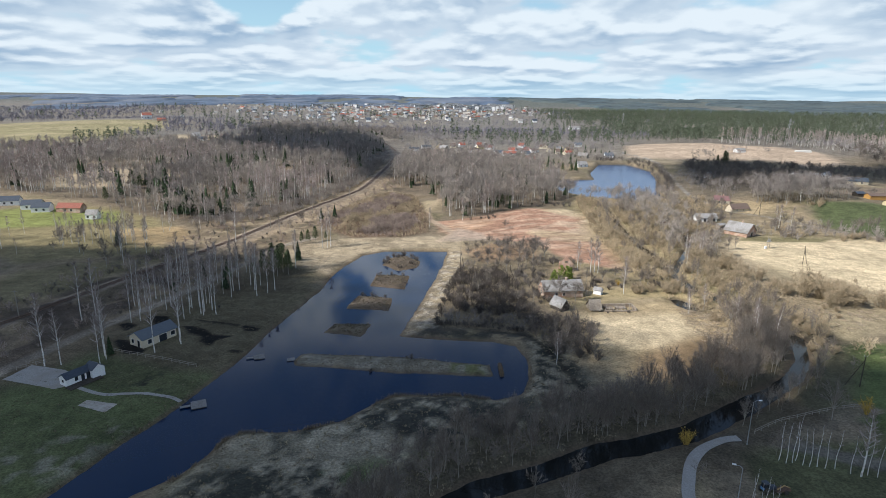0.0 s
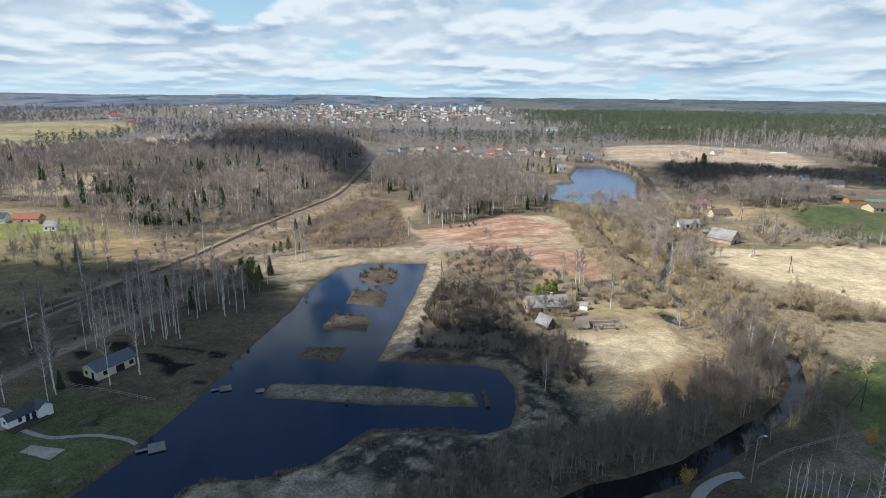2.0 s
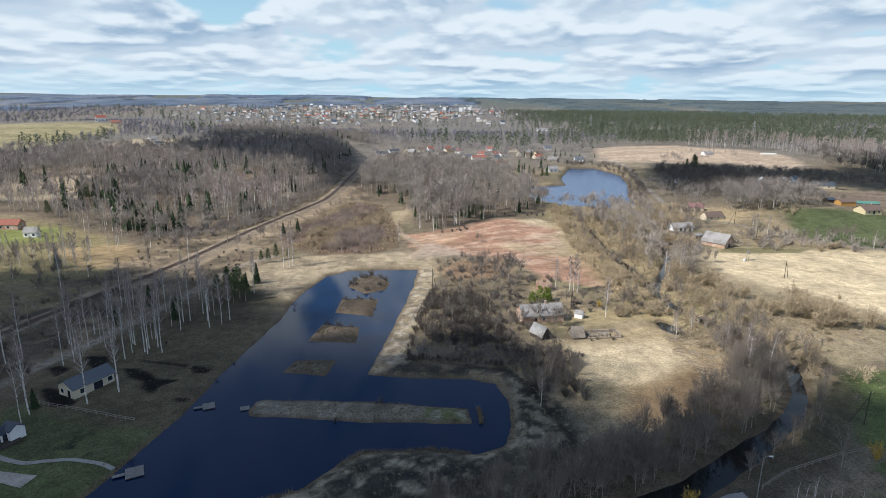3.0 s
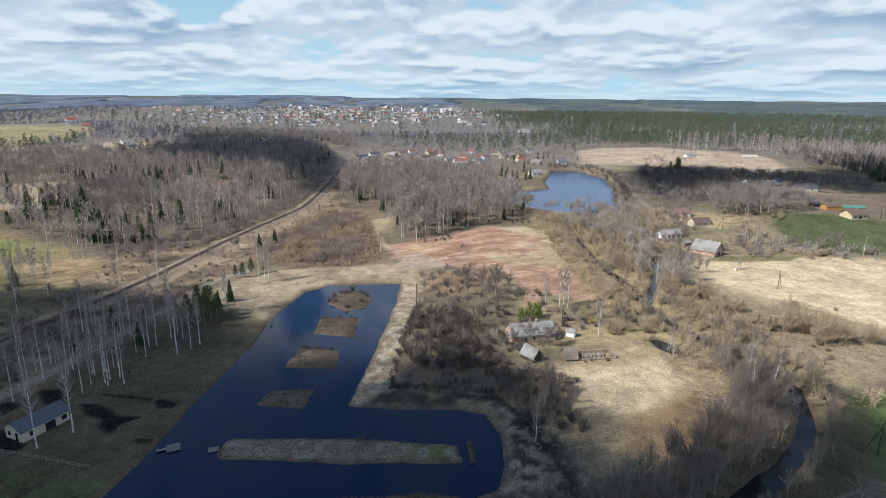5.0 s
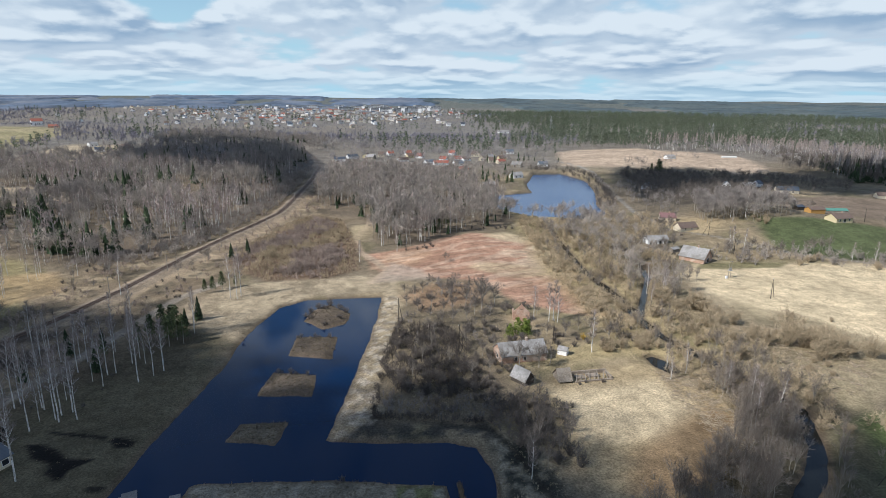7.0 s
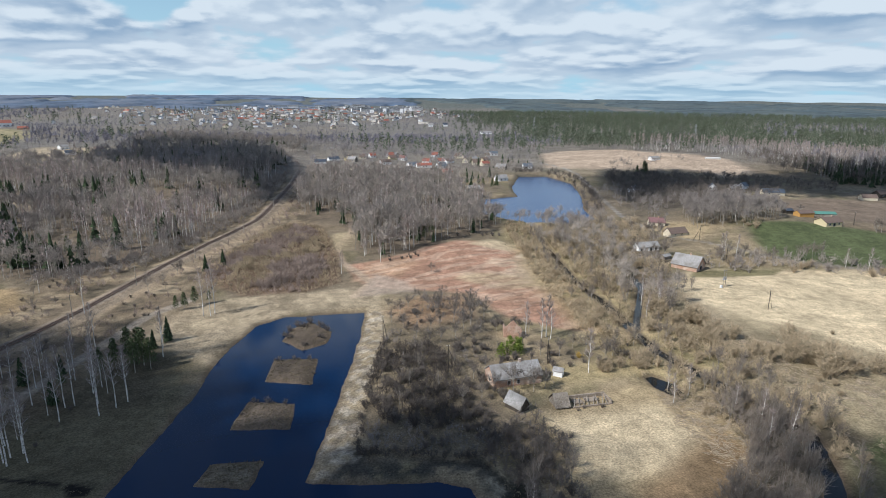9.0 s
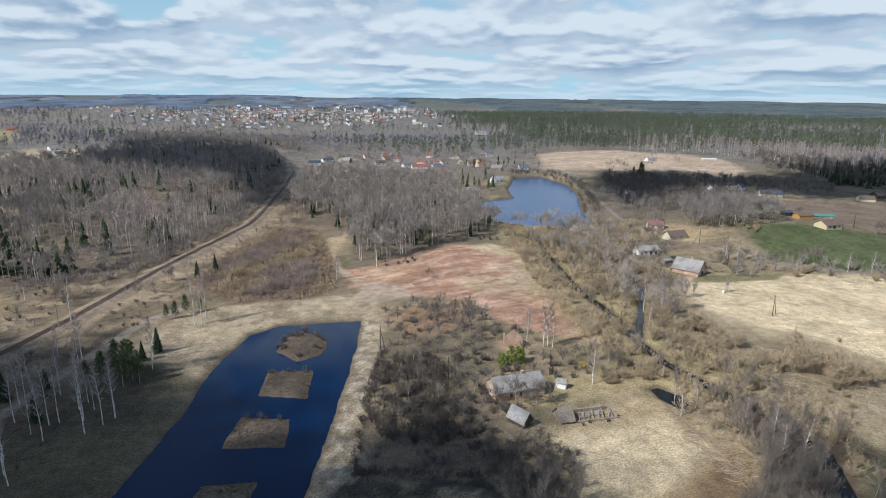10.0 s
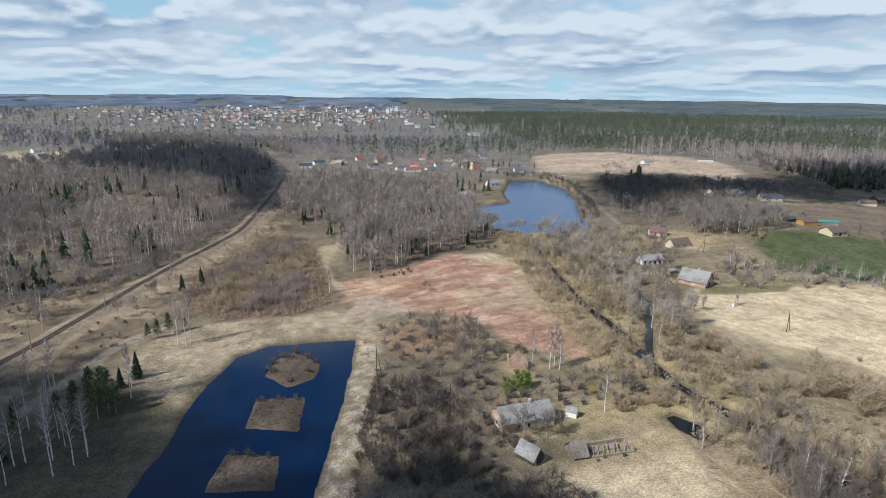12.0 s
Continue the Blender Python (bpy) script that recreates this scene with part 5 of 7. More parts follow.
# single trees and bushes near the pond, the farm and the river
random.seed(31)
alders = Kinds([plant("alder_tree", round_tree(11.5, 3.3, 14, 30, 0.07, 1.6, 0.009, 0.16), [GREY_BARK, TWIG_ALDER], "bare grey-brown alder with rising limbs and dense twigs", "tree", "alders along the river") for _ in range(5)])
x, y = along(RIVER, 170, 4.0, 17, 101, (0.56, 0.97), 0.02)
for p, q in zip(x, y):
    alders.put(float(p), float(q), random.uniform(0.65, 1.15))
x, y = along(RIVER, 60, 3, 14, 102, (0.1, 0.55))
for p, q in zip(x, y):
    alders.put(float(p), float(q), random.uniform(0.5, 0.95))
for p, q, k in ((34, 160, 0.75), (36, 164, 0.8), (39, 168, 0.85), (43, 172, 0.7), (46, 166, 0.75), (42, 162, 0.8), (38, 158, 0.7), (48, 170, 0.6), (36, 172, 0.7), (45, 158, 0.6), (40, 175, 0.6), (10, 205, 0.6), (14, 215, 0.65), (18, 226, 0.6), (22, 212, 0.6), (8, 196, 0.5), (20, 236, 0.55), (118, 196, 0.9), (117.5, 186, 0.8), (120.5, 178, 0.9), (119, 171, 0.7), (107, 200, 0.9), (114.5, 205, 0.8), (113, 213, 0.9), (105, 188, 0.9), (108, 182, 1.0), (109, 171, 0.9), (104, 165, 0.9), (98, 158, 0.9), (122, 190, 0.6)):
    alders.put(p, q, k)
for p, q in ((113, 158), (110, 154), (107, 150), (104, 146.5), (101, 143.5), (97, 140), (93, 137.5), (89, 134.5), (85, 131.5), (81, 129), (77, 126.5), (119, 166)):
    alders.put(p + random.uniform(-1, 1), q + random.uniform(-1, 1), random.uniform(0.5, 0.85))
random.seed(32)
garden = Kinds([plant("garden_tree", round_tree(7.5, 3.6, 15, 30, 0.075, 1.2), [GREY_BARK, TWIG_DARK], "spreading bare fruit tree with a round twiggy crown", "tree", "old garden trees") for _ in range(4)])
for p, q, k in ((34, 250, 1.0), (38, 256, 1.5), (42, 262, 1.7), (36, 266, 1.6), (44, 272, 1.6), (30, 272, 1.5), (48, 266, 1.5), (28, 282, 1.0), (35, 290, 1.1), (16, 276, 0.9), (20, 284, 0.9), (40, 246, 1.1), (34, 240, 0.8), (44, 208.5, 1.35), (50, 207.5, 1.3), (54, 209, 1.0), (38.5, 210, 1.0), (39, 224, 0.9), (34, 218, 1.0), (30, 228, 0.9), (55, 226, 0.8), (60, 232, 0.8), (66, 230, 1.0), (76, 232, 1.1), (80, 224, 1.2), (73, 236, 0.9), (56, 240, 0.8), (84, 228, 1.0), (62, 252, 0.8), (34, 206, 0.8), (28, 204, 0.9), (36, 330, 0.9), (24, 246, 0.8), (20, 252, 0.9), (26, 258, 1.0), (16, 262, 0.8), (22, 266, 1.0), (12, 268, 0.8), (28, 246, 0.9), (18, 240, 0.8), (32, 280, 1.0), (40, 282, 1.1), (46, 284, 1.0), (24, 292, 0.9), (12, 284, 0.7), (44, 254, 1.0), (30, 262, 0.9), (50, 254, 0.8), (-148, 246, 1.1), (-143, 253, 1.1), (-155, 268, 1.0), (-143, 273, 0.9)):
    garden.put(p, q, k * random.uniform(0.9, 1.1))
far_birches = Kinds([plant("young_birch", tree_shapes(13, 20, 13, 0.17, 0.26, 0.11, 1.4, lean=0.05, girth=0.0115), [BIRCH_BARK, TWIG_BIRCH], "slender white birch with bare twigs", "tree", "birches round the farm and river") for _ in range(4)])
for p, q, k in ((71, 217, 1.15), (65, 246, 1.2), (67, 247, 1.25), (68, 245, 1.1), (60, 249, 1.0), (33, 154, 0.8), (88, 196, 0.7), (95, 200, 0.8), (98, 170, 0.9), (102, 178, 0.95), (106, 172, 1.0), (100, 186, 0.8), (92, 206, 0.7), (-8, 335, 0.9), (12, 352, 1.1), (4, 366, 1.2), (18, 368, 1.2), (26, 372, 1.2), (114, 262, 0.8), (122, 268, 1.0), (125, 272, 1.0), (119, 276, 1.1), (196, 336, 1.1), (200, 340, 1.1), (206, 338, 1.0), (250, 312, 0.8), (258, 306, 0.9), (238, 402, 1.2), (246, 398, 1.3)):
    far_birches.put(p, q, k)
thin = Kinds([plant("birch_sapling", tree_shapes(9.5, 7, 4, 0.07, 0.45, 0.05, 0.8, lean=0.03, girth=0.0085), [BIRCH_BARK, TWIG_BIRCH], "thin white birch sapling in a row by the drive", "tree", "birch saplings by the drive") for _ in range(3)])
for p, q in ((72, 109), (73, 108), (74.5, 108.3), (75.6, 109), (76.2, 107.4), (77.4, 107), (79, 107), (80.2, 106.3), (82, 106), (84.4, 104.6), (87.6, 104.2), (89.2, 103.6), (90.8, 103.2), (92.4, 102.8)):
    thin.put(p, q, random.uniform(0.85, 1.1))
for p, q in ((58.5, 93.5), (59.6, 92.8), (60.6, 93.2), (61.5, 92.6), (62.6, 93.0), (59.0, 94.6)):
    thin.put(p, q, random.uniform(0.6, 0.85))
far_birches.put(86, 103.8, 1.2)
for p, q in ((-189, 281), (-188, 286), (-182, 287), (-177, 311), (-174, 309), (-170, 306), (-172, 297), (-166, 302), (-179, 305), (-184, 290)):
    far_birches.put(p, q, random.uniform(0.8, 1.0))


valley = []
for cx, cy, n, rx, ry in ((160, 345, 8, 10, 12), (185, 400, 8, 12, 12), (205, 335, 12, 16, 8), (180, 372, 6, 8, 8), (140, 300, 12, 12, 14), (140, 345, 14, 14, 18), (128, 385, 14, 14, 18), (135, 415, 12, 16, 10), (236, 330, 8, 14, 6), (300, 430, 8, 20, 8), (330, 372, 6, 10, 5), (118, 270, 8, 8, 10), (150, 420, 8, 14, 8), (245, 425, 10, 12, 12), (-170, 270, 6, 22, 12), (-190, 300, 6, 18, 14), (-130, 310, 6, 8, 16), (-88, 330, 5, 4, 20)):
    for _ in range(n):
        valley.append((cx + random.uniform(-rx, rx), cy + random.uniform(-ry, ry), random.uniform(0.55, 1.2)))
for p, q, k in valley:
    if float(water_depth(np.array([p]), np.array([q]))[0]) < -2:
        (alders if random.random() < 0.6 else garden).put(p, q, k)


def bushes(name, models, mats, label, group):
    out = []
    for s in models:
        ob = new(name, s.mesh(name, mats))
        out.append(tagged(ob, label, "bush", group))
    return Kinds(out)


random.seed(33)
willows = bushes("willow_bush", [bush_shape(5.0, 3.6, 28, 30, 0.105) for _ in range(4)], [TWIG_WILLOW], "round yellowish-brown leafless willow bush", "willows in the valley")
x, y = along(RIVER, 90, 3, 18, 103, (0.08, 0.58))
for p, q in zip(x, y):
    willows.put(float(p), float(q), random.uniform(0.5, 1.1))
for cx, cy, n, r, k in ((150, 212, 14, 10, 1.75), (132, 222, 7, 6, 1.4), (128, 236, 7, 6, 1.4), (127, 251, 7, 6, 1.5), (121, 266, 6, 5, 1.5), (190, 192, 6, 9, 0.9), (140, 196, 5, 9, 0.6), (165, 240, 3, 6, 0.5), (150, 130, 5, 8, 0.8), (86, 219, 6, 7, 0.9), (78, 218, 4, 4, 0.8), (124, 180, 5, 7, 0.8), (118, 166, 4, 5, 0.7), (108, 300, 6, 6, 0.9), (140, 330, 8, 12, 1.2), (135, 360, 8, 12, 1.2), (125, 390, 8, 12, 1.2), (255, 385, 7, 9, 0.7), (230, 318, 7, 12, 0.8), (262, 300, 6, 9, 0.8), (200, 325, 6, 8, 0.8)):
    for _ in range(n):
        willows.put(cx + random.gauss(0, r * 0.55), cy + random.gauss(0, r * 0.45), k * random.uniform(0.7, 1.15))
dark = bushes("alder_bush", [bush_shape(3.6, 2.4, 20, 24, 0.105) for _ in range(4)], [TWIG_DARK], "dark leafless bush with many thin stems", "bushes by the pond and farm")
for cx, cy, n, rx, ry, k in ((40, 165, 22, 6, 8, 0.9), (14, 215, 26, 8, 22, 0.9), (38, 212, 16, 7, 8, 0.7), (46, 226, 10, 9, 4, 0.7), (30, 196, 8, 4, 6, 0.8), (56, 234, 10, 10, 5, 0.6), (64, 198, 5, 6, 4, 0.3), (10, 186, 12, 12, 3, 0.5), (24, 270, 10, 8, 10, 0.7), (40, 240, 10, 8, 4, 0.8), (20, 196, 14, 14, 8, 0.7), (33, 184, 8, 5, 8, 0.7), (70, 226, 8, 10, 5, 0.6), (52, 262, 8, 10, 6, 0.7), (90, 232, 8, 6, 8, 0.6), (-120, 200, 16, 14, 30, 0.5), (-150, 225, 14, 16, 25, 0.5), (-100, 250, 12, 10, 18, 0.5), (-90, 310, 12, 8, 24, 0.4), (-130, 320, 12, 10, 24, 0.5), (-85, 205, 8, 12, 14, 0.35), (44, 184, 22, 10, 8, 0.55), (20, 356, 10, 14, 5, 0.5), (70, 398, 10, 18, 5, 0.6)):
    for _ in range(n):
        p, q = cx + random.uniform(-rx, rx), cy + random.uniform(-ry, ry)
        if float(water_depth(np.array([p]), np.array([q]))[0]) < -1.5:
            dark.put(p, q, k * random.uniform(0.7, 1.25))
heath = bushes("island_bush", [bush_shape(3.4, 2.2, 20, 22, 0.10) for _ in range(3)], [TWIG_DARK], "low brown leafless bush on a pond island", "bushes on the islands")
for p, q, k in ((-26, 266, 0.7), (-23.5, 270, 0.75), (-19, 272.5, 0.85), (-15, 269, 0.75), (-12, 264, 0.7), (-26, 259, 0.65), (-21, 268, 0.6), (-14, 257, 0.6), (-20, 251, 0.5), (-27.5, 262, 0.6), (-27, 240, 0.5), (-22, 240.5, 0.45), (-17, 240, 0.5), (-15.5, 230, 0.3), (-31, 213.5, 0.5), (-27, 213, 0.55), (-22, 211.5, 0.45), (-33, 207, 0.3), (-9, 158.2, 0.45), (-20, 149.6, 0.3)):
    heath.put(p, q, k * 1.1)
    heath.put(p + random.uniform(-1.6, 1.6), q + random.uniform(-1.2, 1.2), k * 0.65)
yellow = bushes("yellow_willow", [bush_shape(4.5, 2.6, 22, 18, 0.09)], [YELLOW_TWIG], "weeping willow with golden yellow twigs", "golden willows")
for p, q, k in ((55, 115.5, 0.9), (104, 128, 1.0), (72, 228, 0.6)):
    yellow.put(p, q, k)
random.seed(34)


def thuja(h, w):
    s = Shape()
    s.tube([(0, 0, 0), (0, 0, h * 0.7)], [0.14, 0.05], 5, 0)
    for i in range(9):
        k = i / 8
        leafy(s, (random.uniform(-0.3, 0.3), random.uniform(-0.3, 0.3), h * (0.12 + 0.8 * k)), (w * (1.05 - 0.75 * k), w * (1.05 - 0.75 * k), h * 0.09), 60, 0.5, 0)
    return s


thujas = bushes("thuja", [thuja(6.2, 2.7) for _ in range(2)], [THUJA], "bright yellow-green thuja beside the farmhouse", "thujas by the farmhouse")
for p, q, k in ((46.5, 233, 0.8), (50, 234.5, 1.05), (52.5, 234, 1.0), (54, 236, 0.8)):
    thujas.put(p, q, k)

# reeds, sticks and dead grass
random.seed(35)
reed = Shape()
for _ in range(10):
    reed.sliver((random.uniform(-0.5, 0.5), random.uniform(-0.5, 0.5), 0), (random.uniform(-0.2, 0.2), random.uniform(-0.2, 0.2), random.uniform(0.9, 1.6)), 0.09)
line = [(-54, 100), (-49.5, 112), (-48, 117), (-44, 118.5), (-34, 119.5), (-29, 121), (-24, 125), (-19, 130.5), (-12, 136.5), (3, 136.6), (13, 135), (20.5, 137.5), (24, 147), (25.2, 158)]
x, y = along(line, 1500, 0.0, 0.8, 104)
u = np.random.default_rng(105).uniform(0, 1, 120)
r = rows_for(np.concatenate([x, 16.4 + 0.7 * u]), np.concatenate([y, 147.5 + 7.5 * u[::-1]]), 106, 0.5, 1.0)
r[:, 2] = np.maximum(r[:, 2], -0.15)
edge_x, edge_y = [], []
for k, isl in enumerate(ISLANDS):
    a, q = along(isl + isl[:1], 260 if k < 4 else 420, 0.0, 0.9, 150 + k)
    edge_x.append(a)
    edge_y.append(q)
a, q = along(POND[1:11], 700, 0.0, 0.7, 156)
edge_x.append(a)
edge_y.append(q)
e = rows_for(np.concatenate(edge_x), np.concatenate(edge_y), 157, 0.3, 0.75)
e[:, 2] = np.maximum(e[:, 2], -0.15)
scatter("island_reeds", [reed.triangles()], e, [REED], "dry sedge and reeds fringing the pond islands", "reeds")
scatter("reed_bed", [reed.triangles()], r, [REED], "pale brown dry reeds along the pond edge", "reeds")
stick = Shape()
for _ in range(7):
    a = random.uniform(-0.5, 0.5) + random.choice((0, 0, 1.2))
    p, d = Vector((random.uniform(-1.5, 1.5), random.uniform(-1.5, 1.5), 0.2)), Vector((math.cos(a), math.sin(a), 0.08)) * random.uniform(1.2, 3.2)
    stick.tube([p, p + d], [0.09, 0.05], 3)
x, y = in_poly([(84, 198), (98, 206), (103, 190), (100, 162), (88, 152), (84, 170)], 330, 107)
x2, y2 = in_poly([(118, 185), (124, 215), (120, 240), (136, 235), (166, 226), (160, 200), (140, 182)], 420, 108)
scatter("felled_branches", [stick.triangles()], rows_for(np.concatenate([x, x2]), np.concatenate([y, y2]), 109, 0.5, 1.0), [material("dead_wood", (0.42, 0.35, 0.26), 0.95, 2, 0.3, island=0.3)], "pale felled branches lying in the grass", "branches")
tuft = Shape()
for _ in range(8):
    tuft.sliver((random.uniform(-0.4, 0.4), random.uniform(-0.4, 0.4), 0), (random.uniform(-0.3, 0.3), random.uniform(-0.3, 0.3), random.uniform(0.25, 0.55)), 0.16)
x, y = in_poly(ROUGH, 5200, 110)
x2, y2 = in_poly([(0, 180), (6, 240), (14, 290), (50, 300), (48, 240), (36, 200), (40, 178)], 2600, 111)
x3, y3 = along(RIVER, 3600, 2, 26, 112, (0.1, 0.62))
scatter("grass_tussocks", [tuft.triangles()], rows_for(np.concatenate([x, x2, x3]), np.concatenate([y, y2, y3]), 113, 0.5, 1.2), [STRAW_BLADE], "dry straw tussocks", "grass")

# ---- buildings ----


def house(name, x, y, rz, length, width, wall_h, roof_h, wall_mat, roof_mat, label, eave=0.4, windows=(), chimney=None, wall_label="", roof_label="", z=None, category="house", group=""):
    """A gabled house, ridge along its own x. windows: (side, along, sill, wide, high), sides f b l r."""
    ob = thing(name, x, y, hz(x, y) - 0.15 if z is None else z, rz, label, category, group)
    L, W = length / 2, width / 2
    s = Shape()
    for sy in (-1, 1):
        s.face([(-L, sy * W, -0.6), (L, sy * W, -0.6), (L, sy * W, wall_h), (-L, sy * W, wall_h)])
    for sx in (-1, 1):
        s.face([(sx * L, -W, -0.6), (sx * L, W, -0.6), (sx * L, W, wall_h), (sx * L, 0, wall_h + roof_h), (sx * L, -W, wall_h)])
    part("wall", s, wall_mat, ob, wall_label)
    r = Shape()
    slope = roof_h / W
    for sy in (-1, 1):
        lo_y, lo_z = sy * (W + eave), wall_h - eave * slope + 0.06
        top, thick = wall_h + roof_h + 0.06, 0.16
        a = [(-L - eave, lo_y, lo_z), (L + eave, lo_y, lo_z), (L + eave, 0, top), (-L - eave, 0, top)]
        b = [(p[0], p[1], p[2] + thick) for p in a]
        r.face(b)
        r.face(a[::-1])
        for i in range(4):
            j = (i + 1) % 4
            r.face((a[i], a[j], b[j], b[i]))
    roof = part("roof", r, roof_mat, ob, roof_label)
    if chimney is not None:
        c = Shape().box(chimney - 0.35, -0.3, wall_h + roof_h - 0.8, chimney + 0.35, 0.3, wall_h + roof_h + 1.0)
        c.box(chimney - 0.42, -0.37, wall_h + roof_h + 1.0, chimney + 0.42, 0.37, wall_h + roof_h + 1.12)
        part("chimney", c, BRICK, roof)
    for side, at, sill, ww, wh in windows:
        fr, pn = Shape(), Shape()
        if side in "fb":
            sy = -1 if side == "f" else 1
            q = sy * W
            fr.box(at - ww / 2 - 0.1, min(q, q + sy * 0.05), sill - 0.1, at + ww / 2 + 0.1, max(q, q + sy * 0.05), sill + wh + 0.1)
            pn.box(at - ww / 2, min(q, q + sy * 0.08), sill, at + ww / 2, max(q, q + sy * 0.08), sill + wh)
        else:
            sx = -1 if side == "l" else 1
            q = sx * L
            fr.box(min(q, q + sx * 0.05), at - ww / 2 - 0.1, sill - 0.1, max(q, q + sx * 0.05), at + ww / 2 + 0.1, sill + wh + 0.1)
            pn.box(min(q, q + sx * 0.08), at - ww / 2, sill, max(q, q + sx * 0.08), at + ww / 2, sill + wh)
        w = part("door" if sill < 0.3 else "window", fr, WHITE_WALL, ob)
        part("pane", pn, GLASS, w)
    return ob


house("cabin", -96.8, 141.5, 62, 8.0, 3.2, 2.3, 1.1, WHITE_WALL, ROOF_NAVY, "small white boarded cabin with a dark navy roof", 0.25, [("l", 0, 1.2, 0.8, 0.8), ("f", -1.5, 1.0, 0.8, 1.1), ("f", 0.2, 0.1, 0.9, 2.0), ("f", 1.6, 0.1, 0.9, 2.0)], category="cabin")
house("bungalow", -89.6, 168.0, 62, 11.6, 6.2, 2.9, 1.7, CREAM_WALL, ROOF_DARK, "cream bungalow with a dark metal roof on the lawn", 0.5, [("l", -1.2, 0.1, 1.0, 2.2), ("l", 1.5, 1.0, 1.0, 1.2), ("f", 1.0, 0.1, 2.6, 2.2), ("f", 4.5, 0.9, 1.4, 1.3), ("f", -3.5, 0.9, 1.2, 1.3)])
house("farmhouse", 46, 216, 8, 15.5, 8.0, 2.9, 3.0, BRICK, ROOF_GREY, "derelict brick farmhouse with a sagging grey roof", 0.35, [("l", 0, 1.0, 0.9, 1.2), ("f", -3, 1.0, 0.9, 1.2), ("f", 0, 1.0, 0.9, 1.2)], 2.0)
house("wooden_shed", 42.5, 199, -58, 5.6, 3.9, 1.9, 2.5, DARK_WALL, ROOF_GREY, "dark wooden shed with a steep grey roof", 0.4, category="shed")
house("garden_hut", 61, 217, -35, 3.0, 2.4, 1.9, 0.9, WHITE_WALL, ROOF_GREY, "small white hut with a grey roof", 0.2, [("l", 0, 0.9, 0.6, 0.7)], category="shed")


def collapsing_barn():
    ob = thing("collapsing_barn", 58, 199.5, hz(58, 199.5), 4, "collapsing grey timber barn, half its roof fallen to bare rafters", "barn", "")
    for sx in (-5.0, -1.0):
        s = Shape()
        s.face([(sx, -2.6, -0.2), (sx, 2.6, -0.2), (sx, 2.4, 1.2), (sx, 0.1, 3.6), (sx, -2.5, 1.1)])
        s.face([(sx + 0.15, 2.6, -0.2), (sx + 0.15, -2.6, -0.2), (sx + 0.15, -2.5, 1.1), (sx + 0.15, 0.1, 3.6), (sx + 0.15, 2.4, 1.2)])
        part("gable", s, GREY_WALL, ob)
    for sy in (-1, 1):
        for i in range(9):
            x0 = -5.3 + i * 0.5
            r = Shape()
            sag = 0.12 * math.sin(i * 1.7)
            r.face([(x0, sy * 3.0, 0.6 + sag), (x0 + 0.46, sy * 3.0, 0.62 + sag), (x0 + 0.46, 0, 3.75), (x0, 0, 3.75)])
            r.face([(x0 + 0.46, sy * 3.0, 0.5 + sag), (x0, sy * 3.0, 0.48 + sag), (x0, 0, 3.63), (x0 + 0.46, 0, 3.63)])
            part("roof_board", r, GREY_WALL, ob)
    for i in range(8):
        x0 = 0.4 + i * 1.45
        part("rafter", Shape().tube([(x0, -2.6, 0.3), (x0 + random.uniform(0.6, 1.6), 0.8, 1.6 + random.uniform(-0.7, 0.3))], [0.13, 0.11], 4), TIMBER, ob)
    part("stone_wall", Shape().box(-0.5, 2.0, -0.3, 12, 2.5, 1.1).box(11.6, -2.4, -0.3, 12.1, 2.4, 0.9).box(0, -2.9, -0.3, 12, -2.4, 0.35), RUBBLE, ob)
    part("rubble", Shape().box(1, -1.2, -0.2, 4, 1, 0.5).box(5, -0.5, -0.2, 9, 1.6, 0.35), RUBBLE, ob)


def brick_ruin():
    ob = thing("brick_ruin", 54.5, 247.5, hz(54.5, 247.5), -12, "roofless ruined brick house with a standing gable", "ruin", "")
    ob.scale = (1.25, 1.25, 1.25)
    s = Shape()
    t = 0.4
    out = [(-2.6, 0), (2.6, 0), (2.6, 2.6), (0, 5.2), (-2.6, 2.6)]
    hole = [(-0.5, 2.2), (0.5, 2.2), (0.5, 3.6), (-0.5, 3.6)]
    for y0 in (0, t):
        s.face([(x, y0, z) for x, z in ((-2.6, -0.3), (2.6, -0.3), (2.6, 2.2), (-2.6, 2.2))])
        s.face([(x, y0, z) for x, z in ((-2.6, 2.2), (-0.5, 2.2), (-0.5, 3.6), (-1.0, 4.2), (-2.6, 2.6))])
        s.face([(x, y0, z) for x, z in ((0.5, 2.2), (2.6, 2.2), (2.6, 2.6), (1.0, 4.2), (0.5, 3.6))])
        s.face([(x, y0, z) for x, z in ((-0.5, 3.6), (0.5, 3.6), (1.0, 4.2), (0, 5.2), (-1.0, 4.2))])
    for ring in (out, hole):
        for (x0, z0), (x1, z1) in zip(ring, ring[1:] + ring[:1]):
            s.face([(x0, 0, z0), (x1, 0, z1), (x1, t, z1), (x0, t, z0)])
    part("gable_wall", s, BRICK, ob)
    part("side_wall", Shape().box(-2.6, 0.4, -0.3, -2.2, 5.5, 2.0), BRICK, ob)
    part("side_wall", Shape().box(2.2, 0.4, -0.3, 2.6, 4.2, 1.5), BRICK, ob)
    part("rear_wall", Shape().box(-2.6, 5.5, -0.3, 2.6, 5.9, 1.2), BRICK, ob)
    part("fallen_beam", Shape().tube([(-1.5, 1, 1.8), (2.2, 4, 0.3)], [0.14, 0.12], 5), TIMBER, ob)


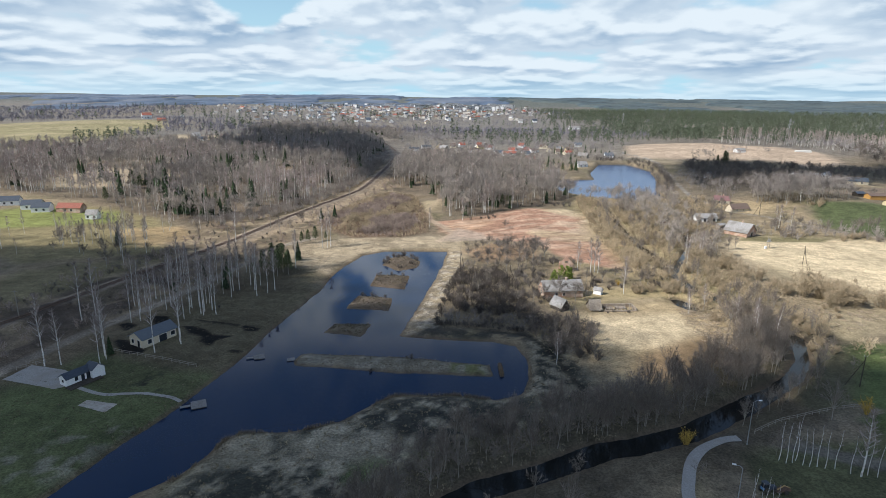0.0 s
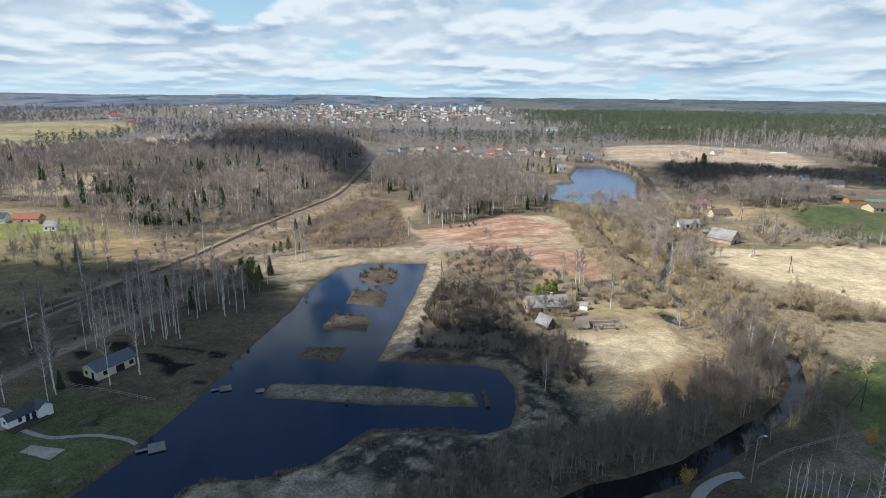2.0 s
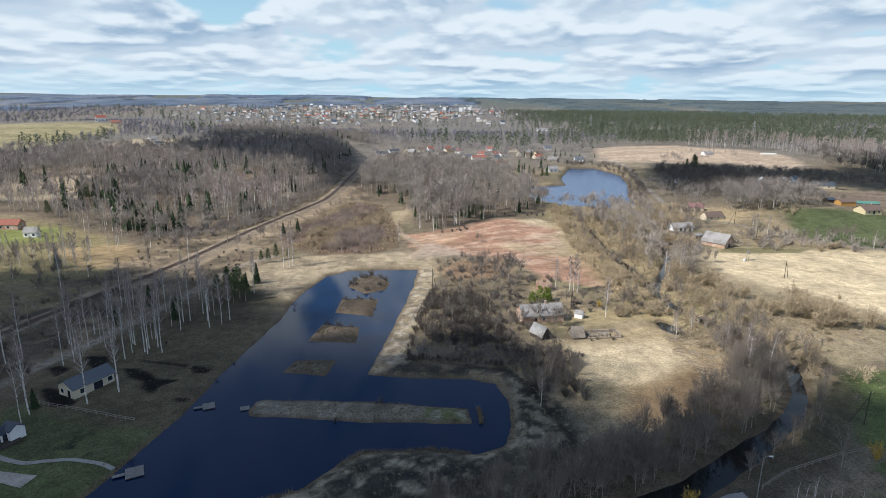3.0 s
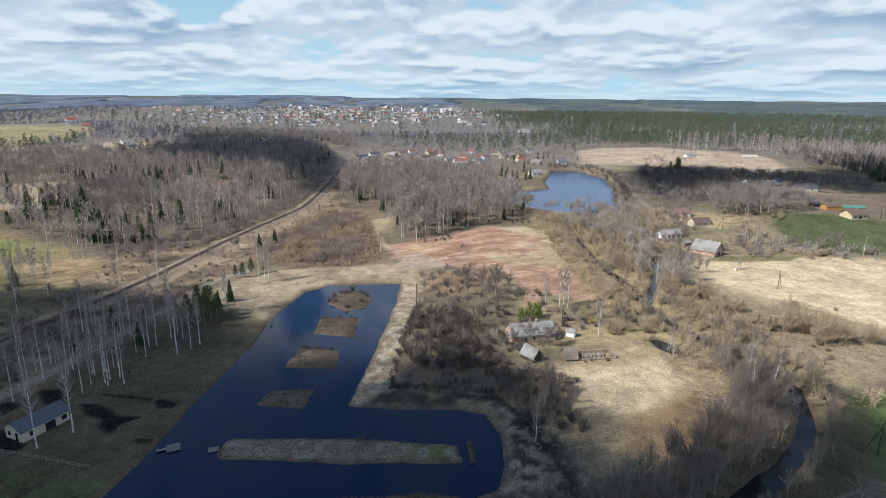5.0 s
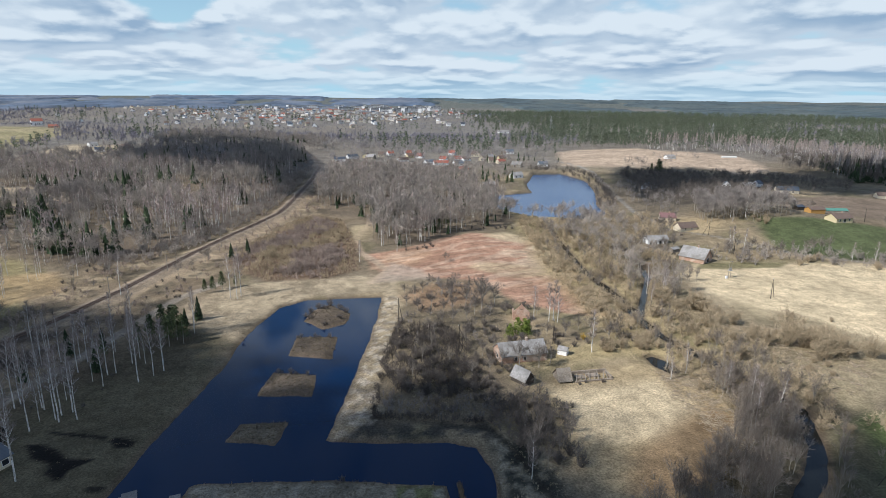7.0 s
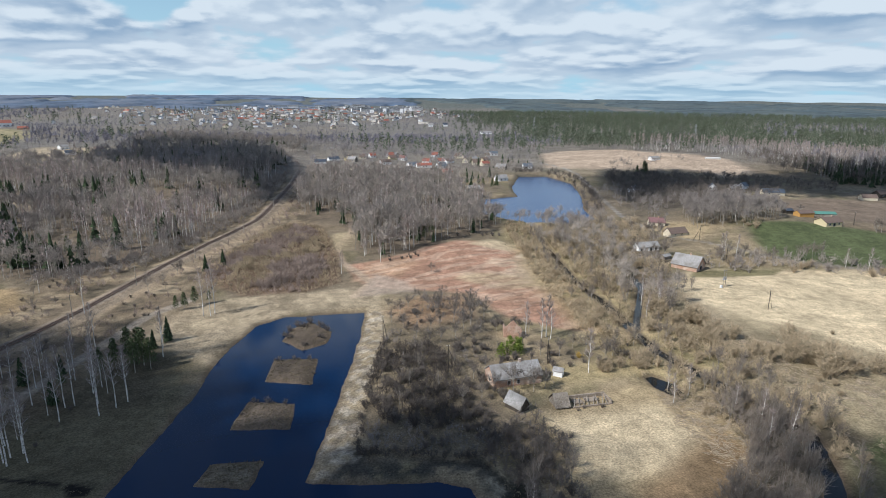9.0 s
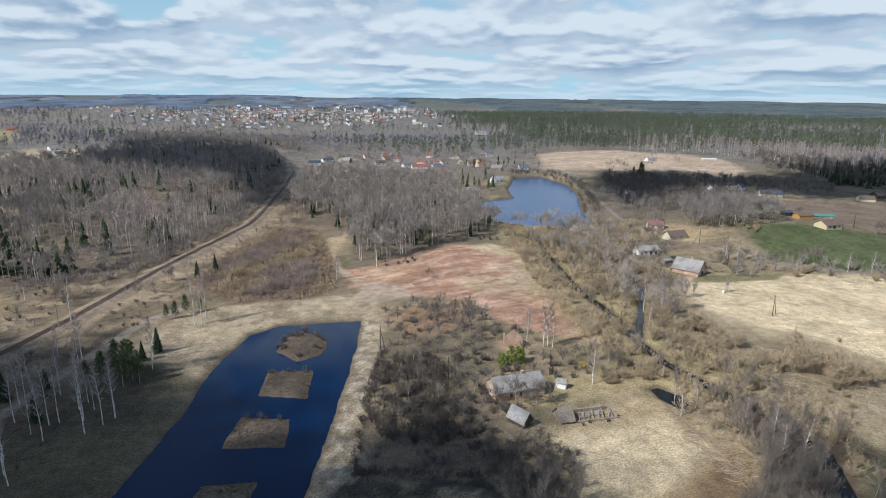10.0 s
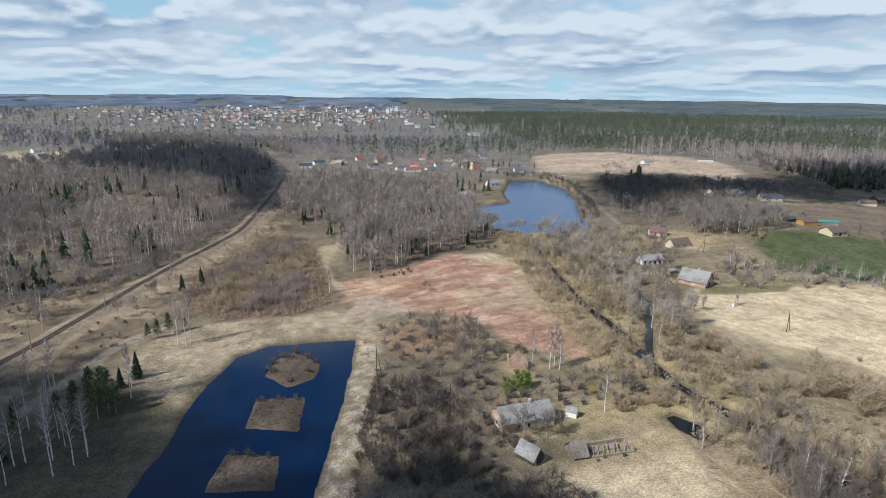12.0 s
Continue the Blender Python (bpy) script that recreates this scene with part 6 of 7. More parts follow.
collapsing_barn()
brick_ruin()
house("red_roofed_house", 199, 413, -18, 10, 7, 2.8, 2.6, CREAM_WALL, ROOF_PURPLE, "pink house with a purple-brown roof", 0.4, [("l", 0, 1.0, 1.0, 1.2), ("f", -2, 1, 1, 1.2), ("f", 2, 1, 1, 1.2)], 1.0)
house("grey_cottage", 198, 387, 12, 13, 7, 2.2, 2.8, CREAM_WALL, ROOF_BROWN, "low cream cottage with a mossy grey-brown roof", 0.4, [("f", -3, 0.9, 0.9, 1.1), ("f", 2, 0.9, 0.9, 1.1)])
house("long_stable", 165, 361, 4, 13, 6, 2.6, 2.0, WHITE_WALL, ROOF_GREY, "long low stable with a grey roof and dark openings", 0.5, [("f", -4.5, 0.1, 1.5, 1.9), ("f", -1.5, 0.1, 1.5, 1.9), ("f", 1.5, 0.1, 1.5, 1.9), ("f", 4.5, 0.1, 1.5, 1.9)], category="stable")
house("barn", 169, 324, -52, 13, 11, 2.6, 4.4, BRICK, ROOF_GREY, "big barn with a steep grey roof and brick gable", 0.5, [("r", 0, 0.1, 2.2, 2.2)], 1.0, category="barn")
house("lean_shed", 166, 341, 20, 5, 3, 1.8, 0.9, GREY_WALL, ROOF_GREY, "small grey shed by the barn", 0.3, category="shed")
house("yellow_house", 304, 386, 10, 14, 9, 2.9, 2.6, YELLOW_WALL, ROOF_BROWN, "yellow house with a brown roof on a green lawn", 0.5, [("f", -4, 1, 1.2, 1.3), ("f", 0, 0.2, 2, 2.1), ("f", 4, 1, 1.2, 1.3), ("r", 0, 1, 1.2, 1.3)], 2.0)
house("orange_shed", 306, 410, 5, 12, 6, 2.8, 1.6, ORANGE_WALL, ROOF_BROWN, "orange timber shed with a brown roof", 0.3, category="shed")
house("green_roofed_shed", 326, 416, -12, 16, 6, 2.4, 1.2, GREY_WALL, ROOF_GREEN, "long shed with a green metal roof", 0.3, category="shed")
house("dark_shed", 302, 421, 5, 6, 5, 2.4, 1.2, DARK_WALL, ROOF_NAVY, "small dark shed with a navy roof", 0.3, category="shed")
house("grey_farmhouse", 375, 530, -20, 18, 9, 2.8, 3.0, CREAM_WALL, ROOF_DARK, "farmhouse with a large grey-blue roof", 0.4, [("f", -4, 1, 1.2, 1.2), ("f", 4, 1, 1.2, 1.2)])
house("far_cottage", 371, 566, 30, 9, 7, 2.8, 3.0, WHITE_WALL, ROOF_DARK, "white cottage with a dark roof", 0.3, [("l", 0, 1, 1, 1.2)])
house("hill_farm", 445, 500, -20, 12, 8, 2.6, 2.6, CREAM_WALL, ROOF_BROWN, "cream house with a brown roof at the field edge", 0.3)
house("lake_cottage", 255, 560, 40, 8, 7, 2.8, 3.2, WHITE_WALL, ROOF_DARK, "white cottage above the lake", 0.3, [("f", 0, 1, 1, 1.2)])
house("field_house", 372, 742, 10, 12, 8, 2.6, 2.4, WHITE_WALL, ROOF_GREY, "pale house among trees on the field", 0.4)
house("polytunnel", 452, 742, -10, 18, 5, 1.2, 1.0, TUNNEL, TUNNEL, "long low white polytunnel on the far field", 0.1, category="greenhouse")
house("boathouse", 108, 577, 10, 11, 8, 2.8, 2.6, CREAM_WALL, ROOF_GREY, "grey-roofed house on the lake point", 0.4)
for i, (x, y, rz, L, W, wm, rm, lb) in enumerate(((2, 737, 70, 9, 8, CREAM_WALL, ROOF_BROWN, "cream house with a brown roof"), (12, 733, 70, 9, 8, CREAM_WALL, ROOF_BROWN, "cream house with a brown roof"), (71, 765, 20, 12, 9, WHITE_WALL, ROOF_DARK, "white house with a dark roof"), (84, 755, 5, 18, 11, WHITE_WALL, ROOF_RED, "white house with a bright red roof"), (120, 795, 30, 12, 10, WHITE_WALL, ROOF_BROWN, "white house with a brown roof"), (-40, 800, 0, 14, 9, WHITE_WALL, ROOF_NAVY, "white house with a blue-black roof"), (-25, 830, 20, 14, 9, WHITE_WALL, ROOF_NAVY, "white house with a blue-black roof"), (160, 760, 20, 10, 8, CREAM_WALL, ROOF_RED, "cream house with a red roof"), (-283, 375, 20, 12, 8, WHITE_WALL, ROOF_NAVY, "modern white house with a dark roof"), (-262, 366, 15, 11, 8, WHITE_WALL, ROOF_NAVY, "modern white house with a dark roof"), (-252, 360, 15, 10, 8, WHITE_WALL, ROOF_NAVY, "modern white house with a dark roof"), (-235, 362, 0, 15, 7, BRICK, ROOF_RED, "long red shed with a red roof"), (-211, 344, 0, 7, 4, WHITE_WALL, ROOF_GREY, "small white garden shed with a grey roof"))):
    house("house", x, y, rz, L, W, 3.0, 2.6, wm, rm, lb, 0.3, [("f", -2, 1, 1.2, 1.3), ("f", 2, 1, 1.2, 1.3)], group="scattered houses")

house("manor", -628, 1258, 35, 18, 14, 8, 5, WHITE_WALL, ROOF_RED, "large pale manor with an orange-red roof on the hill", 0.5, [("f", -9, 2, 1.6, 2.2), ("f", -3, 2, 1.6, 2.2), ("f", 3, 2, 1.6, 2.2), ("f", 9, 2, 1.6, 2.2)], 4.0)
for x, y, rz, L, W, wm, rm, lb in ((-560, 1180, 10, 16, 8, BRICK, ROOF_RED, "long red-roofed barn on the hill"), (-360, 880, 30, 12, 9, WHITE_WALL, ROOF_NAVY, "white house with a dark roof at the wood edge"), (-335, 905, 10, 12, 9, CREAM_WALL, ROOF_BROWN, "cream house with a brown roof at the wood edge"), (-390, 930, 50, 11, 9, WHITE_WALL, ROOF_GREY, "white house with a grey roof at the wood edge"), (282, 1290, 5, 22, 12, WHITE_WALL, ROOF_GREY, "white house in a forest clearing"), (-215, 565, 35, 9, 6, GREY_WALL, ROOF_GREY, "small grey cottage in the wood"), (100, 690, 15, 13, 9, CREAM_WALL, ROOF_RED, "cream house with a red roof by the lake"), (60, 720, -10, 12, 9, WHITE_WALL, ROOF_DARK, "white house with a dark roof by the lake"), (40, 790, 10, 13, 9, WHITE_WALL, ROOF_BROWN, "white house with a brown roof in the village"), (150, 640, 20, 12, 8, WHITE_WALL, ROOF_GREY, "long pale shed on the lake point"), (350, 552, 15, 10, 7, DARK_WALL, ROOF_GREY, "dark barn in the valley"), (335, 560, 60, 9, 7, WHITE_WALL, ROOF_DARK, "white cottage in the valley"), (470, 512, 10, 14, 8, DARK_WALL, ROOF_BROWN, "dark farm building at the forest edge"), (490, 505, -30, 10, 8, WHITE_WALL, ROOF_GREY, "white farmhouse at the forest edge")):
    house("house", x, y, rz, L, W, 3.2, 3.0, wm, rm, lb, 0.3, [("f", -2.5, 1, 1.3, 1.4), ("f", 2.5, 1, 1.3, 1.4)], group="scattered houses")

# the village at the head of the lake
random.seed(23)
for i in range(26):
    x, y = random.uniform(-20, 215), random.uniform(690, 880)
    if float(depth_in(np.array([x]), np.array([y]), LAKE)[0]) > -14:
        continue
    wm, rm, lb = random.choice(((WHITE_WALL, ROOF_DARK, "white village house with a dark roof"), (CREAM_WALL, ROOF_BROWN, "cream village house with a brown roof"), (WHITE_WALL, ROOF_RED, "white village house with a red roof"), (GREY_WALL, ROOF_GREY, "grey timber village house with a grey roof"), (YELLOW_WALL, ROOF_BROWN, "yellow village house with a brown roof")))
    house("village_house", x, y, random.choice((0, 20, 75, 95, -30)), random.uniform(8, 12), random.uniform(7, 9), 3.2, 3.2, wm, rm, lb, 0.4, [("f", -2, 1, 1.2, 1.3), ("f", 2, 1, 1.2, 1.3), ("l", 0, 1, 1.2, 1.3)], random.uniform(-2, 2), group="village houses")
# the town
random.seed(21)
town_models = []
for wm, rm, lb in ((WHITE_WALL, ROOF_BROWN, "white town house with a brown roof"), (CREAM_WALL, ROOF_BROWN, "cream town house with a brown roof"), (WHITE_WALL, ROOF_GREY, "white town house with a grey roof"), (WHITE_WALL, ROOF_NAVY, "white town house with a dark roof")):
    town_models.append([wm, rm, lb, None])
for i in range(290):
    d = 1350 + 1500 * random.random() ** 0.6
    px = random.gauss(-190, 230) * d / 1800
    x, y = px, d
    k = random.choice(town_models)
    rz = random.choice((0, 90, 20, 110, -30))
    if k[3] is None:
        k[3] = house("town_house", x, y, rz, 11, 9, 4.5, 4.0, k[0], k[1], k[2], 0.4, group="town houses")
    else:
        copy_thing(k[3], pose(x, y, hz(x, y), 0, 0, rz))
s = Shape()
for k, (L, W, h1, h2) in enumerate(((8, 5, 5, 9), (7, 5, 4, 8), (14, 6, 6, 7))):
    for i in range(150 if k < 2 else 40):
        d = 1500 + 1450 * random.random() ** 0.6
        x, y = random.gauss(-150, 210) * d / 1800, d
        z, a = hz(x, y), random.choice((0, 0.4, -0.5, 1.57))
        u, w = Vector((math.cos(a), math.sin(a))), Vector((-math.sin(a), math.cos(a)))
        at = lambda p, q, t: (x + u.x * p + w.x * q, y + u.y * p + w.y * q, z + t)
        rs = random.choice((1, 2, 2, 3))
        for sq in (-1, 1):
            s.face((at(-L, sq * W, 0), at(L, sq * W, 0), at(L, sq * W, h1), at(-L, sq * W, h1)), 0)
            s.face((at(-L, sq * W, h1), at(L, sq * W, h1), at(L, 0, h2), at(-L, 0, h2)), rs)
            s.face((at(sq * L, -W, 0), at(sq * L, W, 0), at(sq * L, W, h1), at(sq * L, 0, h2), at(sq * L, -W, h1)), 0)
tagged(new("town_roofs", s.mesh("town_roofs", [TOWN_WALL, ROOF_RED, ROOF_GREY, ROOF_BROWN])), "small pale and brown houses of the town, far off", "houses", kind="stuff")
block = None
for i in range(60):
    y = random.uniform(2450, 3000)
    x = random.uniform(-560, 330)
    if block is None:
        block = thing("apartment_block", x, y, hz(x, y), 0, "pale apartment block with a flat roof", "building", "town blocks")
        part("wall", Shape().box(-28, -7, -2, 28, 7, 15), WHITE_WALL, block)
        part("roof", Shape().box(-28.4, -7.4, 15, 28.4, 7.4, 16), ROOF_GREY, block)
        for q in range(5):
            part("window_band", Shape().box(-27, -7.1, 1.5 + q * 2.8, 27, -7.0, 2.9 + q * 2.8), GLASS, block)
    else:
        o = copy_thing(block, pose(x, y, hz(x, y), 0, 0, random.choice((0, 0, 15, 80))))
        o.scale = (random.uniform(0.5, 1.2), 1, random.uniform(0.7, 1.3))

# ---- railway ----


def smooth_line(pts, n):
    out = []
    for i in range(len(pts) - 1):
        p0, p1, p2, p3 = (Vector(pts[max(0, min(len(pts) - 1, i + k))]) for k in (-1, 0, 1, 2))
        for j in range(n):
            t = j / n
            out.append(0.5 * (2 * p1 + (p2 - p0) * t + (2 * p0 - 5 * p1 + 4 * p2 - p3) * t * t + (3 * p1 - p0 - 3 * p2 + p3) * t ** 3))
    out.append(Vector(pts[-1]))
    return out


track = smooth_line(RAIL, 14)
railway = thing("railway_track", 0, 0, 0, 0, "single rusty railway track on gravel ballast", "railway")
s, sl = [Shape(), Shape()], Shape()
for i in range(len(track) - 1):
    p, q = track[i], track[i + 1]
    d = (q - p).normalized()
    nrm = Vector((-d.y, d.x))
    for k, sd in enumerate((-0.8, 0.8)):
        pa, qa = p + nrm * sd, q + nrm * sd
        za, zb = hz(*p) + 0.35, hz(*q) + 0.35
        w = nrm * 0.09
        s[k].face([(*(pa - w), za), (*(qa - w), zb), (*(qa + w), zb), (*(pa + w), za)])
        s[k].face([(*(pa - w), za - 0.2), (*(qa - w), zb - 0.2), (*(qa - w), zb), (*(pa - w), za)])
        s[k].face([(*(pa + w), za - 0.2), (*(qa + w), zb - 0.2), (*(qa + w), zb), (*(pa + w), za)])
part("rail", s[0], RUST, railway)
part("rail", s[1], RUST, railway)
poles = None
for i, (x, y) in enumerate(((-142, 183), (-132, 212), (-120, 247), (-108, 284), (-98, 323), (-85, 372), (-70, 430), (-60, 500), (-55, 590))):
    if poles is None:
        poles = thing("line_pole", x, y, hz(x, y), 0, "weathered wooden line pole beside the railway", "pole", "poles along the railway")
        part("post", Shape().tube([(0, 0, -0.3), (0, 0, 9.5)], [0.17, 0.12], 7), TIMBER, poles)
        part("crossarm", Shape().box(-0.9, -0.07, 8.9, 0.9, 0.07, 9.05), TIMBER, poles)
    else:
        copy_thing(poles, pose(x, y, hz(x, y), 0, 0, 20))

# ---- laid paths and yards ----


def laid(name, line, half, mat, label, lift=0.07, n=10):
    s = Shape()
    p = smooth_line(line, n)
    a, q = ribbon([tuple(v) for v in p], half)
    for k in range(len(p) - 1):
        s.face([(*a[k], hz(*a[k]) + lift), (*q[k], hz(*q[k]) + lift), (*q[k + 1], hz(*q[k + 1]) + lift), (*a[k + 1], hz(*a[k + 1]) + lift)])
    return tagged(new(name, s.mesh(name, [mat])), label, "path", kind="structure")


def yard(name, poly, mat, label, lift=0.07):
    bm = bmesh.new()
    f = bm.faces.new([bm.verts.new((x, y, 0)) for x, y in poly])
    bmesh.ops.triangulate(bm, faces=[f])
    for _ in range(3):
        bmesh.ops.subdivide_edges(bm, edges=bm.edges[:], cuts=1, use_grid_fill=True)
    for v in bm.verts:
        v.co.z = hz(v.co.x, v.co.y) + lift
    me = bpy.data.meshes.new(name)
    bm.to_mesh(me)
    bm.free()
    me.materials.append(mat)
    return tagged(new(name, me), label, "yard", kind="structure")


PATH_GRAVEL = material("path_gravel", (0.34, 0.33, 0.31), 0.95, 3, 0.2, (0.30, 0.28, 0.25), coarse=0.3)
SAND_PIT = material("pale_sand", (0.37, 0.34, 0.30), 0.95, 2, 0.2, (0.46, 0.43, 0.38), coarse=0.6)
laid("garden_path", [(-96.5, 138.2), (-92, 136), (-86, 134), (-81, 134.6), (-76, 135), (-70, 133.5), (-65.5, 131.8)], 0.62, PATH_GRAVEL, "pale gravel garden path down to the dock")
yard("gravel_yard", [(-117, 141), (-115, 149.5), (-104, 147), (-99.5, 144.5), (-97, 138.5), (-100, 136)], PATH_GRAVEL, "pale gravel yard beside the cabin")
yard("sand_patch", [(-89, 128), (-88.5, 131), (-80, 129.5), (-81, 125.5)], SAND_PIT, "patch of pale sand in the lawn")
laid("drive_road", [(44, 66), (46, 82), (47.5, 95), (50, 102), (53.5, 108.5), (58, 113.4), (63.5, 116.4), (67.5, 117)], 1.25, PATH_GRAVEL, "curved pale gravel drive", 0.14)

# ---- docks and lamps ----
dock = thing("dock", -60.6, 130.6, 0, 25, "grey timber floating dock with a gangway", "dock", "docks on the pond")
for i in range(9):
    part("plank", Shape().box(-1.7 + i * 0.4, -2.0, 0.25, -1.315 + i * 0.4, 2.0, 0.32), DECKING, dock)
part("float", Shape().box(-1.6, -1.9, -0.15, 1.8, 1.9, 0.25), DARK_WALL, dock)
part("gangway", Shape().box(-4.2, -0.5, 0.3, -1.75, 0.5, 0.4), DECKING, dock)
copy_thing(dock, pose(-54.0, 158.2, 0, 0, 0, 20)).scale = (0.85, 0.8, 1.0)
lamp = thing("street_lamp", 68, 114.5, hz(68, 114.5), 0, "tall grey street lamp beside the drive", "street lamp", "street lamps")
part("post", Shape().tube([(0, 0, -0.2), (0, 0, 10.5)], [0.12, 0.07], 8), STEEL, lamp)
part("arm", Shape().tube([(0, 0, 10.4), (0.5, 0, 10.8), (1.3, 0, 10.9)], [0.05, 0.045, 0.04], 6), STEEL, lamp)
part("head", Shape().box(1.1, -0.15, 10.82, 1.8, 0.15, 10.98), WHITE_WALL, lamp)
copy_thing(lamp, pose(54, 91, hz(54, 91), 0, 0, 160))

platform = thing("swim_platform", -44.2, 156.8, 0, 15, "small grey timber platform moored at the long island", "dock", "docks on the pond")
part("float", Shape().box(-1.1, -0.9, -0.1, 1.1, 0.9, 0.2), DARK_WALL, platform)
for i in range(5):
    part("plank", Shape().box(-1.15 + i * 0.46, -1.0, 0.2, -0.73 + i * 0.46, 1.0, 0.27), DECKING, platform)
x, y = in_poly([(-124, 120), (-100, 240), (-57, 262), (-52, 215), (-60, 150), (-72, 105)], 2600, 132)
x2, y2 = along(POND + POND[:1], 1500, 0.5, 4.0, 133)
xs, ys = [x, x2], [y, y2]
for k, isl in enumerate(ISLANDS):
    a, q = in_poly(isl, 700, 134 + k)
    xs.append(a)
    ys.append(q)
scatter("bank_grass", [tuft.triangles()], rows_for(np.concatenate(xs), np.concatenate(ys), 140, 0.45, 1.0), [material("dull_grass", (0.175, 0.148, 0.10), 0.95, 0.3, 0.5, island=0.5)], "dull winter grass tufts on banks and islands", "grass")

# ---- fences, line poles and machines ----


def fence(line, spacing, label):
    ob = thing("fence", line[0][0], line[0][1], 0, 0, label, "fence", "wooden fences")
    base = Vector(line[0])
    pts = []
    for a, q in zip(line[:-1], line[1:]):
        a, q = Vector(a), Vector(q)
        k = max(1, round((q - a).length / spacing))
        pts += [a.lerp(q, i / k) for i in range(k)]
    pts.append(Vector(line[-1]))
    for p in pts:
        z = hz(*p)
        part("post", Shape().tube([(*(p - base), z - 0.2), (*(p - base), z + 1.2)], [0.09, 0.08], 5), TIMBER, ob)
    for p, q in zip(pts[:-1], pts[1:]):
        for h in (0.55, 1.05):
            part("rail", Shape().tube([(*(p - base), hz(*p) + h), (*(q - base), hz(*q) + h)], [0.06, 0.06], 4), TIMBER, ob)


fence([(72, 119), (81, 124), (88, 126.5), (97, 129.5), (108, 131.5)], 2.6, "weathered post-and-rail fence along the field")
fence([(-97, 159), (-86, 155.5), (-77, 152.5), (-69, 150)], 3.0, "low weathered garden fence below the bungalow")
fence([(-117, 146.5), (-112, 151)], 2.0, "short dark gate fence at the yard")

pole = None
for x, y, k in ((112, 142, 1.0), (168, 262, 1.0), (60, 225, 0.8), (27, 224, 0.75), (196, 332, 0.9), (325, 388, 1.0), (329, 473, 1.0), (205, 372, 0.9), (8, 252, 0.8)):
    if pole is None:
        pole = thing("utility_pole", x, y, hz(x, y), 0, "wooden utility pole with a slanting stay", "pole", "utility poles")
        part("post", Shape().tube([(0, 0, -0.3), (0, 0, 9.0)], [0.15, 0.1], 7), DARK_WALL, pole)
        part("stay", Shape().tube([(-3.2, 1.2, -0.2), (-0.1, 0, 7.6)], [0.12, 0.09], 6), DARK_WALL, pole)
        for q in (-0.5, 0.5):
            part("insulator", Shape().tube([(q * 0.4, 0, 8.7), (q, 0, 8.9), (q, 0, 9.1)], [0.03, 0.04, 0.05], 5), WHITE_WALL, pole)
    else:
        copy_thing(pole, pose(x, y, hz(x, y), 0, 0, random.uniform(0, 360)))

mast = thing("transformer_pole", 168, 292, hz(168, 292), 20, "two-legged pole with a grey transformer and white box", "transformer", "")
for sx in (-0.8, 0.8):
    part("leg", Shape().tube([(sx, 0, -0.3), (sx, 0, 8.5)], [0.14, 0.1], 6), TIMBER, mast)
part("crossarm", Shape().box(-1.5, -0.08, 8.0, 1.5, 0.08, 8.2), TIMBER, mast)
part("platform", Shape().box(-1.0, -0.6, 3.6, 1.0, 0.6, 3.75), STEEL, mast)
part("transformer", Shape().box(-0.6, -0.45, 3.75, 0.6, 0.45, 5.0), STEEL, mast)
part("box", Shape().box(-2.4, -0.4, 0, -1.4, 0.4, 1.2), WHITE_WALL, mast)


def pylon(x, y, h, rz):
    ob = thing("power_pylon", x, y, hz(x, y), rz, "grey lattice power pylon rising over the forest", "pylon", "power pylons")
    for sx in (-1, 1):
        for sy in (-1, 1):
            part("leg", Shape().tube([(sx * 3.5, sy * 3.5, 0), (sx * 0.5, sy * 0.5, h)], [0.22, 0.12], 4), STEEL, ob)
    for k in range(6):
        z0, z1 = h * k / 6, h * (k + 1) / 6
        w0, w1 = 3.5 - 3.0 * k / 6, 3.5 - 3.0 * (k + 1) / 6
        s = Shape()
        s.tube([(-w0, -w0, z0), (w1, -w1, z1)], [0.1, 0.1], 3)
        s.tube([(w0, -w0, z0), (-w1, -w1, z1)], [0.1, 0.1], 3)
        s.tube([(-w0, w0, z0), (w1, w1, z1)], [0.1, 0.1], 3)
        part("bracing", s, STEEL, ob)
    for z, w in ((0.78, 5.0), (0.9, 3.6)):
        part("crossarm", Shape().tube([(-w, 0, h * z), (w, 0, h * z)], [0.18, 0.18], 4), STEEL, ob)
    return ob


p0 = pylon(520, 897, 38, 20)
copy_thing(p0, pose(372, 1243, hz(372, 1243), 0, 0, 20))
copy_thing(p0, pose(760, 800, hz(760, 800), 0, 0, 20))


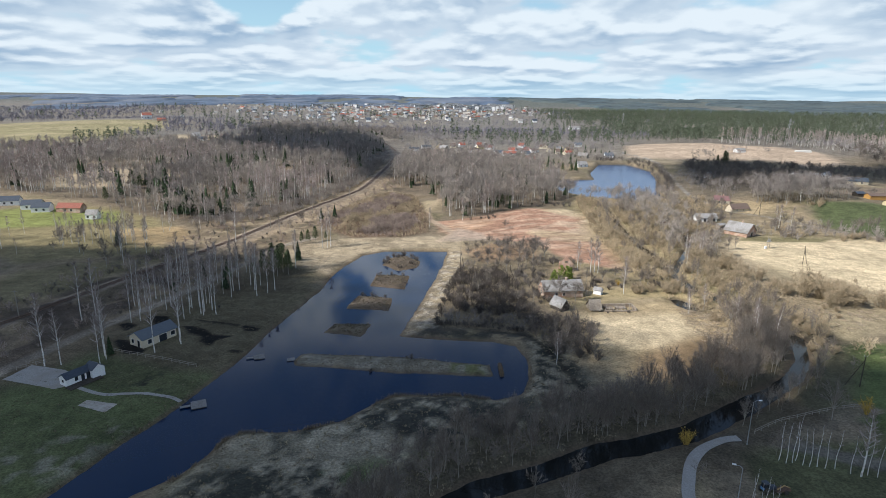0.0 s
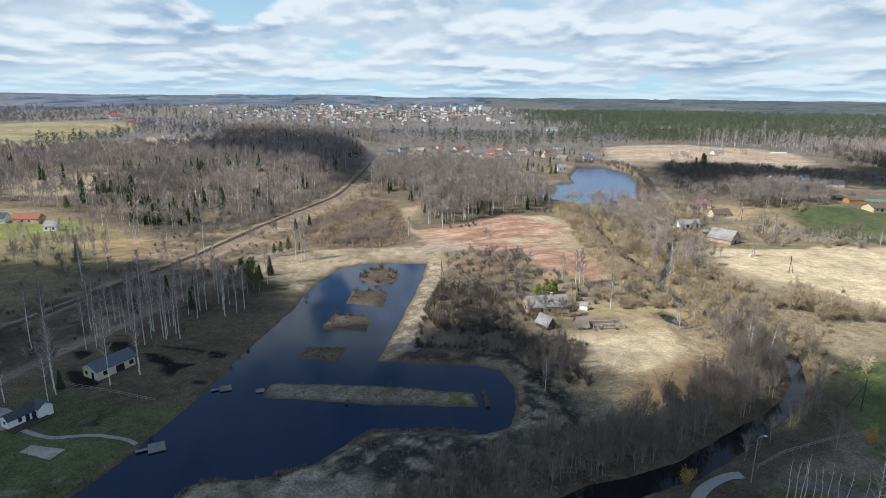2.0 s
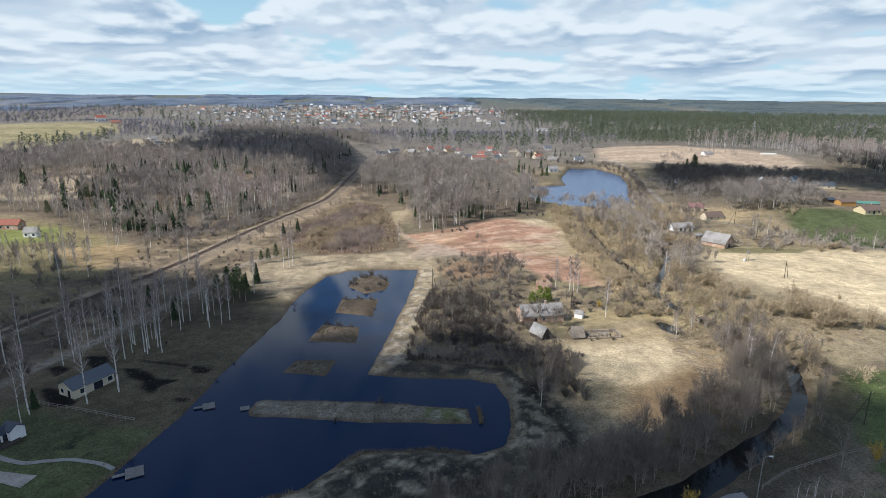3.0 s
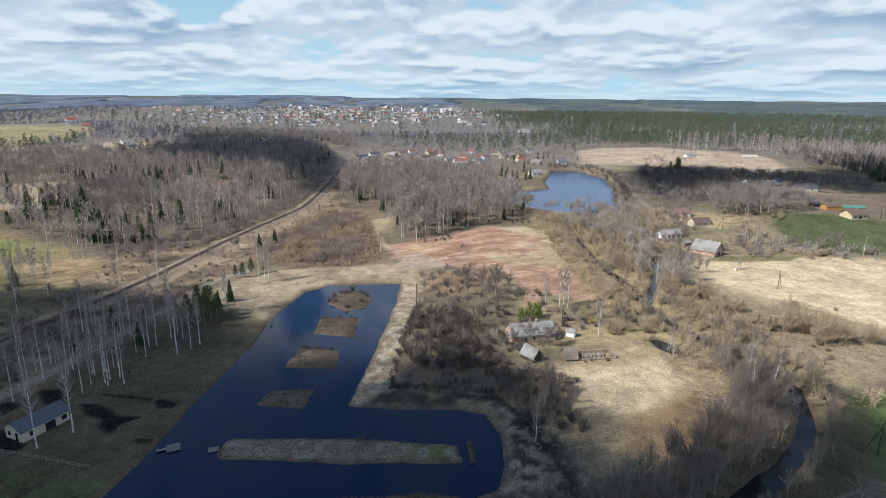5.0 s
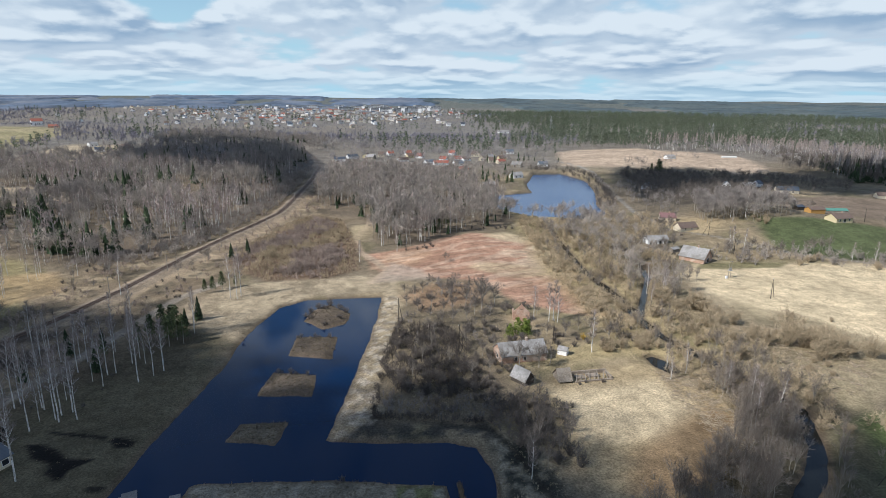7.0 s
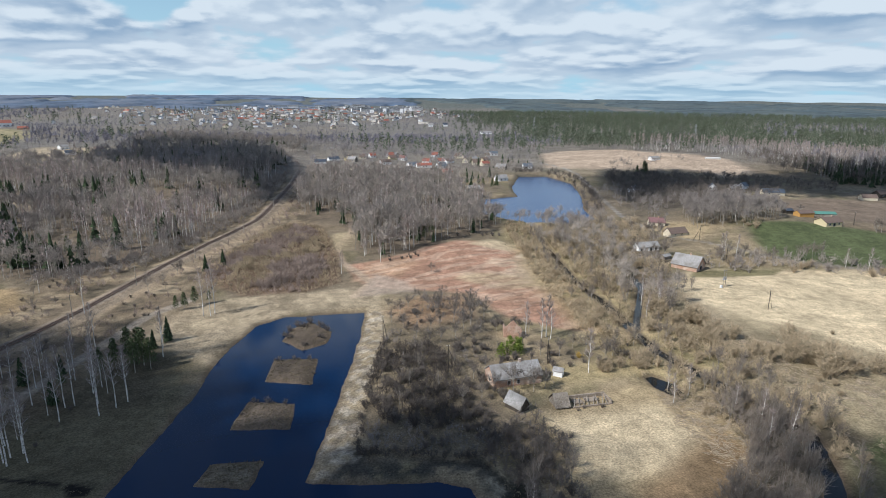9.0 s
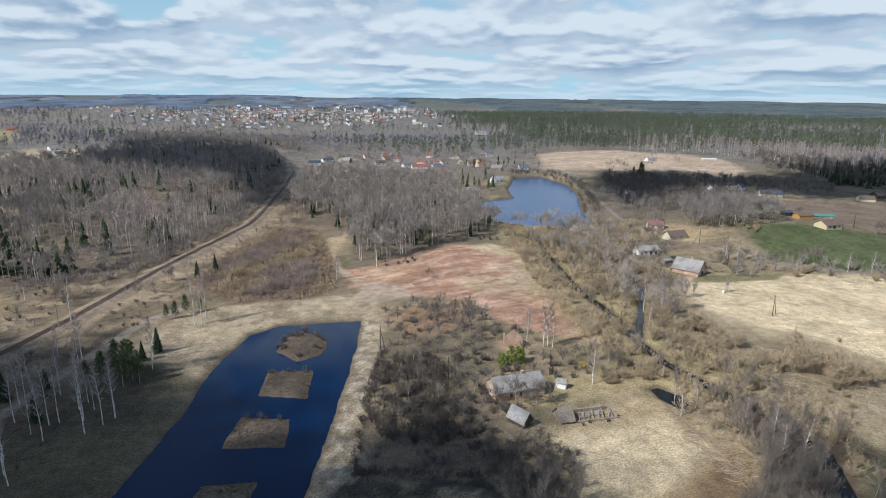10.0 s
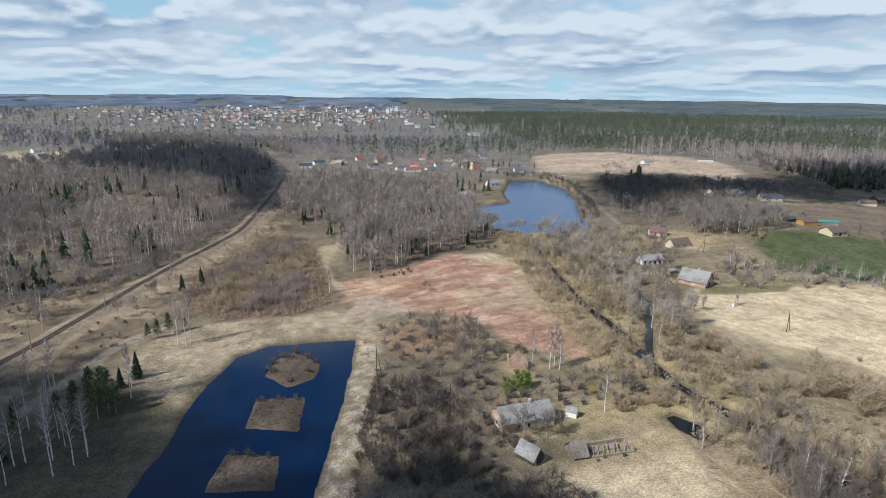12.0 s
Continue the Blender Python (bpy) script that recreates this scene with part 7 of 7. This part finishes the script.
def tractor():
    ob = thing("tractor", 64, 98.5, hz(64, 98.5), 15, "small blue tractor with a cab parked on the grass", "tractor", "")
    part("body", Shape().box(-0.2, -0.4, 0.6, 1.6, 0.4, 1.3), ROOF_NAVY, ob)
    cab = part("cab", Shape().box(-1.3, -0.6, 0.7, -0.2, 0.6, 1.3), material("tractor_blue", (0.10, 0.22, 0.40), 0.5, 3, 0.15), ob)
    part("cab_roof", Shape().box(-1.3, -0.65, 2.2, -0.2, 0.65, 2.35), ROOF_NAVY, cab)
    part("glass", Shape().box(-1.25, -0.55, 1.3, -0.25, 0.55, 2.2), GLASS, cab)
    for x, r, w in ((-0.9, 0.75, 0.3), (1.2, 0.45, 0.22)):
        for sy in (-1, 1):
            part("wheel", Shape().tube([(x, sy * 0.55, r), (x, sy * (0.55 + w * 0.1), r), (x, sy * (0.55 + w), r), (x, sy * (0.56 + w), r)], [0.02, r, r, 0.02], 14), DARK_WALL, ob)
    tr = thing("farm_trailer", 67, 98.6, hz(67, 98.6), 10, "rusty farm implement with a long drawbar", "implement", "")
    part("frame", Shape().box(-1.6, -0.6, 0.5, 1.4, 0.6, 0.75), RUST, tr)
    part("boom", Shape().tube([(-1.4, 0, 0.7), (0.2, 0, 1.5), (1.6, 0, 0.8)], [0.12, 0.12, 0.1], 6), material("machine_ochre", (0.40, 0.27, 0.12), 0.7, 3, 0.3), tr)
    for sy in (-1, 1):
        part("wheel", Shape().tube([(0.2, sy * 0.65, 0.45), (0.2, sy * 0.68, 0.45), (0.2, sy * 0.9, 0.45), (0.2, sy * 0.91, 0.45)], [0.02, 0.45, 0.45, 0.02], 12), DARK_WALL, tr)


tractor()

# cabin terrace and cross wing
house("cabin_wing", -94.0, 144.2, -28, 3.6, 3.4, 2.7, 1.2, WHITE_WALL, ROOF_NAVY, "taller cross wing of the white cabin", 0.2, [("f", 0, 0.1, 1.6, 2.1)], category="cabin")
deck_ob = thing("terrace", -94.3, 139.9, hz(-94.3, 139.9), 62, "dark timber terrace beside the cabin", "terrace", "")
for i in range(9):
    part("plank", Shape().box(-4.4, -1.5 + i * 0.33, 0.05, 4.2, -1.5 + i * 0.33 + 0.29, 0.28), DARK_WALL, deck_ob)
